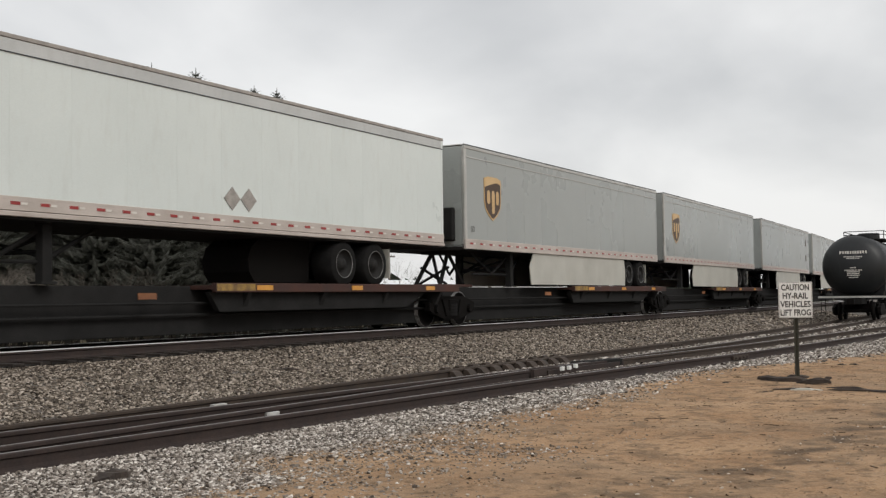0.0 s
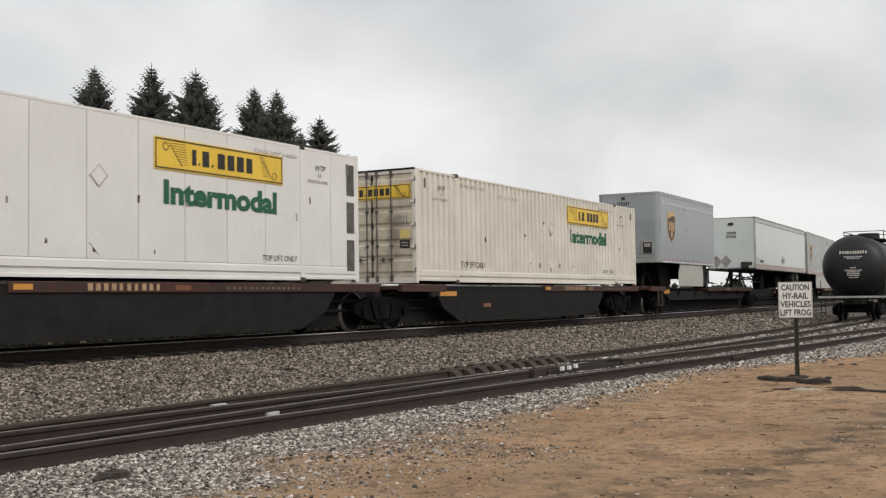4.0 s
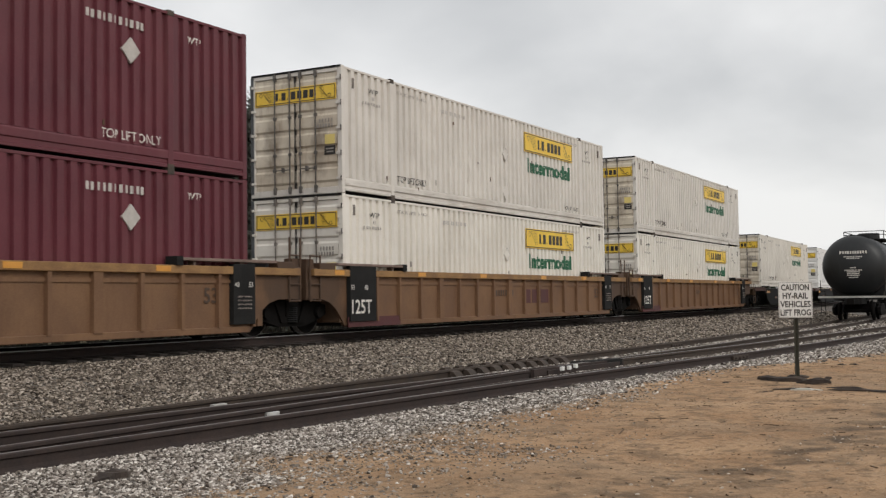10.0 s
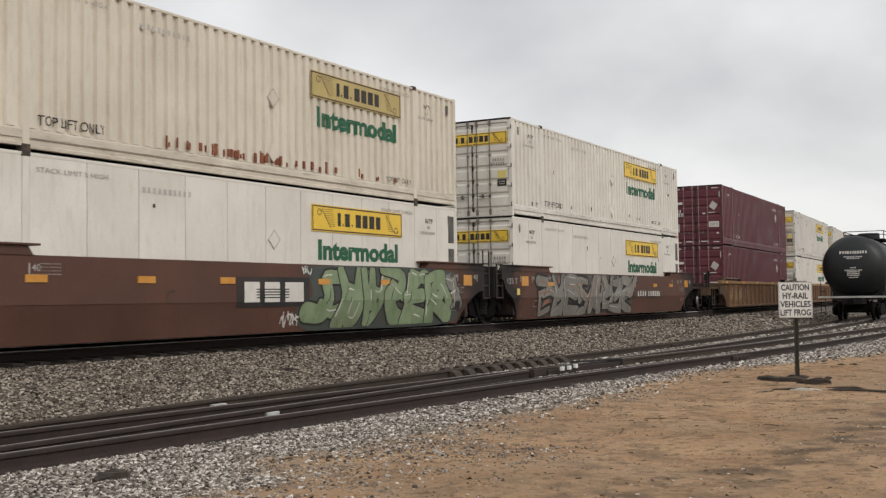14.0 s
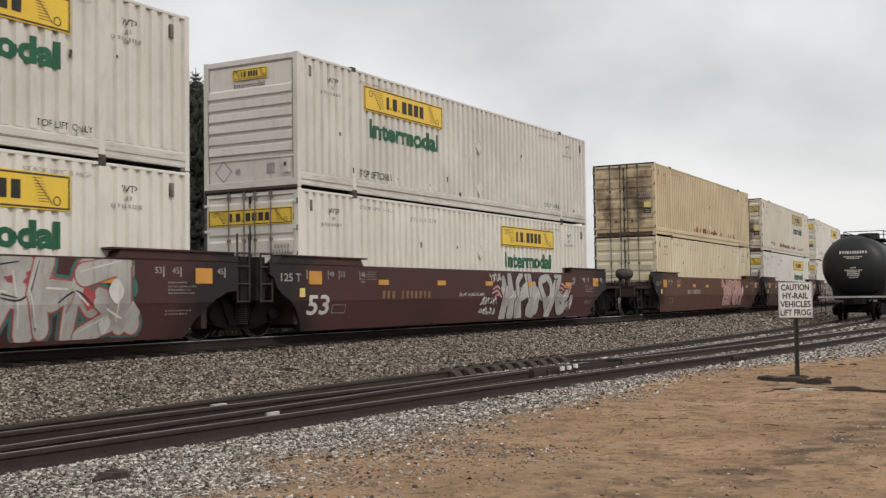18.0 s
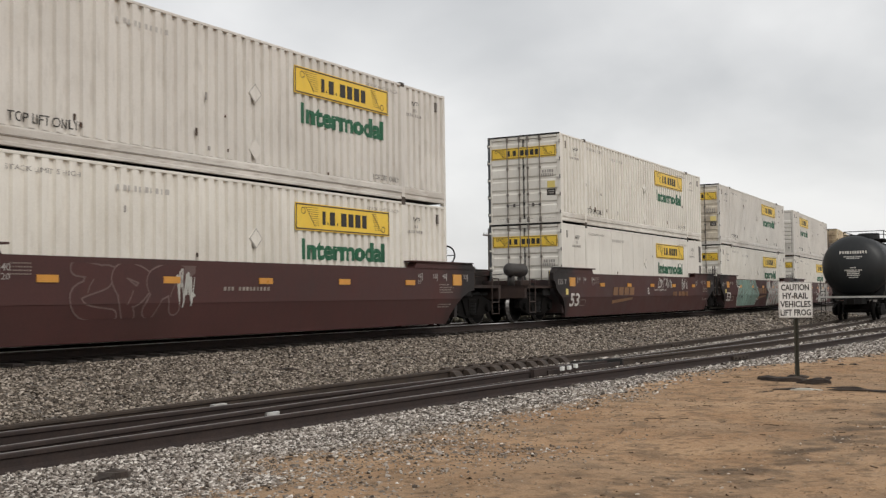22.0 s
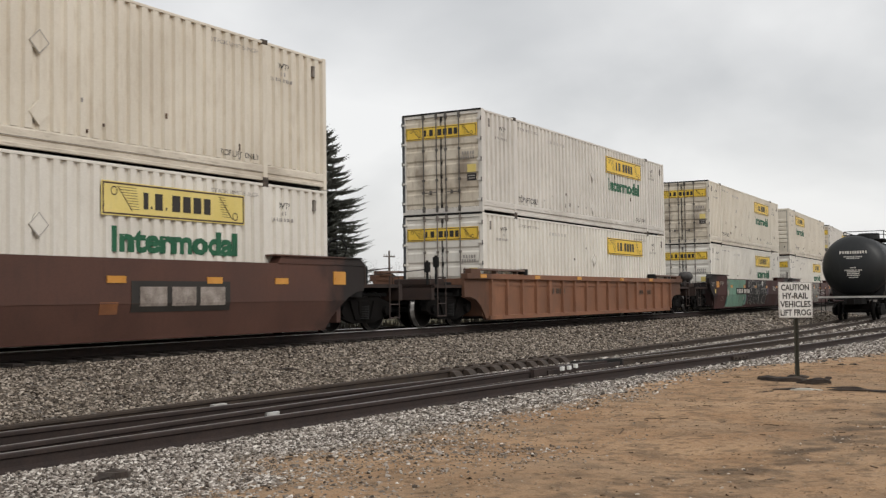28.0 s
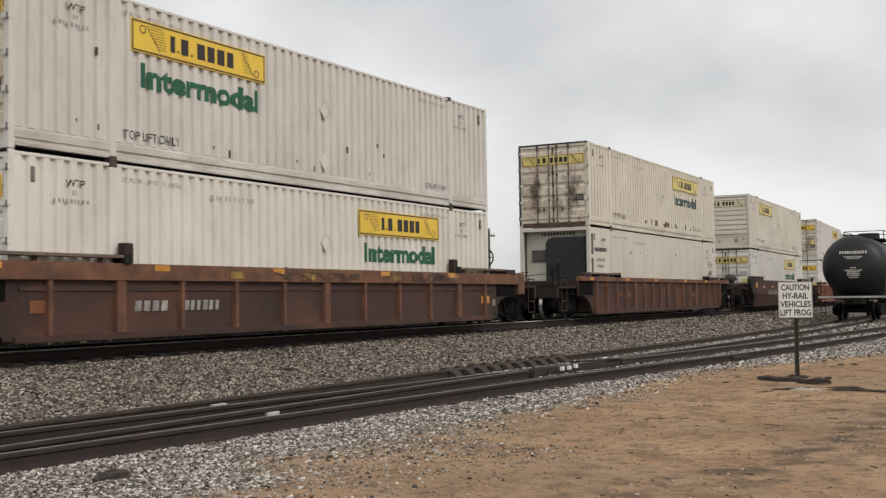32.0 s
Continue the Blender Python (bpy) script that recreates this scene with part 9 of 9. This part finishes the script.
def deco_w7(car, y):
    stencil53(car, y, -8.08, 0.45)
    mark_bars(car, y, -5.2, 0.76, 2.3, 0.20, 10, M["gold_faded"], 7)
    for k, (xa, xb, zz) in enumerate(((0.45, 1.5, 0.86), (0.5, 1.5, 0.98), (0.6, 1.5, 0.76), (4.9, 6.1, 0.95), (4.9, 6.2, 1.08), (4.9, 6.0, 0.82))):
        part("paint_wave", ribbon(curve([(xa, zz), (xa + (xb - xa) * 0.3, zz + 0.08), (xa + (xb - xa) * 0.65, zz - 0.06), (xb, zz + 0.12)], 16), 0.035, y - 0.0012 - 0.0002 * k), M["g_pink"], car)
    graffiti(car, 1.0, 5.5, 0.16, 1.44, y, 17, M["g_silver"], M["g_black"], None, 5, "foot", None, M["g_white"], [0, 1, 7, 1, 5], 0.19, 0.05)
    scribble(car, -0.22, 0.28, 0.95, 0.22, y, 61, M["g_white"], 6)
    scribble(car, -0.22, 0.56, 0.95, 0.22, y, 71, M["g_white"], 6)
    scribble(car, 0.30, 1.18, 0.68, 0.26, y, 72, M["g_white"], 5)
    scribble(car, 5.55, 0.28, 0.6, 0.52, y, 62, M["g_white"], 5)
    write(car, "LD LMT 118,200 PER UNIT", -1.46, y - 0.006, 0.80, 0.09, M["white_ink"], width=1.45)
    small_stencils(car, y, 1, 7)


def deco_w8(car, y):
    stencil53(car, y, -8.08, 0.45)
    graffiti(car, -5.8, -1.35, 0.20, 1.47, y, 18, M["g_mint_grey"], M["g_black"], M["g_maroon"], 4, "round", M["g_white"], None, [2, 4, 6, 1], 0.22, 0.04)
    swoosh(car, y, -1.2, 0.72, 2.3)
    for x, zz, r in ((1.4, 0.62, 0.12), (1.3, 1.25, 0.17), (6.15, 0.4, 0.15), (6.4, 1.0, 0.12), (6.35, 0.72, 0.09)):
        part("mint_patch", patch(rounded([(x - r, zz - r * 0.6), (x + r * 0.4, zz - r * 1.3), (x + r, zz), (x + r * 0.3, zz + r * 1.4), (x - r * 0.9, zz + r)]), y - 0.0012), M["g_teal_deep"], car)
    graffiti(car, 1.45, 6.25, 0.18, 1.47, y, 28, M["g_silver"], M["g_red"], M["g_black"], 5, "sharp", M["g_teal_deep"], M["g_white"], [2, 3, 6, 0, 4], 0.19, 0.035)
    for x, zz, r in ((1.55, 1.05, 0.13), (1.8, 1.28, 0.15), (1.45, 0.28, 0.16), (6.0, 0.95, 0.17), (5.8, 0.4, 0.13)):
        part("white_bubble", patch(rounded([(x - r, zz), (x, zz - r * 1.3), (x + r, zz), (x, zz + r * 1.2)]), y - 0.030), M["g_white"], car)
    write(car, "LD LMT 118,400 PER UNIT", 1.74, y - 0.034, 0.84, 0.09, M["white_ink"], width=1.5)
    small_stencils(car, y, 1, 8)


def swoosh(car, y, x, z, w):
    """Faded gold block emblem over a bar."""
    lg = part("emblem", Geo().prism([(x, z - 0.24), (x + w * 0.9, z - 0.10), (x + w * 0.9, z - 0.02), (x, z - 0.12)], "y", y - 0.006, y), M["gold_faded"], car, "faded gold emblem bar")
    for i in range(4):
        part("letter_block", Geo().prism([(x + i * w / 4, z + 0.06), (x + i * w / 4 + w * 0.2, z + 0.06), (x + i * w / 4 + w * 0.23, z + 0.34), (x + i * w / 4 + w * 0.03, z + 0.34)], "y", y - 0.006, y), M["gold_faded"], lg)


def deco_w9(car, y):
    stencil53(car, y, -8.0, 0.45)
    swoosh(car, y, -4.1, 0.72, 2.3)
    write(car, "B", -0.3, y - 0.006, 0.80, 0.26, M["white_ink"])
    write(car, "LD LMT 118,600 PER UNIT", 0.5, y - 0.006, 0.93, 0.08, M["white_ink"], width=1.5)
    scribble(car, 0.9, 1.05, 1.9, 0.40, y, 63, M["g_white"], 5)
    scribble(car, 4.1, 1.0, 0.8, 0.45, y, 64, M["g_white"], 4)
    mark_bars(car, y, 2.9, 0.72, 2.1, 0.20, 10, M["gold_faded"], 9)
    small_stencils(car, y, 1, 9)


def deco_w10(car, y):
    write(car, "53", -7.75, y - 0.006, 0.45, 0.42, M["g_sand"], bold=0.03)
    graffiti(car, -4.6, -2.2, 0.5, 1.40, y, 65, M["well_maroon"], M["g_dusty"], None, 3, "round", None, None, [2, 1, 6], 0.15, 0.03)
    scribble(car, -2.3, 0.6, 0.5, 0.75, y, 66, M["g_silver"], 4)
    mark_bars(car, y, -1.0, 0.95, 1.4, 0.08, 12, M["faded_white"], 10)
    small_stencils(car, y, 1, 10)


def deco_w11(car, y):
    graffiti(car, -2.9, 2.4, 0.18, 1.47, y, 21, M["g_stone"], M["g_black"], None, 6, "sharp", M["g_white"], M["g_silver"], [6, 4, 2, 6, 0, 2], 0.13, 0.045)
    for x, zz in ((-2.5, 0.95), (-0.1, 1.2), (1.2, 0.5)):
        part("orange_stroke", Geo().box(x, x + 0.3, y - 0.030, y - 0.026, zz, zz + 0.1), M["g_orange"], car)
    scribble(car, -5.0, 0.85, 1.3, 0.42, y, 66, M["g_sand"], 4)
    part("stroke", ribbon([(-5.1, 0.82), (-4.4, 0.83), (-3.7, 0.82)], 0.016, y - 0.006), M["g_sand"], car)
    for i, ch in enumerate("现金性药物"):
        write(car, ch, 2.66 + i * 0.53, y - 0.006, 0.68 + 0.015 * (i % 2), 0.30, M["g_white"])
    write(car, "53", -8.0, y - 0.006, 0.48, 0.42, M["g_sand"], bold=0.03)
    small_stencils(car, y, 1, 11)


def deco_w12(car, y):
    part("green_field", patch([(-6.2, 0.16), (-2.4, 0.16), (-2.5, 0.5), (-2.25, 0.9), (-2.15, 1.46), (-6.0, 1.47), (-5.8, 1.2), (-6.05, 0.9), (-5.85, 0.5)], y - 0.0012), M["g_mint_dark"], car, "mint green painted field")
    rs = random.Random(5)
    graffiti(car, -5.9, -2.4, 0.22, 1.46, y - 0.0005, 33, M["g_mint_dark"], M["g_teal_deep"], M["g_black"], 3, "sharp", None, None, [4, 3, 4], 0.26, 0.02)
    for x, zz, r, key in ((-5.9, 0.85, 0.16, "g_grey"), (-6.05, 0.42, 0.14, "g_teal_deep"), (-2.5, 0.55, 0.11, "g_grey")):
        part("paint_blob", patch(rounded([(x - r, zz - r * 0.5), (x + r * 0.2, zz - r), (x + r, zz + r * 0.2), (x + r * 0.2, zz + r), (x - r * 0.6, zz + r * 0.7)]), y - 0.022), M[key], car)
    part("number_panel", Geo().box(-4.15, -1.2, y - 0.030, y - 0.004, 0.76, 1.06), M["g_black"], car)
    bars(car, -4.05, y - 0.031, 0.81, 1.25, 0.20, 4, M["white_ink"], rs, name="number_bar")
    bars(car, -2.62, y - 0.031, 0.81, 1.35, 0.20, 6, M["white_ink"], rs, name="number_bar")
    # black piece drawn in white lines
    bk = part("graffiti", patch([(-1.85, 1.2), (-1.6, 0.9), (-1.75, 0.7), (-1.2, 0.62), (-1.35, 0.3), (3.0, 0.2), (2.8, 0.55), (3.15, 0.9), (2.75, 1.1), (2.9, 1.46), (-1.7, 1.47)], y - 0.0012), M["g_black"], car, "black spray paint with white outlines")
    graffiti(car, -1.5, 2.85, 0.26, 1.45, y - 0.0005, 37, M["g_black"], M["g_white"], None, 5, "foot", None, None, [3, 6, 1, 7, 4], 0.17, 0.022)
    for x, zz, r in ((3.3, 0.95, 0.25), (-1.9, 0.5, 0.3)):
        part("purple_haze", patch(rounded([(x - r, zz - r * 0.5), (x + r * 0.2, zz - r), (x + r, zz + r * 0.2), (x + r * 0.2, zz + r), (x - r * 0.6, zz + r * 0.7)]), y - 0.0008), M["g_purple"], car)
    scribble(car, 4.7, 0.92, 0.95, 0.28, y, 67, M["g_white"], 5)
    small_stencils(car, y, 1, 12)


well_car(-142.53, "smooth", "well_rust", front="coupler", label="red-brown smooth stack car covered in grey graffiti", deco=deco_w4)
stack(-142.53, box_("white", side="plated"), box_("white"))
well_car(-162.04, "smooth", "well_rust", label="red-brown smooth stack car with green graffiti", deco=deco_w5)
stack(-162.04, box_("white", side="plated"), box_("cream", logo_mat="yellow_brown", stain=1))
well_car(-181.64, "smooth", "well_rust", rear="coupler", label="red-brown smooth stack car with pink graffiti", deco=deco_w6)
tn = dict(logo="", label="plain tan corrugated container with rusty doors in a stack car", lift=False)
stack(-181.64, dict(tn, body="buff"), dict(tn, body="tan", stain=1))
well_car(-205.09, "smooth", "well_maroon", front="coupler", label="dark maroon stack car with silver graffiti", deco=deco_w7)
stack(-205.09, box_("white"), box_("pale", rear="nose", logo="rear"))
well_car(-224.56, "smooth", "well_maroon", label="dark maroon stack car with mint and red graffiti", deco=deco_w8)
stack(-224.56, box_("white"), box_("pale"))
well_car(-244.12, "smooth", "well_maroon", rear="coupler", label="dark maroon stack car with white tags", deco=deco_w9)
stack(-244.12, box_("white", side="plated"), box_("white"))
well_car(-267.77, "smooth", "well_maroon", front="coupler", label="dark maroon stack car with faint tags", deco=deco_w10)
stack(-267.77, box_("white"), box_("pale"))
well_car(-287.17, "smooth", "well_maroon", label="dark maroon stack car with grey graffiti and white characters", deco=deco_w11)
stack(-287.17, box_("white"), box_("cream", rear="nose", logo="rear"))
well_car(-306.95, "smooth", "well_maroon", rear="coupler", label="dark maroon stack car with mint and black graffiti", deco=deco_w12)
stack(-306.95, box_("white"), box_("cream"))


def deco_w13(car, y):
    mark_bars(car, -1.45, -4.0, 0.85, 1.3, 0.18, 8, M["ink_brown"], 14)
    mark_bars(car, -1.45, 4.4, 0.80, 1.3, 0.18, 8, M["ink_brown"], 15)


def deco_w14(car, y):
    part("number_panel", Geo().box(2.0, 4.55, y - 0.005, y + 0.01, 0.58, 1.12), M["ink"], car)
    for a, b in ((2.2, 2.85), (2.98, 3.6), (3.72, 4.4)):
        part("letter_block", Geo().box(a, b, y - 0.010, y, 0.68, 1.02), M["faded_white"], car)
    part("number_panel", Geo().box(-4.9, -1.5, y - 0.005, y + 0.01, 0.66, 1.02), M["ink_brown"], car)
    mark_bars(car, y - 0.006, -4.7, 0.72, 3.0, 0.24, 10, M["faded_white"], 17)
    for x in (-1.5, 1.3):
        part("rust_patch", Geo().box(x, x + 0.4, y - 0.004, y, 0.55, 0.76), M["reflector_old"], car)


def deco_w15(car, y):
    mark_bars(car, -1.45, -5.68, 0.71, 0.46, 0.18, 4, M["gold_faded"], 18)
    mark_bars(car, -1.45, -4.955, 0.71, 0.60, 0.18, 6, M["gold_faded"], 21)
    mark_bars(car, -1.45, 3.44, 0.72, 0.5, 0.14, 4, M["gold_faded"], 19)
    for x in (-2.95, 1.1, 2.6, 6.4):
        part("rust_patch", Geo().box(x, x + 0.42, -1.546, -1.53, 1.275, 1.395), M["rib_rust_lit"], car, "bare rusty patch on the chord")


def deco_w16(car, y):
    mark_bars(car, -1.45, -5.6, 0.60, 0.85, 0.20, 4, M["stencil"], 20)
    mark_bars(car, -1.45, -4.38, 0.60, 1.0, 0.20, 6, M["stencil"], 22)
    scribble(car, 3.5, 1.16, 0.85, 0.18, -1.548, 70, M["ink_brown"], 3)
    scribble(car, 4.5, 1.18, 0.85, 0.18, -1.548, 71, M["ink"], 4)
    scribble(car, -2.0, 1.17, 3.2, 0.18, -1.548, 72, M["ink_brown"], 6)
    for k in range(3):
        part("stencil_line", Geo().box(5.4, 5.87, -1.548, -1.54, 1.27 + 0.036 * k, 1.286 + 0.036 * k), M["g_sand"], car)
    for x in (-5.9, 5.65):
        for s in (-1, 1):
            part("guide_post", Geo().box(x, x + 0.22, *sorted((s * 1.36, s * 1.52)), 1.40, 1.76, 0.02), M["platform"], car, "dark container guide post")
    for x, w in ((-3.2, 0.4), (-0.9, 0.4), (2.62, 0.34), (4.33, 0.12)):
        part("yellow_patch", Geo().box(x, x + w, -1.552, -1.54, 1.18, 1.31), M["worn_yellow"], car, "worn yellow patch")
    for x, m in ((7.32, "reflector"), (-7.8, "reflector_old")):
        part("reflector", Geo().box(x, x + 0.46, -1.455, -1.44, 0.60, 0.80), M[m], car, "large amber reflector")
    part("card", Geo().box(7.97, 8.15, -1.455, -1.44, 0.53, 0.71), M["faded_white"], car, "small white card")


well_car(-330.03, "ribbed", "well_orange", front="coupler", rear="coupler", label="orange-brown ribbed stack car carrying two white containers", deco=deco_w13)
stack(-330.03, box_("white", logo="front_plain"), box_("pale"))
well_car(-353.60, "smooth", "well_dark_rust", front="coupler", rear="coupler", label="red-brown smooth stack car with a dark number panel", deco=deco_w14)
stack(-353.60, box_("white", logo_mat="yellow_pale"), box_("cream", rear="nose", logo="big_end", logo_mat="yellow_pale"))
well_car(-377.07, "ribbed", "well_brown", front="coupler", rear="coupler", label="brown ribbed stack car carrying a refrigerated container", deco=deco_w15)
xhc = dict(body="greenwhite", side="plated", rear="frame", logo="", lift=False, label="smooth greenish white refrigerated container in a stack car", category="container")
def xhc_marks(c):
    write(c, "53 ft", 6.75, -WID / 2 - 0.008, 1.75, 0.26, M["ink"], width=0.72)
    write(c, "XHC", 6.75, -WID / 2 - 0.008, 1.35, 0.26, M["ink"], width=0.72)
    bars(c, -7.6, -WID / 2 - 0.004, 2.05, 1.2, 0.14, 10, M["ink"], rr)
    bars(c, -7.4, -WID / 2 - 0.004, 1.72, 0.8, 0.10, 8, M["grey_ink"], rr)
    bars(c, -7.35, -WID / 2 - 0.004, 1.5, 0.7, 0.10, 7, M["grey_ink"], rr)


xhc_marks(stack(-377.07, xhc, box_("cream", logo_mat="yellow_pale", stain=2))[0])
well_car(-400.71, "ribbed", "well_brown", front="coupler", rear="coupler", label="weathered brown ribbed stack car with yellow patches", deco=deco_w16, pitch=1.49, chord=0.29)
stack(-400.71, box_("white"), box_("pale", logo="rear"))


# ---- movement of the train ----
def travelled(t):
    ts, ds = zip(*TRAVEL)
    i = max(0, min(len(ts) - 2, int(np.searchsorted(ts, t, "right")) - 1))
    h = ts[i + 1] - ts[i]

    def slope(k):
        a, b = max(k - 1, 0), min(k + 1, len(ts) - 1)
        return (ds[b] - ds[a]) / (ts[b] - ts[a])
    f = (t - ts[i]) / h
    return ((2 * f ** 3 - 3 * f ** 2 + 1) * ds[i] + (f ** 3 - 2 * f ** 2 + f) * h * slope(i) + (3 * f ** 2 - 2 * f ** 3) * ds[i + 1] + (f ** 3 - f ** 2) * h * slope(i + 1))


def motions():
    for ob, u, z in MOVING:
        rows = []
        for t in range(0, 33):
            x, y, th = line(u + travelled(t))
            rows.append((float(t), pose(x, y, z, 0, 0, math.degrees(th))))
        walk(ob, rows)
    # the wheels turn as they roll; wheels at one place in their trucks share one set of keys
    turning = {}
    for ob in ROLLING:
        at = round(ob.location.x, 2)
        if at not in turning:
            walk(ob, [(i / FPS, pose(at, 0, 0.47, 0, math.degrees(travelled(i / FPS) / 0.47), 0)) for i in range(32 * FPS + 1)])
            turning[at] = ob
        else:
            first = turning[at].animation_data
            ob.rotation_mode = "QUATERNION"
            ob.animation_data_create()
            ob.animation_data.action, ob.animation_data.action_slot = first.action, first.action_slot


motions()
